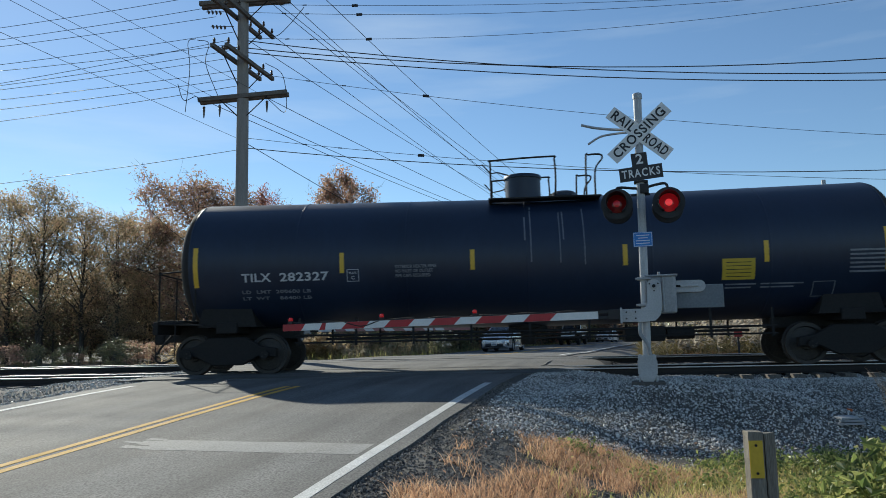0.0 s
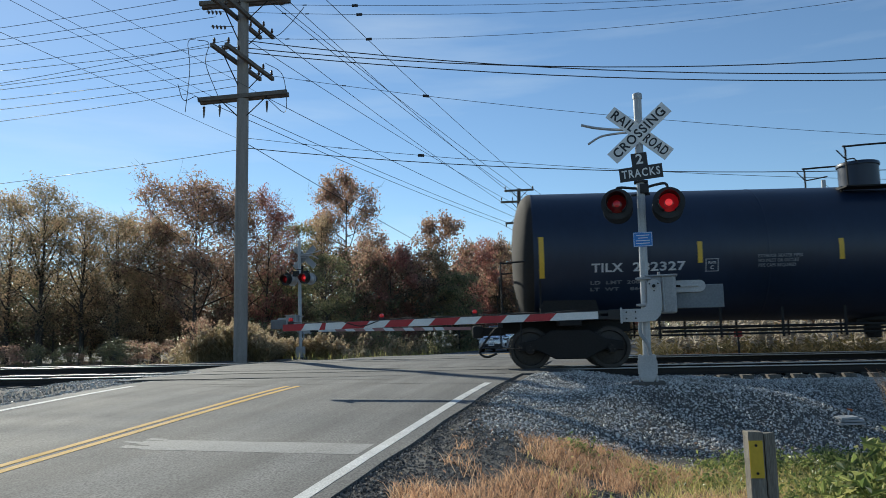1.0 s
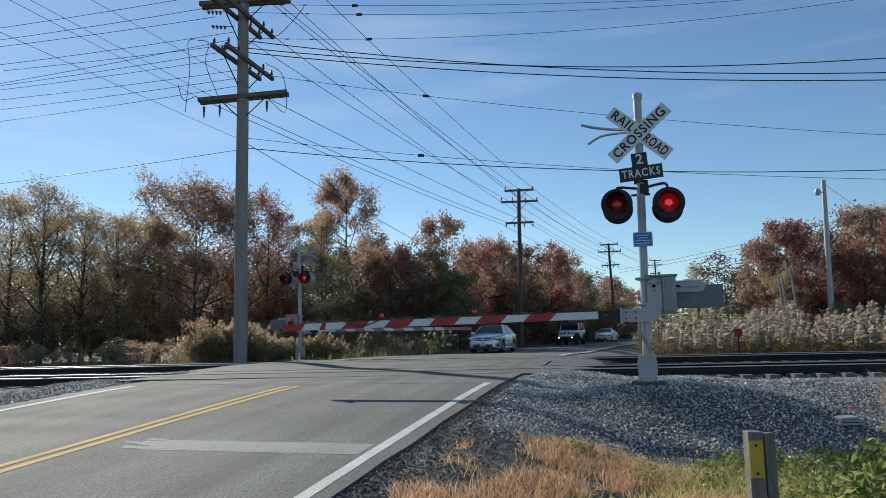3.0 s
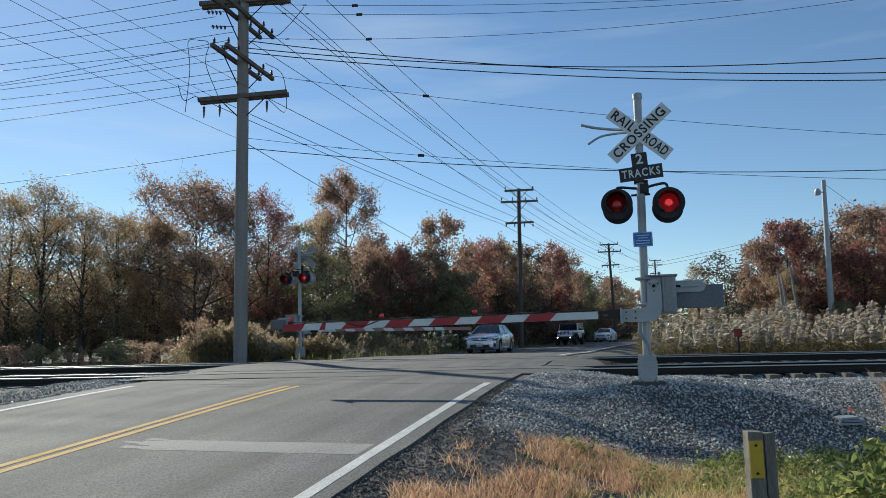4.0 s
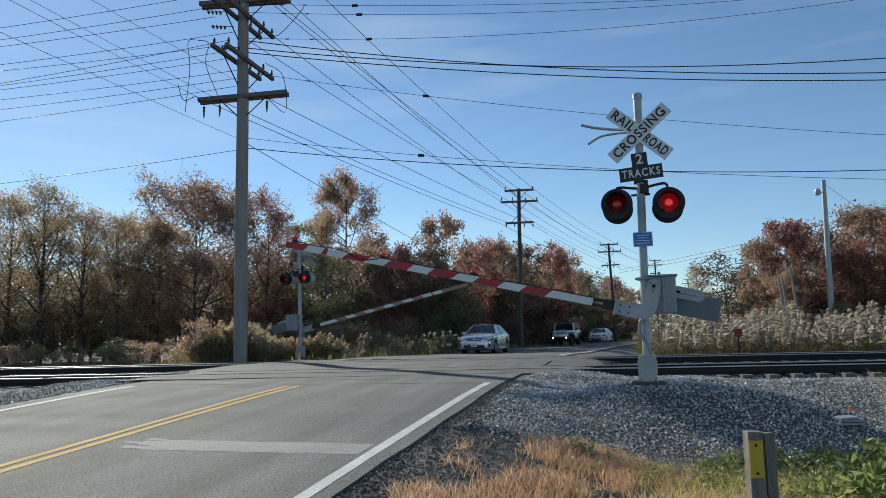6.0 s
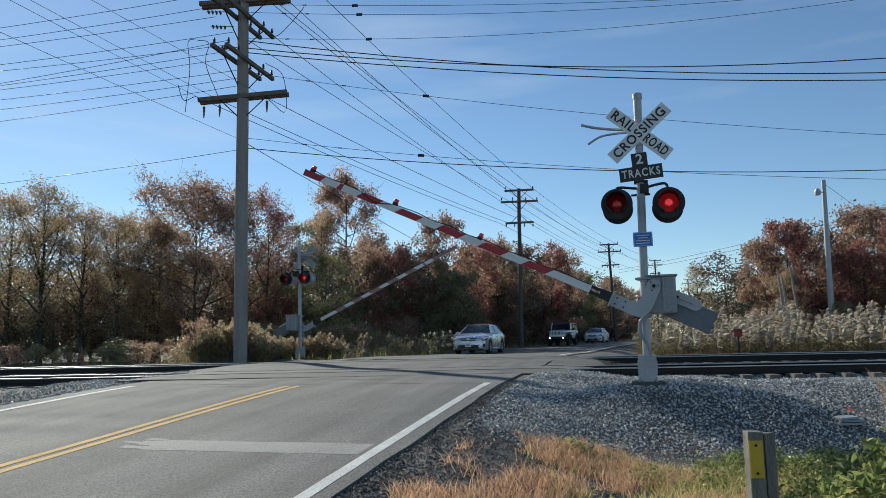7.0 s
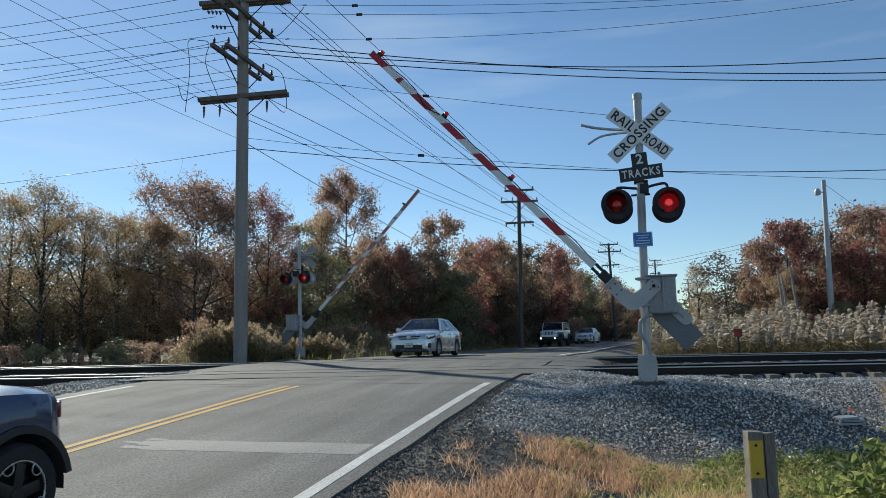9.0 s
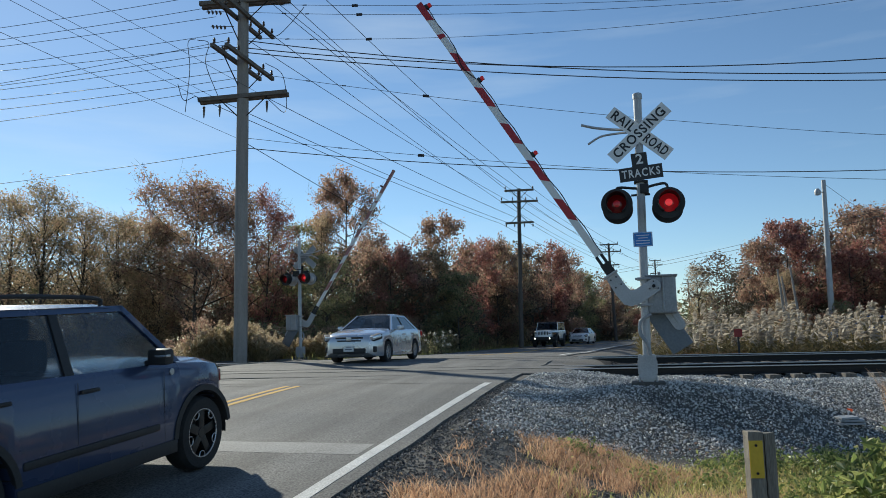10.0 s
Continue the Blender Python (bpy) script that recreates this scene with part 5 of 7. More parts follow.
M["bark"] = surface("bark", (0.035, 0.03, 0.025), (0.10, 0.085, 0.07), 0.95, coarse=2, fine=14, relief=0.6, stretch=(3, 3, 0.6))
M["leaf_russet"] = leaf_material("russet_leaves", [(0.128, 0.087, 0.069), (0.27, 0.156, 0.118), (0.357, 0.229, 0.157), (0.228, 0.202, 0.133), (0.442, 0.274, 0.207)], 0.6)
M["leaf_gold"] = leaf_material("gold_leaves", [(0.137, 0.127, 0.08), (0.288, 0.237, 0.141), (0.414, 0.316, 0.189), (0.337, 0.217, 0.145), (0.503, 0.387, 0.241)], 0.6)
M["leaf_red"] = leaf_material("red_leaves", [(0.146, 0.076, 0.067), (0.299, 0.124, 0.11), (0.385, 0.185, 0.146), (0.256, 0.161, 0.119), (0.449, 0.224, 0.176)], 0.6)
M["leaf_olive"] = leaf_material("olive_leaves", [(0.088, 0.107, 0.058), (0.155, 0.173, 0.087), (0.248, 0.243, 0.123), (0.32, 0.251, 0.142), (0.211, 0.227, 0.117)], 0.6)
# dark leaf tones that also serve as painted shade inside the wood
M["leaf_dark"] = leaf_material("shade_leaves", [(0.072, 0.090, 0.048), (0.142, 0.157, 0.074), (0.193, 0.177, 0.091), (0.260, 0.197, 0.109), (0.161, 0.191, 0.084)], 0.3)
# deep shade low in the wood, put into the leaf colour
M["leaf_deep_shade"] = leaf_material("deep_shade_leaves", [(0.039, 0.047, 0.031), (0.068, 0.073, 0.045), (0.098, 0.081, 0.053), (0.124, 0.091, 0.059), (0.065, 0.075, 0.042)], 0.2)
# brown leaf tones lowered to stand in for shade deep in the wood
M["leaf_wood_shaded"] = leaf_material("deep_wood_leaves", [(0.075, 0.061, 0.046), (0.134, 0.097, 0.074), (0.191, 0.127, 0.098), (0.114, 0.105, 0.065), (0.22, 0.152, 0.117)], 0.4)
M["leaf_green"] = leaf_material("green_weed", [(0.067, 0.103, 0.033), (0.131, 0.178, 0.055), (0.248, 0.284, 0.092), (0.36, 0.346, 0.136), (0.14, 0.195, 0.061)], 0.5, 0.4)
M["straw"] = leaf_material("dry_grass", [(0.289, 0.166, 0.099), (0.549, 0.322, 0.19), (0.687, 0.443, 0.276), (0.464, 0.292, 0.172), (0.735, 0.561, 0.385)], 0.5, 0.6)
M["grass_mix"] = leaf_material("verge_grass", [(0.199, 0.23, 0.068), (0.402, 0.391, 0.125), (0.646, 0.52, 0.218), (0.344, 0.365, 0.106), (0.74, 0.618, 0.308)], 0.5, 0.6)
M["reed_stem"] = leaf_material("reed_stems", [(0.055, 0.058, 0.022), (0.105, 0.092, 0.036), (0.165, 0.130, 0.055), (0.080, 0.075, 0.028), (0.230, 0.175, 0.085)], 0.35, 0.6)
M["reed_straw"] = leaf_material("straw_reed_stems", [(0.13, 0.11, 0.05), (0.27, 0.21, 0.11), (0.42, 0.32, 0.18), (0.20, 0.17, 0.08), (0.50, 0.40, 0.25)], 0.45, 0.6)
M["plume_straw"] = leaf_material("straw_reed_plumes", [(0.30, 0.23, 0.14), (0.44, 0.35, 0.23), (0.55, 0.45, 0.31), (0.38, 0.30, 0.19), (0.62, 0.52, 0.38)], 0.5, 0.7)
M["plume"] = leaf_material("reed_plumes", [(0.212, 0.173, 0.125), (0.321, 0.274, 0.215), (0.400, 0.353, 0.286), (0.290, 0.243, 0.183), (0.446, 0.400, 0.333)], 0.5, 0.8)
M["blossom"] = leaf_material("pale_blossom", [(0.50, 0.47, 0.40), (0.62, 0.59, 0.52), (0.70, 0.67, 0.60), (0.56, 0.53, 0.46), (0.74, 0.72, 0.66)], 0.4, 0.7)
M["red_grass"] = leaf_material("reddish_grass", [(0.18, 0.07, 0.04), (0.28, 0.11, 0.06), (0.32, 0.16, 0.08), (0.24, 0.13, 0.06), (0.36, 0.22, 0.12)], 0.35, 0.6)


def scatter_leaves(name, centres, spread, per, size, seed, material, parent=None, flat=0.5, longer=1.5, narrow=None):
    """Small folded leaves round each centre: two triangles hinged on the midrib."""
    rng = np.random.default_rng(seed)
    c = np.repeat(np.array(centres, float), per, axis=0)
    k = len(c)
    c = c + rng.normal(size=(k, 3)) * np.array(spread)
    d = rng.normal(size=(k, 3))
    d[:, 2] -= 0.25
    d /= np.linalg.norm(d, axis=1, keepdims=True)
    e = np.cross(d, rng.normal(size=(k, 3)))
    e /= np.linalg.norm(e, axis=1, keepdims=True) + 1e-9
    u = np.cross(d, e)
    s = size * rng.uniform(0.55, 1.35, (k, 1))
    wd = s * (narrow or 0.42)
    v = np.stack([c, c + d * s * longer * 0.55 + e * wd + u * s * 0.16, c + d * s * longer, c + d * s * longer * 0.55 - e * wd + u * s * 0.16], 1)
    i = 4 * np.arange(k)[:, None]
    f = np.concatenate([i + np.array([[0, 1, 2]]), i + np.array([[0, 2, 3]])], 0)
    return mesh_from(name, v.reshape(-1, 3).tolist(), f.tolist(), material, parent)


def grow(seed, tall, spread, bare, limbs=11, up=0.55, fork=3):
    """A tapered trunk with limbs and twigs; returns the branch lines and the twig ends."""
    rng = random.Random(seed)
    lines, ends = [], []

    def branch(p, d, length, r, level):
        pts, q, dd = [(p.copy(), r)], p.copy(), d.copy()
        steps = 4 if level < 2 else 3
        for i in range(steps):
            dd = (dd + Vector((rng.gauss(0, 0.16), rng.gauss(0, 0.16), rng.gauss(0.06, 0.10)))).normalized()
            q = q + dd * length / steps
            pts.append((q.copy(), r * (1 - 0.75 * (i + 1) / steps)))
            if level >= 1 and i >= 1:
                ends.append(q.copy())
        lines.append(pts)
        if level < 2:
            for i in range(fork + (1 if level == 0 else 0)):
                t = rng.uniform(0.35, 1.0)
                j = min(int(t * steps), steps - 1)
                base = pts[j][0].lerp(pts[j + 1][0], t * steps - j)
                side = Vector((rng.gauss(0, 1), rng.gauss(0, 1), rng.gauss(0.15, 0.5))).normalized()
                branch(base, (dd * 0.55 + side * 0.8).normalized(), length * rng.uniform(0.38, 0.58), r * 0.42, level + 1)

    trunk = [(Vector((0, 0, -0.3)), tall * 0.017)]
    n, q = 9, Vector((0, 0, 0))
    for i in range(n):
        q = q + Vector((rng.gauss(0, 0.035) * tall * 0.1, rng.gauss(0, 0.035) * tall * 0.1, tall * 0.92 / n))
        trunk.append((q.copy(), tall * 0.015 * (1 - 0.9 * (i + 1) / n)))
    lines.append(trunk)
    for i in range(limbs):
        t = bare + (0.98 - bare) * (i + rng.random() * 0.6) / limbs
        j = min(int(t * n), n - 1)
        base = trunk[j][0].lerp(trunk[j + 1][0], t * n - j)
        a = i * 2.4 + rng.uniform(-0.5, 0.5)
        shape = math.sin(math.pi * min(1.0, (1 - t) * 0.75 + 0.18))
        length = spread * shape * rng.uniform(0.7, 1.15)
        d = Vector((math.cos(a), math.sin(a), up + 0.9 * max(0, t - 0.6))).normalized()
        branch(base, d, length, tall * 0.0058 * (1.15 - t) + 0.012, 0)
    ends.append(trunk[-1][0])
    return lines, ends


def tree_meshes(seed, tall, spread, bare, per, leaf, material, limbs=11, up=0.55, keep=1.0, sigma=0.30, thin=0.0, fork=3):
    lines, ends = grow(seed, tall, spread, bare, limbs, up, fork)
    bm = bmesh.new()
    for pts in lines:
        if pts[0][1] < thin or math.hypot(pts[-1][0].x, pts[-1][0].y) > spread * 1.0:
            continue
        pipe(bm, [p for p, _ in pts], [max(0.006, r) for _, r in pts], 6 if pts[0][1] > 0.06 else 3)
    trunk = part("trunk", bm, M["bark"], None, "", True)
    rng = random.Random(seed + 50)
    top = max(e.z for e in ends)

    def inside(e):
        # a rounded crown with a few lobes
        f = max(0.0, min(1.0, e.z / top))
        a = math.atan2(e.y, e.x)
        lobes = 0.86 + 0.22 * noise.noise((math.cos(a) * 1.3, math.sin(a) * 1.3, f * 4 + seed)) + 0.12 * noise.noise((math.cos(a) * 3, math.sin(a) * 3, f * 9 + seed))
        return math.hypot(e.x, e.y) < spread * 1.06 * lobes * (1 - f ** 3.6) ** 0.55 + 0.2
    ends = [e for e in ends if rng.random() < keep and inside(e)]
    crown = scatter_leaves("crown", [tuple(e) for e in ends], (sigma, sigma, sigma * 0.8), per, leaf, seed, material)
    me = (trunk.data, crown.data)
    bpy.data.objects.remove(trunk)
    bpy.data.objects.remove(crown)
    return me


def plant(kind, x, y, m_scale, turn, meshes, label, category, group):
    ob = thing(kind, Matrix.Translation((x, y, height(x, y))) @ Matrix.Rotation(turn, 4, "Z") @ Matrix.Diagonal((m_scale[0], m_scale[0], m_scale[1], 1)), label, category, group)
    for name, me in zip(("trunk", "crown"), meshes):
        o = new(name, me)
        o.parent = ob
    return ob


def build_woods():
    kinds = {
        "russet": [tree_meshes(s, 10, 4.1, 0.07, 15, 0.112, M["leaf_russet"], 18, sigma=0.23, fork=4) for s in (1, 2, 51)],
        "gold": [tree_meshes(s, 10, 3.7, 0.07, 13, 0.110, M["leaf_gold"], 18, sigma=0.23, fork=4) for s in (3, 4)],
        "red": [tree_meshes(s, 10, 3.6, 0.07, 15, 0.110, M["leaf_red"], 17, sigma=0.23, fork=4) for s in (5, 6)],
        "olive": [tree_meshes(s, 10, 3.6, 0.05, 15, 0.112, M["leaf_olive"], 17, sigma=0.23, fork=4) for s in (7, 8)],
        "far_russet": [tree_meshes(s, 10, 4.0, 0.05, 12, 0.175, M["leaf_russet"], 17, sigma=0.25, fork=4, thin=0.012) for s in (71, 72)],
        "far_gold": [tree_meshes(s, 10, 3.7, 0.05, 11, 0.170, M["leaf_gold"], 17, sigma=0.25, fork=4, thin=0.012) for s in (73, 74)],
        "far_red": [tree_meshes(s, 10, 3.7, 0.05, 12, 0.170, M["leaf_red"], 17, sigma=0.25, fork=4, thin=0.012) for s in (75, 76)],
        "far_olive": [tree_meshes(s, 10, 3.7, 0.05, 12, 0.175, M["leaf_olive"], 17, sigma=0.25, fork=4, thin=0.012) for s in (77, 78)],
        "oak": [tree_meshes(61, 10, 5.2, 0.10, 15, 0.112, M["leaf_russet"], 28, 0.55, sigma=0.24, fork=4)],
        "back": [tree_meshes(s, 10, 3.9, 0.04, 6, 0.20, mt, 14, 0.5, 1.0, 0.42, 0.03) for s, mt in ((31, M["leaf_wood_shaded"]), (32, M["leaf_dark"]), (33, M["leaf_wood_shaded"]), (34, M["leaf_wood_shaded"]))],
        "shade": [tree_meshes(s, 10, 3.6, 0.02, 7, 0.21, M["leaf_deep_shade"], 12, 0.4, 1.0, 0.45, 0.03) for s in (41, 42)],
        "thin": [tree_meshes(s, 10, 2.5, 0.12, 11, 0.084, M["leaf_gold"], 24, 1.5, 0.95, 0.24) for s in (9, 10, 11)],
        "tall": [tree_meshes(12, 10, 3.0, 0.42, 30, 0.105, M["leaf_russet"], 17, 0.30, 1.0, 0.22)],
        "bush": [tree_meshes(s, 3, 1.5, 0.05, 10, 0.095, mt, 7, 0.7, 0.8, 0.20, 0.012) for s, mt in ((14, M["leaf_dark"]), (15, M["leaf_olive"]), (16, M["leaf_russet"]))],
    }
    # the height that all but the topmost sprays of each crown keep below
    reach = {me.name: sorted(v.co.z for v in me.vertices)[int(len(me.vertices) * 0.996)] for pairs in kinds.values() for _t, me in pairs}
    text = {"russet": "autumn tree with russet brown leaves in a wood", "gold": "autumn tree with thinning golden brown leaves in a wood",
            "red": "autumn tree with dull red leaves in a wood", "olive": "tree with olive green leaves turning brown",
            "thin": "slender half-bare tree with few yellow leaves", "back": "autumn tree deep in the wood, its brown and olive leaves darkened for shade", "shade": "low tree whose dark green-brown leaves stand in for the wood's shade", "oak": "broad spreading oak with thinning russet brown leaves", "tall": "tall slender oak with a high russet crown", "bush": "dark leafy bush at the edge of the wood"}
    rng = random.Random(21)

    def tree(kind, x, y, top, wide=1.0):
        words = text[kind]
        if (y > 45.9 and x > -5 or y > 60) and "far_" + kind in kinds:
            kind = "far_" + kind
        ms = kinds[kind][rng.randrange(len(kinds[kind]))]
        tall = (top - height(x, y)) / reach[ms[1].name]
        word = "bush" if kind == "bush" else "tree"
        return plant(word, x, y, (tall * wide, tall), rng.uniform(0, 6.28), ms, words, word, "bushes at the wood's edge" if kind == "bush" else "trees of the wood")

    # edge of the wood, from the far left to the road
    tree("thin", -30.9, 51.4, 11.9)
    tree("thin", -27.6, 49.4, 12.3, 1.1)
    tree("gold", -29.2, 54.6, 10.6)
    tree("thin", -25.0, 50.1, 10.8, 1.1)
    tree("gold", -24.2, 53.3, 10.3)
    tree("thin", -22.1, 48.8, 9.5, 1.1)
    tree("gold", -20.3, 50.7, 9.8)
    tree("gold", -19.8, 50.1, 9.0, 0.95)
    tree("oak", -16.8, 48.8, 12.1, 1.0)
    tree("russet", -14.3, 50.7, 11.3, 0.95)
    tree("red", -12.1, 49.4, 11.1, 0.75)
    tree("olive", -11.3, 53.3, 9.4)
    tree("thin", -9.0, 53.3, 10.0, 0.8)
    tree("tall", -7.8, 57.2, 14.2, 0.85)
    tree("russet", -4.9, 46.0, 6.6, 0.95)
    tree("red", -3.4, 46.5, 6.8, 0.9)
    tree("olive", -7.0, 43.0, 5.8)
    tree("russet", -2.2, 48.0, 6.6, 0.9)
    tree("gold", -1.0, 50.0, 7.0, 0.9)
    tree("russet", 0.1, 52.0, 9.6, 0.85)
    tree("olive", 0.9, 47.0, 5.0, 0.95)
    tree("red", 2.5, 55.0, 8.2, 0.8)
    tree("russet", 4.2, 58.0, 8.6, 0.8)
    tree("gold", 5.6, 60.0, 8.2, 0.8)
    tree("russet", 8.0, 66.0, 9.0, 0.8)
    tree("red", 10.4, 70.0, 9.6, 0.75)
    tree("russet", 12.4, 72.0, 9.3, 0.75)
    tree("olive", 16.0, 84.0, 8.0)
    tree("russet", 21.0, 92.0, 8.0)
    tree("gold", 25.0, 100.0, 7.2)
    tree("red", 29.0, 108.0, 7.4)
    tree("bush", -9.6, 28.4, 1.75, 0.9)
    tree("bush", -8.9, 29.2, 1.35, 0.9)
    # the far side of the bend and the right-hand wood
    tree("thin", 36.5, 104.0, 10.4, 1.2)
    tree("olive", 40.5, 112.0, 7.0)
    tree("gold", 43.5, 100.0, 7.8)
    tree("russet", 21.3, 48.0, 6.9, 0.85)
    tree("gold", 21.2, 45.0, 4.6, 0.85)
    tree("red", 23.4, 49.0, 8.2, 0.9)
    tree("russet", 26.2, 51.0, 8.4, 0.95)
    tree("red", 26.5, 47.0, 6.4, 0.9)
    tree("russet", 29.0, 50.0, 9.2)
    tree("russet", 31.5, 52.0, 9.6)
    tree("red", 29.8, 46.0, 8.0, 0.9)
    tree("gold", 34.0, 50.0, 9.0)
    # depth of the wood; its shade is put into these trees' leaf colours
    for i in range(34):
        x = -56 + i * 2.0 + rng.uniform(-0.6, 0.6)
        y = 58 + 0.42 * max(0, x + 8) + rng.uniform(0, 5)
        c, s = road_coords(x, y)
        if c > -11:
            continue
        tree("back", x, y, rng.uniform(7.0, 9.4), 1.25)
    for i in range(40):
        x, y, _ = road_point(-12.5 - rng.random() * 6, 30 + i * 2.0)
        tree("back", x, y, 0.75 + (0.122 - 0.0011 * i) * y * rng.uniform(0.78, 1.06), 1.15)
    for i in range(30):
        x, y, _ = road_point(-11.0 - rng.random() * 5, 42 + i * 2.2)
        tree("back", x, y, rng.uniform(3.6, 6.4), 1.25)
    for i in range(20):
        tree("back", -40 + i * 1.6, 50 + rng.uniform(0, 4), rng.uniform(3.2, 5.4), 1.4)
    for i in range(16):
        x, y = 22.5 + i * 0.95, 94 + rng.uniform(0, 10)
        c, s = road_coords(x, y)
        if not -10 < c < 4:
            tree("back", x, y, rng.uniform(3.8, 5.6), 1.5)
    # low trees added for the shade at the wood's foot, dark by leaf colour
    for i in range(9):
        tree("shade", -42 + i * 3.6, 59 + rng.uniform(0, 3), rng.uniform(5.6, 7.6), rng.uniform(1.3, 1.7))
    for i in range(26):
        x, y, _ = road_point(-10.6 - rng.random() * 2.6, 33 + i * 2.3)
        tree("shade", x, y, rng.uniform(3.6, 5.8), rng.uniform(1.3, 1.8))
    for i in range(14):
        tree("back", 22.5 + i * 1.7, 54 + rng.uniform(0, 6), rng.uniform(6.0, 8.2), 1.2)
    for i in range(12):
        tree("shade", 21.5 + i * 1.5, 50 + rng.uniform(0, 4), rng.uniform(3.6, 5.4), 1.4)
    # bushes that close the wood's foot
    for i in range(52):
        x = -30 + i * 0.62 + rng.uniform(-0.3, 0.3)
        y = 33.6 + 0.16 * max(0, x + 14) ** 1.22 + rng.uniform(0, 2.6) if x < 0 else 42 + rng.uniform(0, 3)
        c, s = road_coords(x, y)
        if c > -9.6:
            continue
        tree("bush", x, y, rng.uniform(0.7, 1.9) if x > -10.5 else rng.uniform(0.4, 1.2), rng.uniform(1.2, 1.8))
    for i in range(26):
        s = 26 + i * 2.4
        x, y, _ = road_point(-10.4 - rng.uniform(0, 2.5), s)
        tree("bush", x, y, rng.uniform(0.9, 2.3), rng.uniform(1.1, 1.6))
    for i in range(16):
        x, y, _ = road_point(6 + rng.uniform(0, 16), 66 + rng.uniform(0, 26))
        tree("bush", x, y, rng.uniform(1.6, 3.4), rng.uniform(1.1, 1.6))
    for i in range(14):
        tree("bush", 18.5 + i * 1.25, 43 + rng.uniform(0, 3), rng.uniform(1.4, 2.6), 1.3)
    # the far wood beyond, too distant to count
    cs = []
    r2 = np.random.default_rng(4)
    for i in range(2600):
        a = r2.uniform(-0.95, 0.95)
        d = r2.uniform(150, 230)
        cs.append((math.sin(a) * d, math.cos(a) * d, r2.random() ** 0.7 * (7.5 + 1.8 * math.sin(a * 19) + 1.2 * math.sin(a * 47))))
    ob = scatter_leaves("far_wood", cs, (1.6, 1.6, 0.9), 14, 0.62, 4, M["leaf_dark"])
    tagged(ob, "distant belt of brown and dark green woods", "wood", kind="stuff")


def blades(name, places, tall, width, seed, material, label, category="grass", lean=0.45):
    """Grass: each blade a bent strip of three triangles."""
    rng = np.random.default_rng(seed)
    p = np.array(places)
    k = len(p)
    a = rng.uniform(0, 2 * np.pi, k)
    h = (tall[0] + (tall[1] - tall[0]) * rng.random(k) ** 1.6)[:, None]
    side = np.stack([np.cos(a), np.sin(a), 0 * a], 1) * (width * rng.uniform(0.6, 1.4, k))[:, None]
    b = rng.uniform(0, 2 * np.pi, k)
    tip = np.stack([np.cos(b), np.sin(b), 0 * b], 1) * h * (lean * rng.uniform(0.2, 1.6, k))[:, None]
    up = np.array([0, 0, 1.0])
    v = np.stack([p - side, p + side, p + side * 0.7 + tip * 0.35 + up * h * 0.6, p - side * 0.7 + tip * 0.35 + up * h * 0.6, p + tip + up * h * 0.95], 1)
    i = 5 * np.arange(k)[:, None]
    f = np.concatenate([i + np.array([[0, 1, 2]]), i + np.array([[0, 2, 3]]), i + np.array([[3, 2, 4]])], 0)
    ob = mesh_from(name, v.reshape(-1, 3).tolist(), f.tolist(), material)
    return tagged(ob, label, category, kind="stuff")


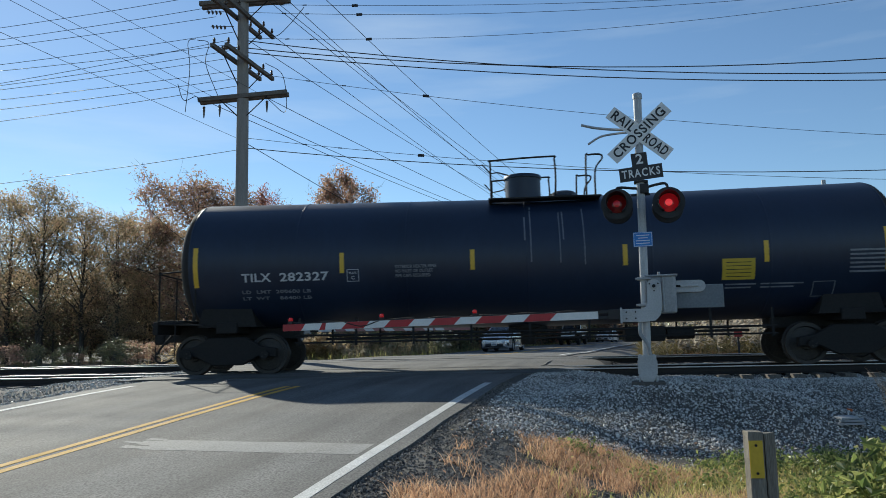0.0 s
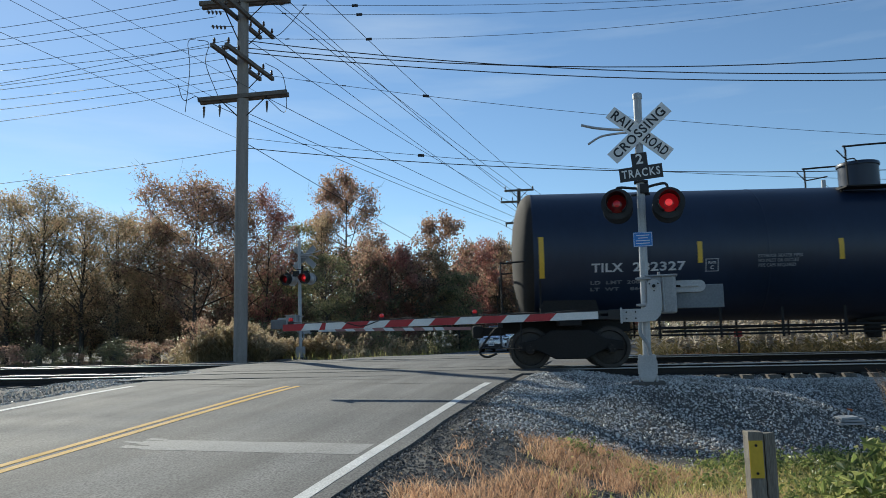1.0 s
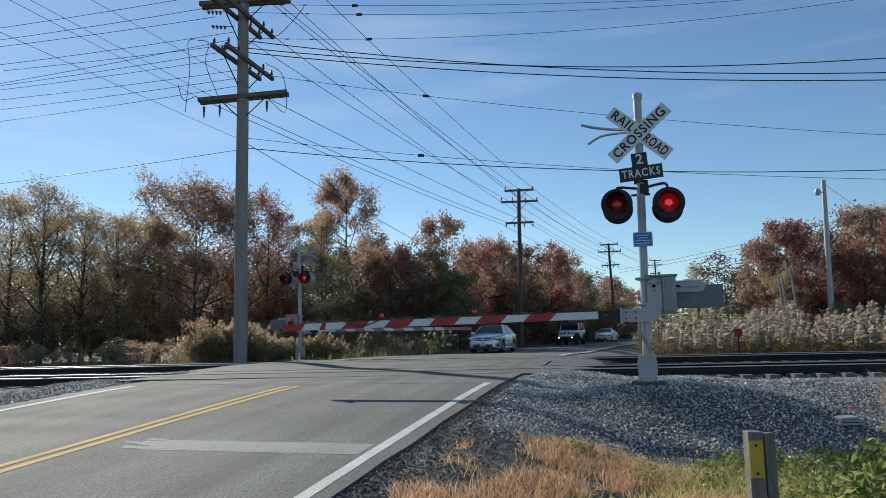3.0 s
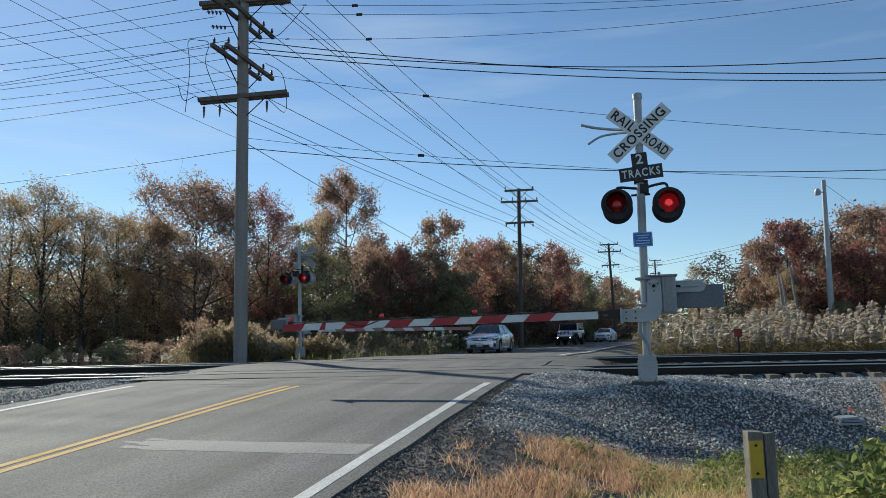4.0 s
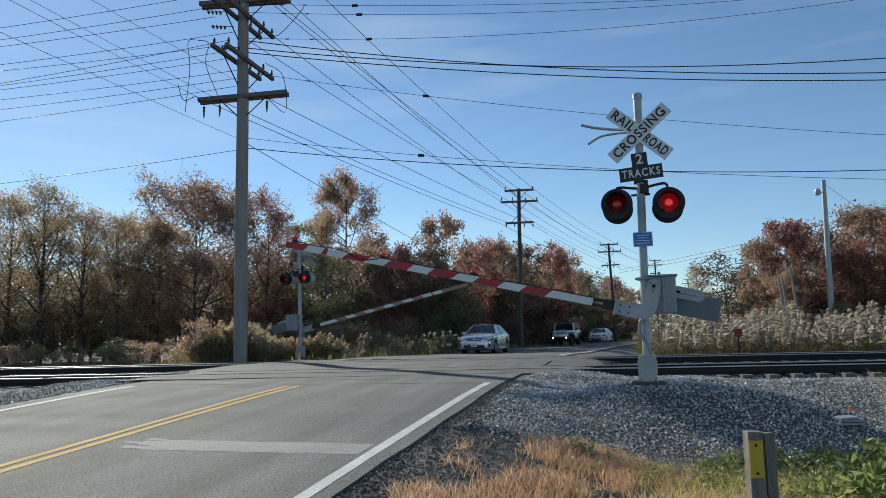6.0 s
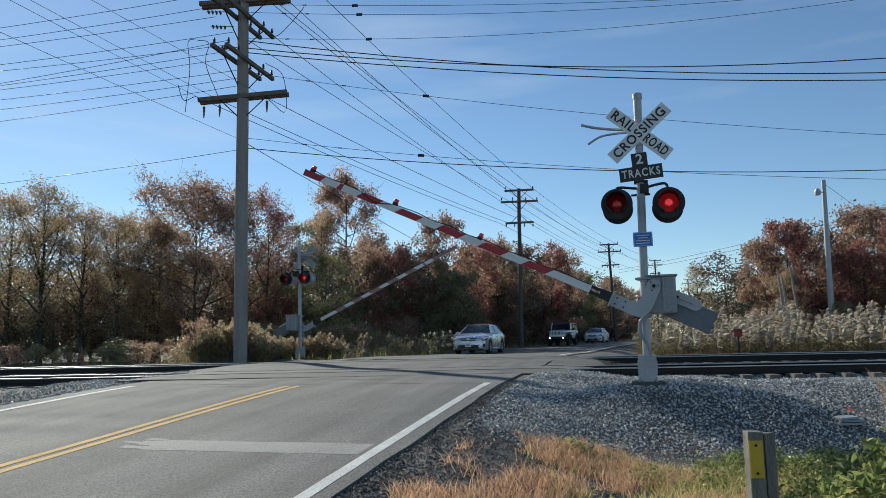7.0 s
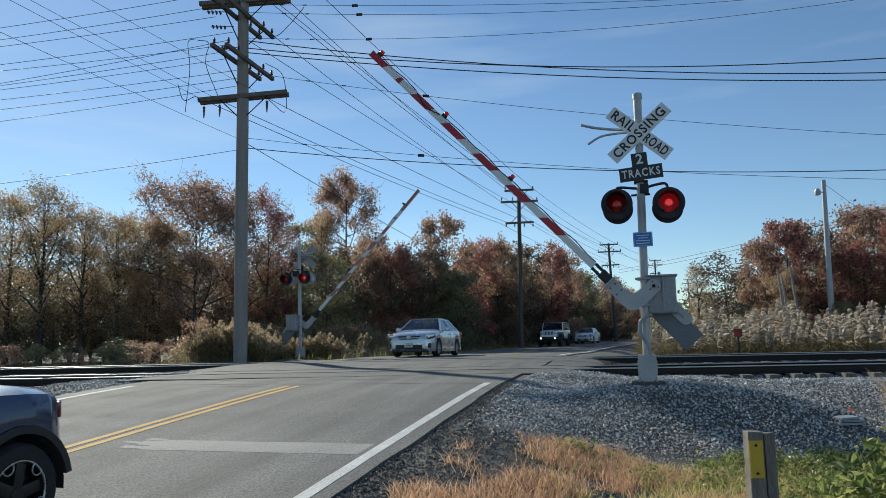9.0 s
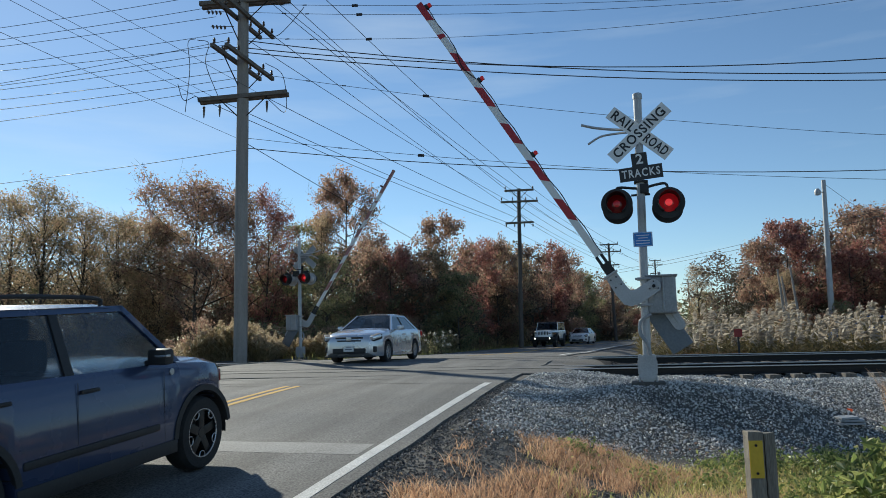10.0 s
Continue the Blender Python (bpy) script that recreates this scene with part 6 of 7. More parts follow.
def build_reeds():
    def bed(name, places, tall, seed, label, plume_size, stem, share=0.45):
        rng = np.random.default_rng(seed)
        verts, faces, mats = [], [], []

        def strip_of(points, widths, mat):
            base = len(verts)
            for p, w in zip(points, widths):
                verts.append(tuple(p - w))
                verts.append(tuple(p + w))
            for j in range(len(points) - 1):
                q = base + 2 * j
                faces.append((q, q + 1, q + 3, q + 2))
                mats.append(mat)
        for x, y, z in places:
            h = rng.uniform(*tall) * (0.88 + 0.30 * noise.noise((x * 0.55, y * 0.55, 6.0)) + 0.15 * noise.noise((x * 1.9, y * 1.9, 2.0)))
            h *= 0.42 + 0.58 * ease(26.3, 30.0, track_n(x, y)) if x > 0 else 1.0
            lean = np.array([rng.normal(0.10, 0.10), rng.normal(0, 0.10), 0]) * h
            o = np.array([x, y, z])
            w = np.array([0.008, 0, 0])
            pts = [o, o + lean * 0.3 + [0, 0, h * 0.5], o + lean * 0.8 + [0, 0, h * 0.95]]
            strip_of(pts, [w, w * 0.8, w * 0.5], 0)
            for _ in range(8):
                t = rng.uniform(0.12, 0.85)
                a = rng.uniform(0, 6.28)
                q = o + lean * t * 0.8 + np.array([0, 0, h * t])
                d = np.array([math.cos(a), math.sin(a), 0.0])
                ln = rng.uniform(0.25, 0.6)
                wv = np.array([-d[1], d[0], 0.25]) * 0.017
                strip_of([q, q + d * ln * 0.5 + [0, 0, ln * 0.30], q + d * ln + [0, 0, ln * 0.1]], [wv, wv * 0.9, wv * 0.15], 0)
            if rng.random() < share:
                q = pts[-1]
                bend = rng.normal(0.5, 0.3)
                for _ in range(20):
                    t = rng.random()
                    s = q + np.array([bend * 0.16 * t, rng.normal(0, 0.02), plume_size * t * 1.1])
                    d = np.array([rng.normal(0.75, 0.35), rng.normal(0, 0.35), rng.normal(0.35, 0.4)])
                    d /= np.linalg.norm(d)
                    wv = np.cross(d, rng.normal(size=3))
                    wv *= 0.034 / (np.linalg.norm(wv) + 1e-6)
                    ln = plume_size * rng.uniform(0.4, 0.75) * (1.2 - 0.6 * t)
                    strip_of([s, s + d * ln * 0.6, s + d * ln - [0, 0, 0.03]], [wv * 0.5, wv, wv * 0.3], 1)
        ob = mesh_from(name, verts, faces, M[stem])
        ob.data.materials.append(M["plume" if stem == "reed_stem" else "plume_straw"])
        ob.data.polygons.foreach_set("material_index", mats)
        return tagged(ob, label, "reeds", kind="stuff")
    rng = random.Random(8)
    right, left, verge = [], [], []
    while len(right) < 2300:
        n, u = 26.3 + rng.random() ** 1.4 * 8, rng.uniform(5, 34)
        p = track_place(u, n)
        c, s = road_coords(p.x, p.y)
        if c < 2.3 + 0.6 * noise.noise((s, 0, 0)):
            continue
        right.append((p.x, p.y, height(p.x, p.y)))
    bed("reed_bed", right, (1.30, 2.25), 1, "dense bed of tall reeds with pale feathery plumes", 0.44, "reed_stem", 0.30)
    while len(left) < 1500:
        n, u = 26.4 + rng.random() * 3.6, rng.uniform(-15.0, -5.5)
        p = track_place(u, n)
        c, s = road_coords(p.x, p.y)
        if c > -9.3 or (p.x + 7.5) ** 2 + (p.y - 26.7) ** 2 < 0.25 or (p.x > -6.6 and p.y < 29.6):
            continue
        if p.x < -9.7 and rng.random() < 0.82 + 0.1 * (-9.7 - p.x):
            continue
        left.append((p.x, p.y, height(p.x, p.y)))
    bed("reed_bed", [q for q in left if q[0] < -7.4], (0.8, 1.5), 2, "straw-coloured reeds round the foot of a pole", 0.2, "reed_straw")
    bed("reed_bed", [q for q in left if q[0] >= -7.4], (0.6, 1.05), 4, "short dry reeds beside a crossing signal", 0.18, "reed_straw", 0.6)
    while len(verge) < 750:
        s = rng.uniform(17, 56)
        x, y, _ = road_point(-9.2 - rng.random() * 2.2, s)
        if noise.noise((s * 0.25, 4, 2)) < -0.1 and rng.random() < 0.8:
            continue
        verge.append((x, y, height(x, y)))
    bed("reed_bed", verge, (0.6, 1.5), 3, "patchy dry reeds along the far roadside", 0.2, "reed_straw", 0.3)
    g = []
    for _ in range(3500):
        x, y = rng.uniform(8.2, 10.6), 25.9 + rng.random() ** 1.5 * 1.6
        g.append((x, y, height(x, y)))
    blades("roadside_grass", g, (0.15, 0.5), 0.008, 5, M["red_grass"], "reddish dry grass beside the far road")
    g = []
    for _ in range(5000):
        x, y, _a = road_point(-8.1 - rng.random() * 3.0, rng.uniform(13, 70))
        g.append((x, y, height(x, y)))
    blades("roadside_grass", g, (0.10, 0.4), 0.009, 6, M["grass_mix"], "thin green and tan grass along the far roadside")


def build_verge():
    rng = random.Random(5)
    dry, mixed, green, clumps, big = [], [], [], [], []
    while len(dry) < 25000:
        x, y = rng.uniform(-1.2, 4.2), rng.uniform(4.2, 9.9)
        c, s = road_coords(x, y)
        if c < 0.75 + 0.25 * noise.noise((s * 1.3, 5, 0)) or x > 0.62 * y:
            continue
        k = noise.noise((x * 1.1, y * 1.1, 1.3)) + 0.5 * noise.noise((x * 3.3, y * 3.3, 4.3))
        edge = 8.9 + 0.5 * noise.noise((x * 0.8, 3, 3)) - 0.35 * max(0, x - 1.6)
        if y > edge or k < -0.06 - 0.25 * rng.random() ** 2:
            continue
        tall = 1.0 - 0.65 * ease(1.9, 3.8, x + 0.5 * k)
        if rng.random() > tall:
            continue
        dry.append((x, y, height(x, y) - 0.01))
    while len(mixed) < 20000:
        x, y = rng.uniform(0.2, 7.0), rng.uniform(4.2, 9.4)
        if x > 0.66 * y:
            continue
        c, s = road_coords(x, y)
        k = noise.noise((x * 0.9, y * 0.9, 11.3)) + 0.4 * noise.noise((x * 3, y * 3, 2))
        edge = 8.75 + 0.5 * noise.noise((x * 0.8, 3, 3)) + 0.10 * max(0, x - 3)
        if c < 1.4 or y > edge or (x < 2.0 and k < 0.1) or rng.random() > ease(0.6, 3.2, x + 0.5 * k):
            continue
        mixed.append((x, y, height(x, y) - 0.01))
    blades("dry_grass", dry, (0.03, 0.19), 0.0032, 1, M["straw"], "short straw-coloured dry grass on the verge", "grass", 0.9)
    blades("verge_grass", mixed, (0.03, 0.16), 0.0038, 2, M["grass_mix"], "mixed green and yellowing grass on the verge", "grass", 0.8)
    while len(clumps) < 900:
        x, y = rng.uniform(1.2, 7.2), rng.uniform(4.4, 9.3)
        if x > 0.68 * y:
            continue
        k = noise.noise((x * 0.8, y * 0.8, 21.3)) + 0.35 * noise.noise((x * 2.6, y * 2.6, 2))
        if rng.random() > ease(-0.15, 0.45, k + 0.28 * (x - 3.0)) or y > 8.9 + 0.3 * k:
            continue
        clumps.append((x, y, height(x, y) + rng.random() * (0.08 + 0.05 * max(0, x - 2.5))))
    ob = scatter_leaves("low_weeds", clumps, (0.09, 0.09, 0.04), 24, 0.034, 7, M["leaf_green"], None)
    tagged(ob, "low leafy green weeds spreading over the verge", "weeds", kind="stuff")
    # a leafy clump at the edge of view
    while len(big) < 240:
        a, r = rng.uniform(0, 6.28), rng.random() ** 0.6
        x, y = 4.35 + 0.95 * r * math.cos(a), 6.55 + 0.85 * r * math.sin(a)
        top = 0.62 * (1 - r * r) + 0.10
        big.append((x, y, height(x, y) + rng.random() ** 0.7 * top))
    ob = scatter_leaves("leafy_weed_clump", big, (0.07, 0.07, 0.05), 9, 0.070, 9, M["leaf_green"], None, longer=1.9, narrow=0.36)
    tagged(ob, "dense clump of broad-leaved green weeds", "weeds", kind="stuff")
    g = []
    for _ in range(900):
        a, r = rng.uniform(0, 6.28), rng.random()
        x, y = 6.55 + 0.35 * r * math.cos(a), 10.3 + 0.35 * r * math.sin(a)
        g.append((x, y, height(x, y)))
    blades("dry_weed_tuft", g, (0.3, 0.95), 0.006, 12, M["straw"], "tall tuft of dry brown weeds", "weeds", 0.28)
    # dead leaves and twigs among the grass
    litter = []
    for _ in range(900):
        x, y = rng.uniform(-0.8, 5.5), rng.uniform(4.6, 9.6)
        c, s = road_coords(x, y)
        if c > 0.5:
            litter.append((x, y, height(x, y) + 0.015))
    ob = scatter_leaves("leaf_litter", litter, (0.05, 0.05, 0.004), 2, 0.026, 13, M["leaf_russet"], None)
    tagged(ob, "scattered dead brown leaves on the verge", "leaf litter", kind="stuff")


M["post_wood"] = surface("weathered_post", (0.12, 0.105, 0.085), (0.30, 0.27, 0.22), 0.9, coarse=3, fine=22, relief=0.7, stretch=(8, 8, 0.8))
M["post_plate"] = surface("yellow_plate", (0.52, 0.33, 0.02), (0.66, 0.43, 0.03), 0.5, coarse=6, fine=40, relief=0.05)


def build_post():
    x, y = 1.85, 4.4
    z = height(x, y)
    post = thing("marker_post", pose(x, y, z, 0, 0, -6), "split weathered timber post with a yellow plate in grass", "post")
    top = 0.16 - z
    for dx, w, t, dy in ((-0.034, 0.088, top, 0.0), (0.050, 0.062, top - 0.008, 0.015)):
        bm = bmesh.new()
        made = box(bm, (w, 0.10, t + 0.2), (dx, dy, t / 2 - 0.1), 0.006)
        for v in bm.verts:
            v.co.x += 0.004 * noise.noise((v.co.z * 5, v.co.y * 9, dx * 40))
            if v.co.z > t - 0.05:
                v.co.z += 0.012 * noise.noise((v.co.x * 60, v.co.y * 40, 1))
        part("half_post", bm, M["post_wood"], post, "split grey timber half")
    bm = bmesh.new()
    box(bm, (0.078, 0.004, 0.215), (-0.037, -0.054, top - 0.155), 0.001)
    plate = part("plate", bm, M["post_plate"], post, "plain yellow reflective plate")
    for dz in (0.08, -0.08):
        bm = bmesh.new()
        rod(bm, (-0.037, -0.056, top - 0.155 + dz), (-0.037, -0.061, top - 0.155 + dz), 0.008, seg=10)
        part("screw", bm, M["truck"], plate, "dark screw head")


def build_flowering_shrub():
    """A low shrub with loose pale flower heads beside the far road."""
    x, y = -0.3, 37.6
    shrub = thing("flowering_shrub", pose(x, y, height(x, y)), "low shrub with loose white flower heads by the road", "shrub")
    rng = random.Random(31)
    bm = bmesh.new()
    tips = []
    for i in range(26):
        a, r, z = rng.uniform(0, 6.28), rng.random() ** 0.5 * 0.85, rng.uniform(0.35, 1.15)
        tip = (r * math.cos(a), r * math.sin(a) * 0.7, z)
        tips.append(tip)
        pipe(bm, [(tip[0] * 0.2, tip[1] * 0.2, -0.1), (tip[0] * 0.6, tip[1] * 0.6, z * 0.6), tip], [0.012, 0.009, 0.005], 4)
    part("stems", bm, M["bark"], shrub, "thin brown stems")
    scatter_leaves("foliage", [(p[0] * k, p[1] * k, p[2] * k) for p in tips for k in (0.55, 0.8)], (0.10, 0.10, 0.09), 14, 0.06, 32, M["leaf_olive"], shrub)
    scatter_leaves("flower_heads", [p for p in tips if p[2] > 0.5], (0.045, 0.045, 0.035), 22, 0.045, 33, M["blossom"], shrub)


build_woods()
build_flowering_shrub()
build_reeds()
build_verge()
build_post()


# ---------------------------------------------------------------- vehicles
def car_paint(name, color, metal=0.4, rough=0.3, dust=0.08):
    return surface(name, tuple(c * (1 - dust) for c in color), tuple(min(1, c * (1 + dust)) for c in color), rough, metal, coarse=1.5, fine=60, relief=0.0, coat=0.8)


M["silver_paint"] = car_paint("silver_paint", (0.56, 0.575, 0.61), 0.6, 0.24)
M["white_paint"] = car_paint("white_paint", (0.74, 0.75, 0.76), 0.0, 0.35)
M["blue_paint"] = car_paint("dark_blue_paint", (0.036, 0.055, 0.115), 0.25, 0.26)
M["bright_blue"] = car_paint("bright_blue_paint", (0.02, 0.11, 0.34), 0.3, 0.3)
M["tyre"] = surface("tyre_rubber", (0.010, 0.010, 0.011), (0.028, 0.028, 0.028), 0.85, coarse=4, fine=40, relief=0.2)
M["alloy"] = surface("alloy", (0.45, 0.46, 0.48), (0.62, 0.63, 0.65), 0.3, 0.8, coarse=4, fine=40, relief=0.0)
M["black_alloy"] = surface("black_alloy", (0.012, 0.012, 0.013), (0.03, 0.03, 0.03), 0.35, 0.3, coarse=4, fine=40, relief=0.0)
M["trim_black"] = surface("black_plastic", (0.012, 0.012, 0.013), (0.03, 0.03, 0.031), 0.6, coarse=4, fine=60, relief=0.08)
M["interior"] = surface("grey_upholstery", (0.045, 0.045, 0.048), (0.09, 0.088, 0.088), 0.9, coarse=4, fine=60)
M["pane"] = glass("tinted_pane", (0.55, 0.60, 0.60))
M["pane_black"] = glass("near_black_pane", (0.07, 0.08, 0.085))
M["pane_dark"] = glass("dark_tinted_pane", (0.26, 0.29, 0.30))
M["lamp_clear"] = surface("headlamp_lens", (0.55, 0.57, 0.6), (0.75, 0.77, 0.8), 0.08, 0.6, coarse=8, fine=40, relief=0.0, coat=1.0)
M["lamp_on"] = glow("lit_headlamp", (1.0, 0.97, 0.92), 4.0, (0.8, 0.8, 0.8))
M["amber"] = glow("amber_lamp", (1.0, 0.35, 0.05), 0.05, (0.5, 0.16, 0.02))
M["tail_red"] = glow("tail_lamp", (1.0, 0.02, 0.02), 0.02, (0.3, 0.01, 0.01))
M["marker_red"] = surface("marker_lens", (0.16, 0.01, 0.012), (0.24, 0.02, 0.02), 0.2, coarse=6, fine=30, relief=0.0, coat=1.0)
M["plate"] = surface("number_plate", (0.6, 0.6, 0.58), (0.75, 0.75, 0.73), 0.5, coarse=4, fine=40, relief=0.0)
M["plate_bar"] = surface("plate_print", (0.10, 0.11, 0.16), (0.16, 0.17, 0.22), 0.5, coarse=4, fine=40, relief=0.0)


def along(profile, x):
    """A value read off a list of (x, value), x falling."""
    if x >= profile[0][0]:
        return profile[0][1]
    for (a, va), (b, vb) in zip(profile, profile[1:]):
        if x >= b:
            t = (a - x) / (a - b)
            return va + (vb - va) * t
    return profile[-1][1]


def build_wheel(car, x, y, r, width, rim_mat, look_kind):
    """A wheel that turns about its own axle; y > 0 is the car's left."""
    side = 1 if y > 0 else -1
    wheel = new("wheel")
    wheel.parent = car
    wheel.matrix_basis = pose(x, y, r)
    turn = Matrix.Rotation(radians(-90 * side), 4, "X")
    bm = bmesh.new()
    w = width / 2
    lathe(bm, [(r * 0.64, -w), (r * 0.93, -w), (r * 0.985, -w * 0.72), (r, -w * 0.4), (r, w * 0.4), (r * 0.985, w * 0.72), (r * 0.93, w), (r * 0.68, w), (r * 0.64, w * 0.8)], turn, 36)
    part("tyre", bm, M["tyre"], wheel, "black tyre", True)
    bm = bmesh.new()
    lathe(bm, [(r * 0.65, w * 0.86), (r * 0.66, w * 0.95), (r * 0.62, w * 0.95), (r * 0.60, w * 0.5), (r * 0.60, -w * 0.6)], turn, 36)
    lathe(bm, [(0.0, w * 0.85), (r * 0.13, w * 0.85), (r * 0.16, w * 0.7), (r * 0.16, 0.0)], turn, 18)
    n = 5
    for k in range(n):
        a = 2 * math.pi * k / n
        for da in ((-0.16, 0.16) if look_kind == "split" else (0.0,)):
            wide = r * (0.11 if look_kind == "split" else 0.24)
            m = turn @ Matrix.Rotation(a + da, 4, "Z")
            box(bm, (r * 0.50, wide, w * 0.4), m @ Vector((r * 0.37, 0, w * 0.62)), 0.008, m)
    rim = part("rim", bm, rim_mat, wheel, "five-spoke rim", True)
    bm = bmesh.new()
    lathe(bm, [(0.0, -w * 0.1), (r * 0.6, -w * 0.1)], turn, 24)
    part("brake_disc", bm, M["trim_black"], wheel, "", True)
    if look_kind == "ringed":
        bm = bmesh.new()
        lathe(bm, [(r * 0.655, w * 0.97), (r * 0.665, w * 1.0), (r * 0.64, w * 1.0), (r * 0.63, w * 0.94)], turn, 40)
        for k in range(n):
            a = 2 * math.pi * (k + 0.5) / n
            pts = []
            for j in range(9):
                f = math.pi * j / 8
                q = turn @ Matrix.Rotation(a, 4, "Z") @ Vector((r * 0.65 - r * 0.17 * math.sin(f) ** 0.7, r * 0.13 * math.cos(f), w * 0.97))
                pts.append(q)
            pipe(bm, pts, 0.005, 5)
        part("rim_accent", bm, M["alloy"], rim, "thin silver accent lines", True)
    return wheel


def side_panel(car, name, outline, belt_y, roof_y, belt_z, roof_z, material, thick=0.012, inset=0.0, label="", side=1):
    """A thin panel in the sloping plane of the cabin's side."""
    bm = bmesh.new()

    def y_at(z):
        return belt_y + (roof_y - belt_y) * (z - belt_z) / (roof_z - belt_z) - inset
    a = [bm.verts.new((x, side * y_at(z), z)) for x, z in outline]
    b = [bm.verts.new((x, side * (y_at(z) - thick), z)) for x, z in outline]
    bm.faces.new(a)
    bm.faces.new(b[::-1])
    for k in range(len(a)):
        bm.faces.new((a[k], b[k], b[(k + 1) % len(a)], a[(k + 1) % len(a)]))
    return part(name, bm, material, car, label)


def build_car(name, label, category, paint, spec):
    """A car along +x: lofted body with open wheel arches, cabin frame, panes, seats, lamps, wheels."""
    car = thing(name, pose(0, 0, 0), label, category, "cars on the road")
    L, W, base = spec["length"], spec["width"], spec["base"]
    r, arch = spec["wheel"], spec["wheel"] * spec.get("arch", 1.16)
    axles = (spec["front_axle"], spec["front_axle"] - base)
    top, plan, low = spec["top"], spec["plan"], spec["low"]
    xs = sorted({round(v, 3) for v in [*np.linspace(-L / 2, L / 2, 41), *(p[0] for p in top), *(p[0] for p in plan), *(a + arch * math.cos(t) for a in axles for t in np.linspace(0, math.pi, 13))]}, reverse=True)
    xs = [x for x in xs if -L / 2 - 1e-6 <= x <= min(L / 2, top[0][0]) + 1e-6]
    bm = bmesh.new()
    rings = []
    for x in xs:
        w, zt, zb = along(plan, x) * W / 2, along(top, x), along(low, x)
        for a in axles:
            if abs(x - a) < arch:
                zb = max(zb, r + math.sqrt(arch ** 2 - (x - a) ** 2))
        zs = along(spec["shoulder"], x)
        zs = min(zs, zt - 0.01)
        zb = min(zb, zs - 0.02)
        mid = zb + (zs - zb) * 0.45
        half = [(0.0, zb), (w * 0.80, zb), (w * 0.97, zb), (w * 1.0, min(zb + 0.06, zs - 0.01)), (w * 1.0, mid), (w * 0.985, zs - 0.02), (w * 0.95, zs + (zt - zs) * 0.35), (w * 0.80, zs + (zt - zs) * 0.8), (w * 0.45, zt), (0.0, zt + 0.012)]
        rings.append([bm.verts.new((x, y, z)) for y, z in half] + [bm.verts.new((x, -y, z)) for y, z in half[-2:0:-1]])
    n = len(rings[0])
    for a, b in zip(rings, rings[1:]):
        for k in range(n):
            bm.faces.new((a[k], a[(k + 1) % n], b[(k + 1) % n], b[k]))
    bm.faces.new(rings[0][::-1])
    bm.faces.new(rings[-1])
    body = part("body", bm, paint, car, spec["paint_label"], True)
    # wheel wells and underbody
    bm = bmesh.new()
    box(bm, (L * 0.86, W * 0.60, 0.16), (0, 0, 0.28 + spec.get("lift", 0)), 0.02)
    part("underbody", bm, M["trim_black"], car)
    for a in axles:
        for side in (-1, 1):
            bm = bmesh.new()
            pts = [(arch * math.cos(t), arch * math.sin(t)) for t in np.linspace(-0.15, math.pi + 0.15, 17)]
            for (x0, z0), (x1, z1) in zip(pts, pts[1:]):
                q = [bm.verts.new((a + xx, side * yy, max(0.14, r + zz))) for xx, zz, yy in ((x0, z0, W / 2 - 0.012), (x1, z1, W / 2 - 0.012), (x1, z1, W / 2 - 0.30), (x0, z0, W / 2 - 0.30))]
                bm.faces.new(q)
            bm.faces.new([bm.verts.new((a + x, side * (W / 2 - 0.30), max(0.14, r + z))) for x, z in pts])
            part("wheel_well", bm, M["trim_black"], car)
            if spec.get("flare"):
                bm = bmesh.new()
                f = spec["flare"]
                rows = []
                for x, z in [(arch * math.cos(t), arch * math.sin(t)) for t in np.linspace(0.12, math.pi - 0.05, 17)]:
                    k = 1 + f / arch
                    rows.append([bm.verts.new((a + xx, side * yy, max(0.2, r + zz))) for xx, zz, yy in ((x, z, W / 2 - 0.02), (x, z, W / 2 + spec["flare_out"]), (x * k, z * k, W / 2 + spec["flare_out"] * 0.8), (x * k, z * k, W / 2 - 0.03))])
                for p, q in zip(rows, rows[1:]):
                    for i in range(3):
                        bm.faces.new((p[i], p[i + 1], q[i + 1], q[i]))
                part("arch_flare", bm, M["trim_black"], car, "black wheel arch flare", True)
    wheels = [build_wheel(car, a, side * (W / 2 - 0.115), r, spec.get("tyre", 0.21), spec["rim"], spec["rim_look"]) for a in axles for side in (-1, 1)]
    # cabin
    c = spec["cabin"]
    bz, rz = c["belt_z"], c["roof_z"]
    by, ry = W / 2 * 0.955, W / 2 * c["roof_in"]
    fb, ft, rt, rb = c["screen_base"], c["screen_top"], c["rear_top"], c["rear_base"]      # x of the four corners
    bm = bmesh.new()
    pts = [ft + 0.03, ft - 0.25, (ft + rt) / 2, rt + 0.25, rt - 0.03]
    rise = c.get("crown", 0.03)
    zz = [rz - 0.012, rz + rise * 0.6, rz + rise, rz + rise * 0.55, rz - 0.02]
    rows = []
    for x, z in zip(pts, zz):
        rows.append([bm.verts.new((x, yy, z + dz)) for yy, dz in ((-ry - 0.01, -0.03), (-ry * 0.9, 0.0), (-ry * 0.45, 0.012), (0, 0.016), (ry * 0.45, 0.012), (ry * 0.9, 0.0), (ry + 0.01, -0.03))])
    for a, b in zip(rows, rows[1:]):
        for k in range(6):
            bm.faces.new((a[k], a[k + 1], b[k + 1], b[k]))
    geom = bmesh.ops.solidify(bm, geom=list(bm.faces), thickness=0.025)
    part("roof", bm, c.get("roof_mat", paint), car, "roof panel", True)
    d = 0.055
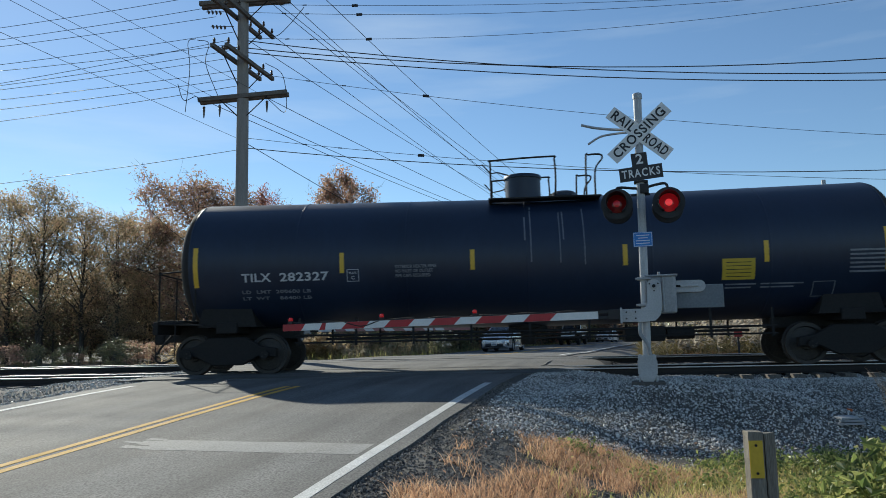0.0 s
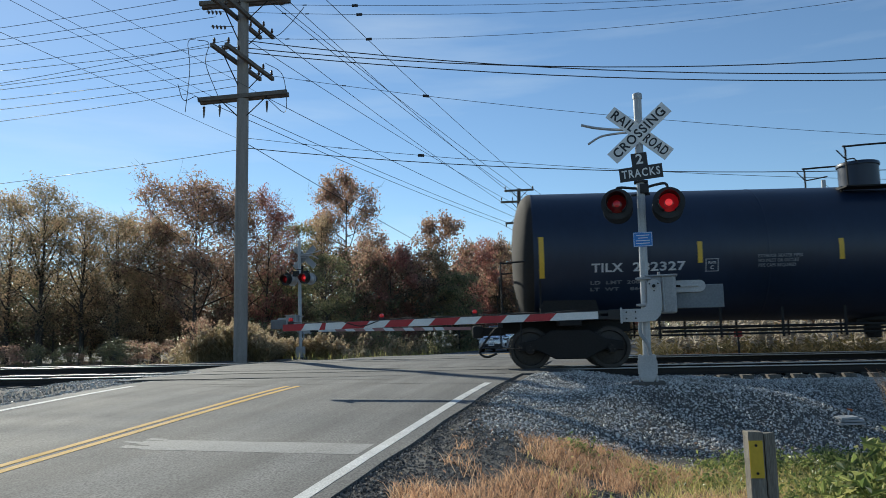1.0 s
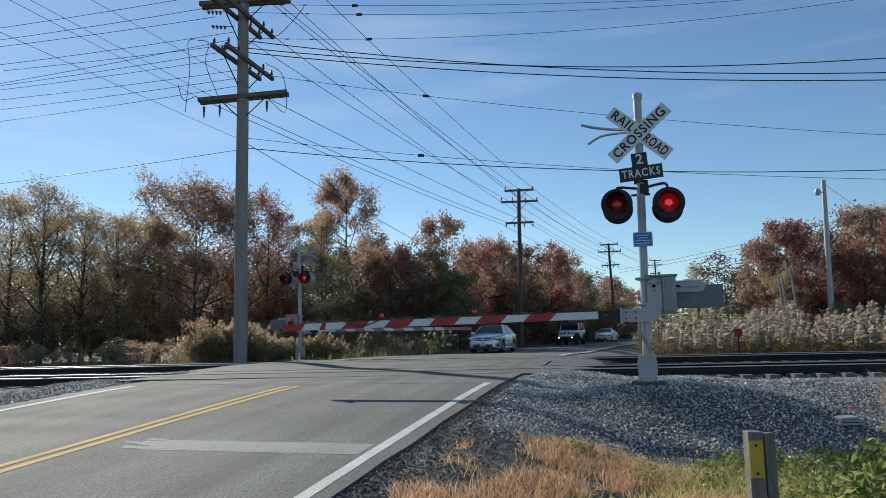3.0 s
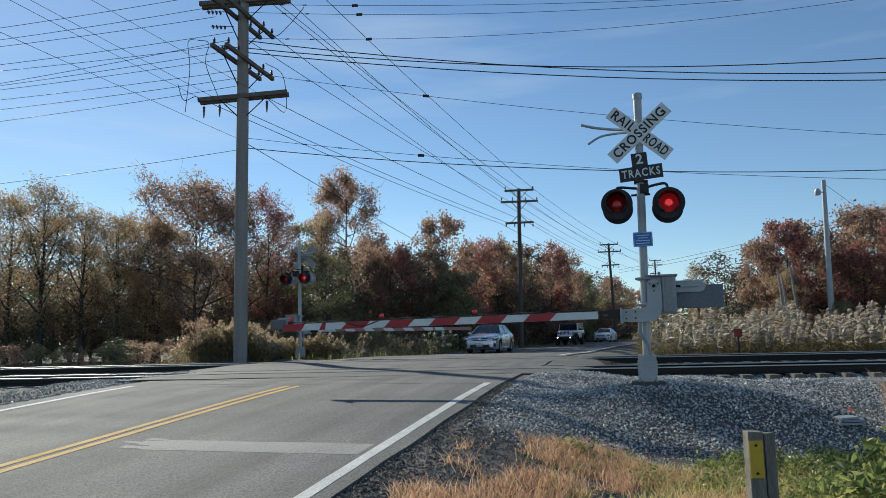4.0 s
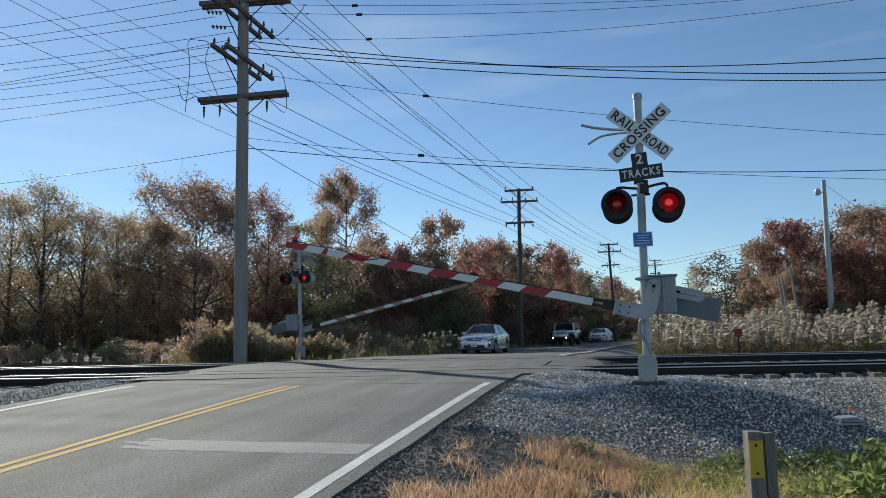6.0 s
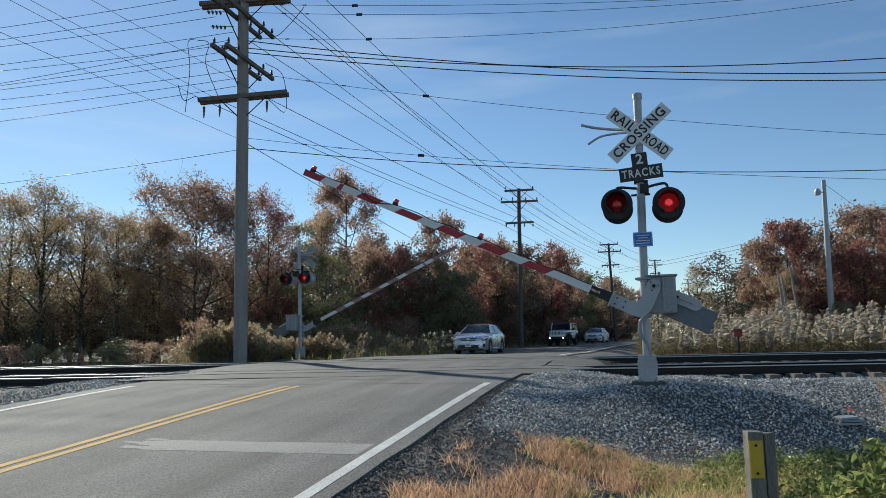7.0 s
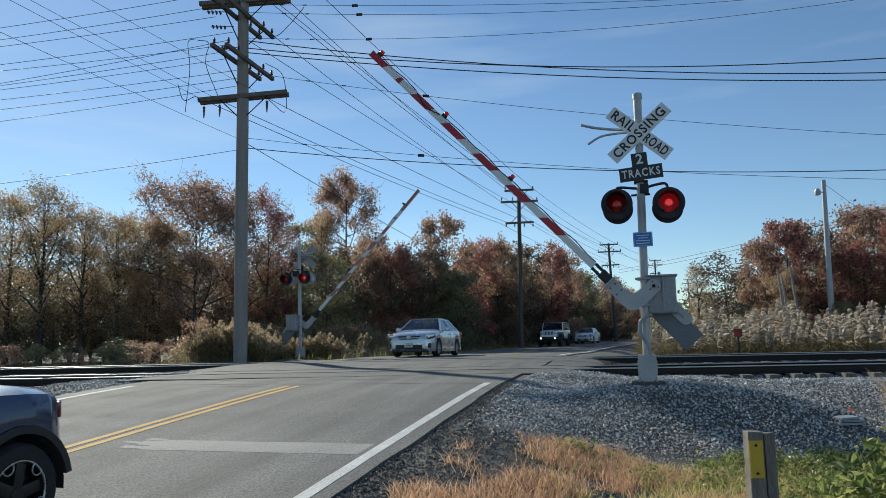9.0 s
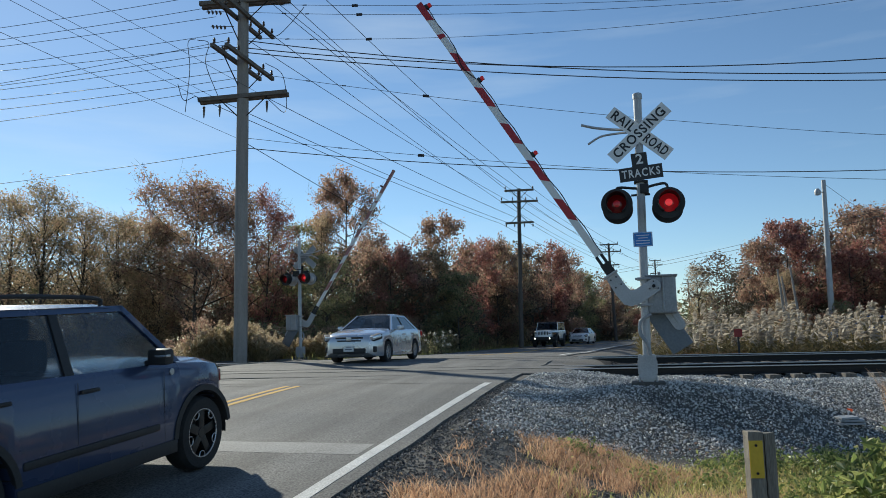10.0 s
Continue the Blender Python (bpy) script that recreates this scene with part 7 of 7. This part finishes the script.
    for side in (-1, 1):
        kw = dict(belt_y=by, roof_y=ry, belt_z=bz, roof_z=rz, side=side)
        pil = c.get("pillar_mat", paint)
        side_panel(car, "front_pillar", [(fb, bz - 0.02), (fb - d * 1.6, bz - 0.02), (ft - d * 1.1, rz), (ft + 0.02, rz)], material=pil, thick=0.05, label="windscreen pillar", **kw)
        side_panel(car, "rear_pillar", [(rb + c["rear_pillar"], bz - 0.02), (rb, bz - 0.02), (rt, rz), (rt + c["rear_pillar"], rz)], material=pil, thick=0.05, label="rear pillar", **kw)
        posts = c["posts"]
        for x in posts:
            side_panel(car, "door_pillar", [(x + 0.045, bz - 0.02), (x - 0.045, bz - 0.02), (x - 0.04, rz), (x + 0.04, rz)], material=M["trim_black"], thick=0.04, inset=0.004, label="black door pillar", **kw)
        side_panel(car, "roof_rail_edge", [(ft + 0.01, rz - 0.045), (rt - 0.01, rz - 0.045), (rt - 0.01, rz + 0.004), (ft + 0.01, rz + 0.004)], material=pil, thick=0.05, label="edge of the roof", **kw)
        edges = [*posts, None]
        start = "front"
        for i, x in enumerate(edges):
            if i == 0:
                o = [(fb - d * 1.6, bz - 0.01), (x, bz - 0.01), (x, rz - 0.04), (ft - d * 1.1, rz - 0.04)]
            elif x is not None:
                o = [(edges[i - 1], bz - 0.01), (x, bz - 0.01), (x, rz - 0.04), (edges[i - 1], rz - 0.04)]
            else:
                o = [(edges[i - 1], bz - 0.01), (rb + c["rear_pillar"], bz - 0.01), (rt + c["rear_pillar"], rz - 0.04), (edges[i - 1], rz - 0.04)]
            side_panel(car, "side_window", o, material=spec.get("glass", M["pane"]) if i == 0 or not c.get("dark_rear") else M["pane_dark"], thick=0.006, inset=0.014, label="tinted side window", **kw)
    for nm, x0, x1 in (("windscreen", fb, ft), ("rear_window", rb, rt)):
        bm = bmesh.new()
        cols = 6
        s = 1 if x0 > 0 else -1
        g = []
        for j in range(2):
            row = []
            for k in range(cols + 1):
                t = k / cols * 2 - 1
                yy = (by - 0.02 if j == 0 else ry - 0.01) * t
                row.append(bm.verts.new(((x0 if j == 0 else x1) + s * 0.07 * (1 - t * t) * (1 if c.get("curved", True) else 0.2), yy, bz - 0.02 if j == 0 else rz - 0.005)))
            g.append(row)
        for k in range(cols):
            bm.faces.new((g[0][k], g[0][k + 1], g[1][k + 1], g[1][k]))
        bmesh.ops.solidify(bm, geom=list(bm.faces), thickness=0.006)
        part(nm, bm, spec.get("glass", M["pane"]) if nm == "windscreen" else M["pane_dark"], car, "curved tinted glass", True)
    # seats and dashboard
    for x in (c["seat"], c["seat"] - 0.85):
        for y in (-0.36, 0.36):
            bm = bmesh.new()
            box(bm, (0.16, 0.46, 0.55), (x - 0.2, y, bz + 0.0), 0.05)
            box(bm, (0.10, 0.24, 0.17), (x - 0.24, y, bz + 0.36), 0.04)
            part("seat", bm, M["interior"], car, "dark seat with headrest", True)
    bm = bmesh.new()
    box(bm, (0.35, W * 0.82, 0.10), (fb - 0.38, 0, bz - 0.03), 0.03)
    part("dashboard", bm, M["interior"], car)
    # mirrors, handles
    for side in (-1, 1):
        bm = bmesh.new()
        box(bm, (0.13, 0.19, 0.14), (fb - 0.46, side * (W / 2 + 0.10), bz + 0.06), 0.035)
        box(bm, (0.06, 0.10, 0.04), (fb - 0.44, side * (W / 2 - 0.01), bz + 0.01), 0.01)
        part("wing_mirror", bm, spec.get("mirror", paint), car, "wing mirror", True)
        for x in spec["handles"]:
            bm = bmesh.new()
            box(bm, (0.19, 0.03, 0.03), (x, side * (W / 2 + 0.004), along(spec["shoulder"], x) - 0.10), 0.01)
            part("door_handle", bm, spec.get("mirror", paint), car, "door handle", True)
        for x in spec["seams"]:
            bm = bmesh.new()
            box(bm, (0.005, 0.003, along(spec["shoulder"], x) - 0.36), (x, side * (W / 2 - 0.001), (along(spec["shoulder"], x) + 0.30) / 2), 0)
            part("door_seam", bm, M["trim_black"], body)
        bm = bmesh.new()
        box(bm, (base - 2 * arch - 0.02, 0.04, 0.12), (spec["front_axle"] - base / 2, side * (W / 2 - 0.01), along(low, 0) + 0.05), 0.015)
        part("sill", bm, spec.get("sill_mat", paint), car, "door sill", True)
    return car, body, wheels


def plate_at(car, x, z, facing=1):
    bm = bmesh.new()
    box(bm, (0.012, 0.31, 0.155), (x, 0, z), 0.003)
    p = part("number_plate", bm, M["plate"], car, "pale number plate")
    for dz, wd, h in ((0.05, 0.16, 0.016), (-0.015, 0.22, 0.035)):
        bm = bmesh.new()
        box(bm, (0.004, wd, h), (x + 0.007 * facing, 0, z + dz))
        part("plate_print", bm, M["plate_bar"], p, "unreadable print")


def slab_at(car, name, at, size, material, label="", bevel=0.01, turn=None, smooth=True):
    bm = bmesh.new()
    box(bm, size, at, bevel, turn)
    return part(name, bm, material, car, label, smooth)


def sedan_spec(paint_label, rim):
    return dict(length=4.54, width=1.76, base=2.6, wheel=0.315, front_axle=1.33, rim=rim, rim_look="split", paint_label=paint_label,
                top=[(2.27, 0.64), (2.25, 0.75), (2.17, 0.82), (1.98, 0.875), (1.5, 0.955), (0.95, 1.01), (-1.55, 1.03), (-2.0, 1.02), (-2.2, 0.97), (-2.27, 0.80)],
                shoulder=[(2.27, 0.58), (2.1, 0.74), (1.6, 0.84), (0.9, 0.90), (-1.6, 0.96), (-2.2, 0.90), (-2.27, 0.74)],
                plan=[(2.27, 0.66), (2.22, 0.78), (2.07, 0.90), (1.8, 0.98), (1.2, 1.0), (-1.6, 1.0), (-2.0, 0.96), (-2.2, 0.88), (-2.27, 0.78)],
                low=[(2.27, 0.30), (2.15, 0.20), (1.6, 0.19), (-1.6, 0.20), (-2.1, 0.24), (-2.27, 0.36)],
                glass=M["pane_black"], handles=(-0.12, -1.0), seams=(0.85, -0.25, -1.12),
                cabin=dict(belt_z=0.955, roof_z=1.415, roof_in=0.66, screen_base=1.02, screen_top=0.22, rear_top=-1.02, rear_base=-1.72, rear_pillar=0.14, posts=(-0.27,), crown=0.05, seat=0.05))


def dress_sedan(car):
    for side in (-1, 1):
        turn = Matrix.Rotation(radians(-34 * side), 4, "Z") @ Matrix.Rotation(radians(14), 4, "Y")
        slab_at(car, "lamp_bezel", (2.005, side * 0.655, 0.735), (0.34, 0.44, 0.17), M["trim_black"], "dark headlamp surround", 0.05, turn)
        slab_at(car, "headlamp", (2.035, side * 0.66, 0.742), (0.34, 0.41, 0.135), M["lamp_clear"], "swept clear headlamp", 0.05, turn)
        slab_at(car, "lamp_bulb", (2.165, side * 0.60, 0.735), (0.06, 0.07, 0.05), M["lamp_on"], "bright headlamp bulb", 0.02)
        slab_at(car, "fog_recess", (2.12, side * 0.69, 0.40), (0.12, 0.20, 0.17), M["trim_black"], "black fog lamp recess", 0.03, Matrix.Rotation(radians(-24 * side), 4, "Z"))
        slab_at(car, "tail_lamp", (-2.12, side * 0.72, 0.84), (0.22, 0.26, 0.18), M["tail_red"], "red tail lamp", 0.04)
    slab_at(car, "grille", (2.235, 0, 0.645), (0.08, 0.74, 0.045), M["trim_black"], "black grille slot", 0.012)
    slab_at(car, "grille", (2.222, 0, 0.73), (0.10, 0.84, 0.05), M["trim_black"], "black grille slot", 0.012)
    slab_at(car, "badge", (2.268, 0, 0.70), (0.04, 0.15, 0.10), M["alloy"], "plain oval badge", 0.012)
    slab_at(car, "air_intake", (2.24, 0, 0.36), (0.10, 1.02, 0.15), M["trim_black"], "wide black air intake", 0.03)
    slab_at(car, "bumper_lip", (2.16, 0, 0.20), (0.22, 1.50, 0.05), M["trim_black"], "black lower lip", 0.02)
    plate_at(car, 2.30, 0.42)
    for y in (-0.4, 0.3):
        bm = bmesh.new()
        rod(bm, (0.98, y, 0.985), (0.80, y + 0.45, 1.05), 0.008, seg=6)
        part("wiper", bm, M["trim_black"], car, "windscreen wiper")


def build_vehicles():
    out = {}
    silver, _, w = build_car("sedan_car", "silver compact sedan with lit headlamps waiting at the crossing", "car", M["silver_paint"], sedan_spec("silver metallic body", M["alloy"]))
    dress_sedan(silver)
    out["silver"] = (silver, w, 0.315)
    white, _, w = build_car("sedan_car", "white older sedan at the end of the queue", "car", M["white_paint"], sedan_spec("white body", M["alloy"]))
    dress_sedan(white)
    out["white"] = (white, w, 0.315)

    jeep_spec = dict(length=4.3, width=1.68, base=2.95, wheel=0.40, front_axle=1.52, rim=M["black_alloy"], rim_look="split", paint_label="white boxy body", tyre=0.26, arch=1.14, flare=0.10, flare_out=0.14, lift=0.2,
                     top=[(2.15, 0.98), (2.13, 1.12), (2.0, 1.17), (0.85, 1.24), (-2.05, 1.24), (-2.15, 1.20)],
                     shoulder=[(2.15, 0.94), (2.1, 1.06), (0.9, 1.17), (-2.1, 1.19), (-2.15, 1.14)],
                     plan=[(2.15, 0.72), (2.0, 0.78), (1.1, 0.90), (0.8, 0.99), (0.6, 1.0), (-2.1, 1.0), (-2.15, 0.97)],
                     low=[(2.15, 0.62), (1.9, 0.50), (-1.9, 0.50), (-2.15, 0.55)],
                     glass=M["pane_black"], handles=(0.0, -0.95), seams=(0.72, -0.18, -1.1), mirror=M["trim_black"], sill_mat=M["trim_black"],
                     cabin=dict(belt_z=1.22, roof_z=1.78, roof_in=0.88, screen_base=0.72, screen_top=0.42, rear_top=-2.02, rear_base=-2.10, rear_pillar=0.10, posts=(-0.22, -1.15), crown=0.02, seat=-0.1, curved=False))
    jeep, _, w = build_car("off_road_car", "white boxy off-road car with black bumper and slotted grille", "car", M["white_paint"], jeep_spec)
    for k in range(7):
        slab_at(jeep, "grille_slot", (2.155, -0.33 + 0.11 * k, 0.99), (0.03, 0.055, 0.24), M["trim_black"], "black grille slot", 0.012)
    for side in (-1, 1):
        bm = bmesh.new()
        lathe(bm, [(0.0, 0.02), (0.07, 0.015), (0.095, 0.0), (0.10, -0.03)], Matrix.Translation((2.16, side * 0.50, 1.0)) @ Matrix.Rotation(radians(90), 4, "Y"), 20)
        part("headlamp", bm, M["lamp_clear"], jeep, "round headlamp", True)
        bm = bmesh.new()
        lathe(bm, [(0.0, 0.02), (0.05, 0.01), (0.06, -0.03)], Matrix.Translation((2.40, side * 0.52, 0.62)) @ Matrix.Rotation(radians(90), 4, "Y"), 14)
        part("fog_lamp", bm, M["lamp_on"], jeep, "lit fog lamp", True)
        slab_at(jeep, "fender", (1.62, side * 0.80, 1.0), (1.05, 0.36, 0.06), M["trim_black"], "flat black front fender", 0.02)
        slab_at(jeep, "turn_lamp", (2.1, side * 0.84, 0.98), (0.05, 0.14, 0.05), M["amber"], "amber turn lamp", 0.01)
    slab_at(jeep, "bumper", (2.28, 0, 0.62), (0.24, 1.66, 0.20), M["trim_black"], "heavy black bumper", 0.03)
    slab_at(jeep, "spare_wheel", (-2.28, 0, 1.0), (0.24, 0.74, 0.74), M["tyre"], "spare wheel on the tailgate", 0.10)
    slab_at(jeep, "screen_frame", (0.58, 0, 1.20), (0.10, 1.48, 0.06), M["trim_black"], "black screen frame", 0.015)
    out["jeep"] = (jeep, w, 0.40)

    suv_spec = dict(length=4.23, width=1.80, base=2.57, wheel=0.345, front_axle=1.38, rim=M["black_alloy"], rim_look="ringed", paint_label="dark blue metallic body", tyre=0.225, arch=1.17, flare=0.055, flare_out=0.014, lift=0.06,
                    top=[(2.03, 0.66), (2.02, 0.80), (1.99, 0.89), (1.93, 0.96), (1.82, 1.02), (1.5, 1.08), (0.92, 1.12), (-1.95, 1.16), (-2.08, 1.12), (-2.115, 0.9)],
                    shoulder=[(2.03, 0.62), (2.0, 0.80), (1.88, 0.92), (0.9, 1.03), (-1.95, 1.09), (-2.08, 1.04), (-2.115, 0.84)],
                    plan=[(2.03, 0.52), (2.0, 0.66), (1.93, 0.80), (1.82, 0.90), (1.70, 0.965), (1.5, 1.0), (-1.8, 1.0), (-2.0, 0.96), (-2.115, 0.88)],
                    low=[(2.03, 0.42), (1.90, 0.30), (1.6, 0.26), (-1.7, 0.27), (-2.0, 0.32), (-2.115, 0.42)],
                    mirror=M["trim_black"], handles=(-0.10, -0.92), seams=(0.80, -0.22, -1.15), sill_mat=M["trim_black"],
                    cabin=dict(belt_z=1.08, roof_z=1.59, roof_in=0.76, screen_base=1.08, screen_top=0.52, rear_top=-1.80, rear_base=-2.02, rear_pillar=0.20, posts=(-0.25, -1.18), crown=0.035, seat=-0.05, dark_rear=True))
    suv, _, w = build_car("suv_car", "dark blue small SUV with roof rails driving up to the crossing", "car", M["blue_paint"], suv_spec)
    for side in (-1, 1):
        bm = bmesh.new()
        pipe(bm, curve_points([(0.35, side * 0.62, 1.60), (0.25, side * 0.62, 1.665), (-0.7, side * 0.62, 1.69), (-1.55, side * 0.62, 1.665), (-1.68, side * 0.62, 1.60)], 5), 0.018, 8)
        part("roof_rail", bm, M["trim_black"], suv, "black roof rail", True)
        bm = bmesh.new()
        lathe(bm, [(0.0, 0.02), (0.09, 0.012), (0.12, -0.02), (0.12, -0.06)], Matrix.Translation((2.00, side * 0.55, 0.82)) @ Matrix.Rotation(radians(90), 4, "Y"), 20)
        part("headlamp", bm, M["lamp_clear"], suv, "round headlamp", True)
        slab_at(suv, "turn_lamp", (1.885, side * 0.755, 0.84), (0.09, 0.03, 0.12), M["marker_red"], "small dark red side marker", 0.01, Matrix.Rotation(radians(-38 * side), 4, "Z"))
        slab_at(suv, "side_moulding", (0.0, side * 0.902, 0.52), (1.45, 0.02, 0.06), M["trim_black"], "black door moulding", 0.012)
        bm = bmesh.new()
        lathe(bm, [(0.0, 0.006), (0.028, 0.006), (0.032, 0.0)], Matrix.Translation((0.92, side * 0.893, 0.98)) @ Matrix.Rotation(radians(-90 * side), 4, "X"), 16)
        part("badge", bm, M["alloy"], suv, "small round badge", True)
        slab_at(suv, "tail_lamp", (-2.06, side * 0.74, 0.98), (0.12, 0.22, 0.24), M["tail_red"], "square tail lamp", 0.02)
        slab_at(suv, "mirror_stripe", (0.58, side * 1.05, 1.15), (0.06, 0.12, 0.02), M["alloy"], "pale stripe on the mirror", 0.006)
    for k in range(7):
        slab_at(suv, "grille_slot", (2.03, -0.30 + 0.10 * k, 0.82), (0.03, 0.05, 0.16), M["trim_black"], "grille slot", 0.01)
    slab_at(suv, "front_bumper", (1.88, 0, 0.46), (0.26, 1.16, 0.22), M["trim_black"], "black plastic bumper", 0.05)
    slab_at(suv, "rear_bumper", (-2.04, 0, 0.50), (0.24, 1.66, 0.24), M["trim_black"], "black plastic bumper", 0.05)
    out["suv"] = (suv, w, 0.345)
    parked, _, w = build_car("parked_car", "bright blue parked car half hidden behind reeds", "car", M["bright_blue"], suv_spec)
    x, y = 22.3, 38.0
    parked.matrix_basis = pose(x, y, height(x, y), 0, 0, 160)
    return out


cars = build_vehicles()


# ---------------------------------------------------------------- small things by the track
M["orange"] = surface("orange_cloth", (0.60, 0.12, 0.02), (0.80, 0.20, 0.03), 0.8, coarse=6, fine=40)
M["red_cloth"] = surface("red_plastic", (0.20, 0.02, 0.018), (0.32, 0.035, 0.03), 0.6, coarse=6, fine=40)
M["slab"] = surface("pale_slab", (0.24, 0.25, 0.26), (0.40, 0.41, 0.42), 0.7, coarse=3, fine=30)


def build_small_things():
    # flat slabs left on the ballast
    x, y = 5.5, 10.1
    pile = thing("slab_pile", pose(x, y, height(x, y), 0, 0, -12), "small pile of pale grey flat slabs on ballast", "slabs")
    for dx, dz, w, rz in ((0.0, 0.025, 0.34, 4), (0.02, 0.065, 0.30, -7), (-0.03, 0.10, 0.24, 11)):
        bm = bmesh.new()
        box(bm, (w, 0.20, 0.03), (0, 0, 0), 0.008)
        part("slab", bm, M["slab"], pile, m=pose(dx, 0, dz, 2, -2, rz))
    # orange marker flag
    x, y = 6.35, 11.75
    flag = thing("marker_flag", pose(x, y, height(x, y) - 0.12), "small orange survey flag stuck in the ballast", "flag")
    bm = bmesh.new()
    rod(bm, (0, 0, -0.05), (0.02, 0, 0.34), 0.004, seg=5)
    part("wire_stem", bm, M["wire"], flag)
    bm = bmesh.new()
    g = [[bm.verts.new((0.02 + 0.10 * i / 4, 0.018 * math.sin(i * 1.4 + j), 0.22 + 0.12 * j / 3 - 0.02 * i / 4)) for i in range(5)] for j in range(4)]
    for a, b in zip(g, g[1:]):
        for i in range(4):
            bm.faces.new((a[i], a[i + 1], b[i + 1], b[i]))
    bmesh.ops.solidify(bm, geom=list(bm.faces), thickness=0.003)
    part("cloth", bm, M["orange"], flag, "creased orange cloth")
    # red rag beside the signal's foot
    x, y = 3.35, 12.75
    rag = thing("red_marker", pose(x, y, height(x, y)), "small worn red marker beside the signal", "marker")
    bm = bmesh.new()
    box(bm, (0.09, 0.05, 0.15), (0, 0, 0.07), 0.02)
    box(bm, (0.05, 0.07, 0.05), (0.05, -0.01, 0.03), 0.015)
    part("body", bm, M["red_cloth"], rag)
    # red sign before the reeds
    p = track_place(8.05, 26.0)
    sign = thing("small_sign", pose(p.x, p.y, height(p.x, p.y), 0, 0, -8), "small faded red sign on a dark post before reeds", "sign")
    bm = bmesh.new()
    box(bm, (0.07, 0.07, 1.0), (0, 0, 0.45), 0.006)
    part("post", bm, M["trim_black"], sign, "dark post")
    bm = bmesh.new()
    box(bm, (0.27, 0.02, 0.27), (0, -0.05, 0.98), 0.006)
    part("board", bm, M["red_cloth"], sign, "faded red board")
    # bare stakes in front of the right-hand wood
    for i, (x, y, top, lean) in enumerate(((19.75, 42.0, 4.3, -0.30), (20.1, 42.2, 3.9, -0.35), (20.6, 42.0, 4.5, -0.42))):
        z = height(x, y)
        stake = thing("bare_stem", pose(x, y, z), "slender bare grey stem standing among reeds", "tree stem", "bare stems")
        bm = bmesh.new()
        pipe(bm, [(0, 0, -0.2), (lean * 0.4, 0, (top - z) * 0.5), (lean, 0, top - z)], [0.09, 0.075, 0.05], 8)
        part("stem", bm, M["wood_pole"], stake, "", True)


build_small_things()


# ---------------------------------------------------------------- what moves
def motions():
    def car_pose(t):
        p = track_place(CAR_START + CAR_SPEED * t, NEAR_TRACK)
        return pose(p.x, p.y, 0.0, 0, 0, -TRACK_TURN)
    walk(tank_car, [(0.0, car_pose(0.0)), (2.5, car_pose(2.5)), (5.0, car_pose(5.0)), (10.0, car_pose(10.0))])
    # the wheels roll; a turn below 70 degrees from key to key
    turn_a_second = math.degrees(CAR_SPEED / 0.457)
    step = 1.0 / 15
    for w in tank_wheels:
        rest = w.matrix_basis.copy()
        walk(w, [(k * step, rest @ pose(0, 0, 0, 0, turn_a_second * k * step, 0)) for k in range(0, 151)])
    # both gates lie still, then rise together
    rise = ((0.0, 0.0), (4.0, 0.0), (4.9, 0.0), (5.1, 1.2), (5.3, 3.8), (5.5, 6.9), (5.7, 9.6), (6.2, 16.0), (6.8, 23.1), (7.0, 25.6), (7.5, 31.0), (8.0, 36.7), (8.5, 42.3), (9.0, 47.8), (9.5, 53.1), (10.0, 58.6))
    for arm in (arm_near, arm_far):
        walk(arm, [(t, pose(*PIVOT, 0, a, 0)) for t, a in rise])

    # road vehicles: (seconds, metres along the road of the car's middle)
    def drive(name, lane, rows, heading):
        car, wheels, radius = cars[name]
        keys, rolled = [], 0.0
        for t, s in rows:
            x, y, az = road_point(lane, s)
            a, b = road_height(s - 1.3), road_height(s + 1.3)
            tilt = math.degrees(math.atan2(b - a, 2.6)) * heading
            keys.append((t, pose(x, y, (a + b) / 2 + 0.002, 0, -tilt, 90 - math.degrees(az) + (0 if heading > 0 else 180))))
        walk(car, keys)
        rest = [w.matrix_basis.copy() for w in wheels]
        # the wheels turn with the way rolled, in steps well below a quarter turn
        rolls = [(0.0, 0.0)]
        for (t0, s0), (t1, s1) in zip(rows, rows[1:]):
            n = max(1, int(abs(s1 - s0) / radius / 1.0) + 1)
            for k in range(1, n + 1):
                rolls.append((t0 + (t1 - t0) * k / n, rolls[-1][1] + abs(s1 - s0) / n / radius))
        for w, m in zip(wheels, rest):
            walk(w, [(t, m @ pose(0, 0, 0, 0, math.degrees(a), 0)) for t, a in rolls])

    drive("silver", -5.45, [(0.0, 28.7), (1.0, 28.1), (2.0, 27.1), (4.0, 25.6), (5.5, 24.8), (6.3, 24.3), (7.0, 23.4), (7.5, 22.0), (8.0, 20.0), (8.5, 17.6), (9.0, 14.8), (9.5, 12.0), (10.0, 9.3)], -1)
    drive("jeep", -5.2, [(0.0, 50.4), (2.0, 49.8), (4.0, 49.0), (5.5, 47.8), (7.0, 46.1), (8.0, 44.7), (9.0, 43.0), (10.0, 41.1)], -1)
    drive("white", -5.5, [(0.0, 67.5), (2.0, 67.3), (4.0, 66.7), (5.5, 65.1), (7.0, 62.5), (8.0, 60.3), (9.0, 58.0), (10.0, 55.8)], -1)
    drive("suv", -2.32, [(t, s - 1.78) for t, s in ((0.0, -9.6), (4.0, -9.6), (7.6, -9.55), (8.2, -9.0), (8.6, -8.5), (9.0, -7.9), (9.4, -7.17), (9.6, -6.77), (9.8, -6.31), (10.0, -5.77))], 1)


motions()
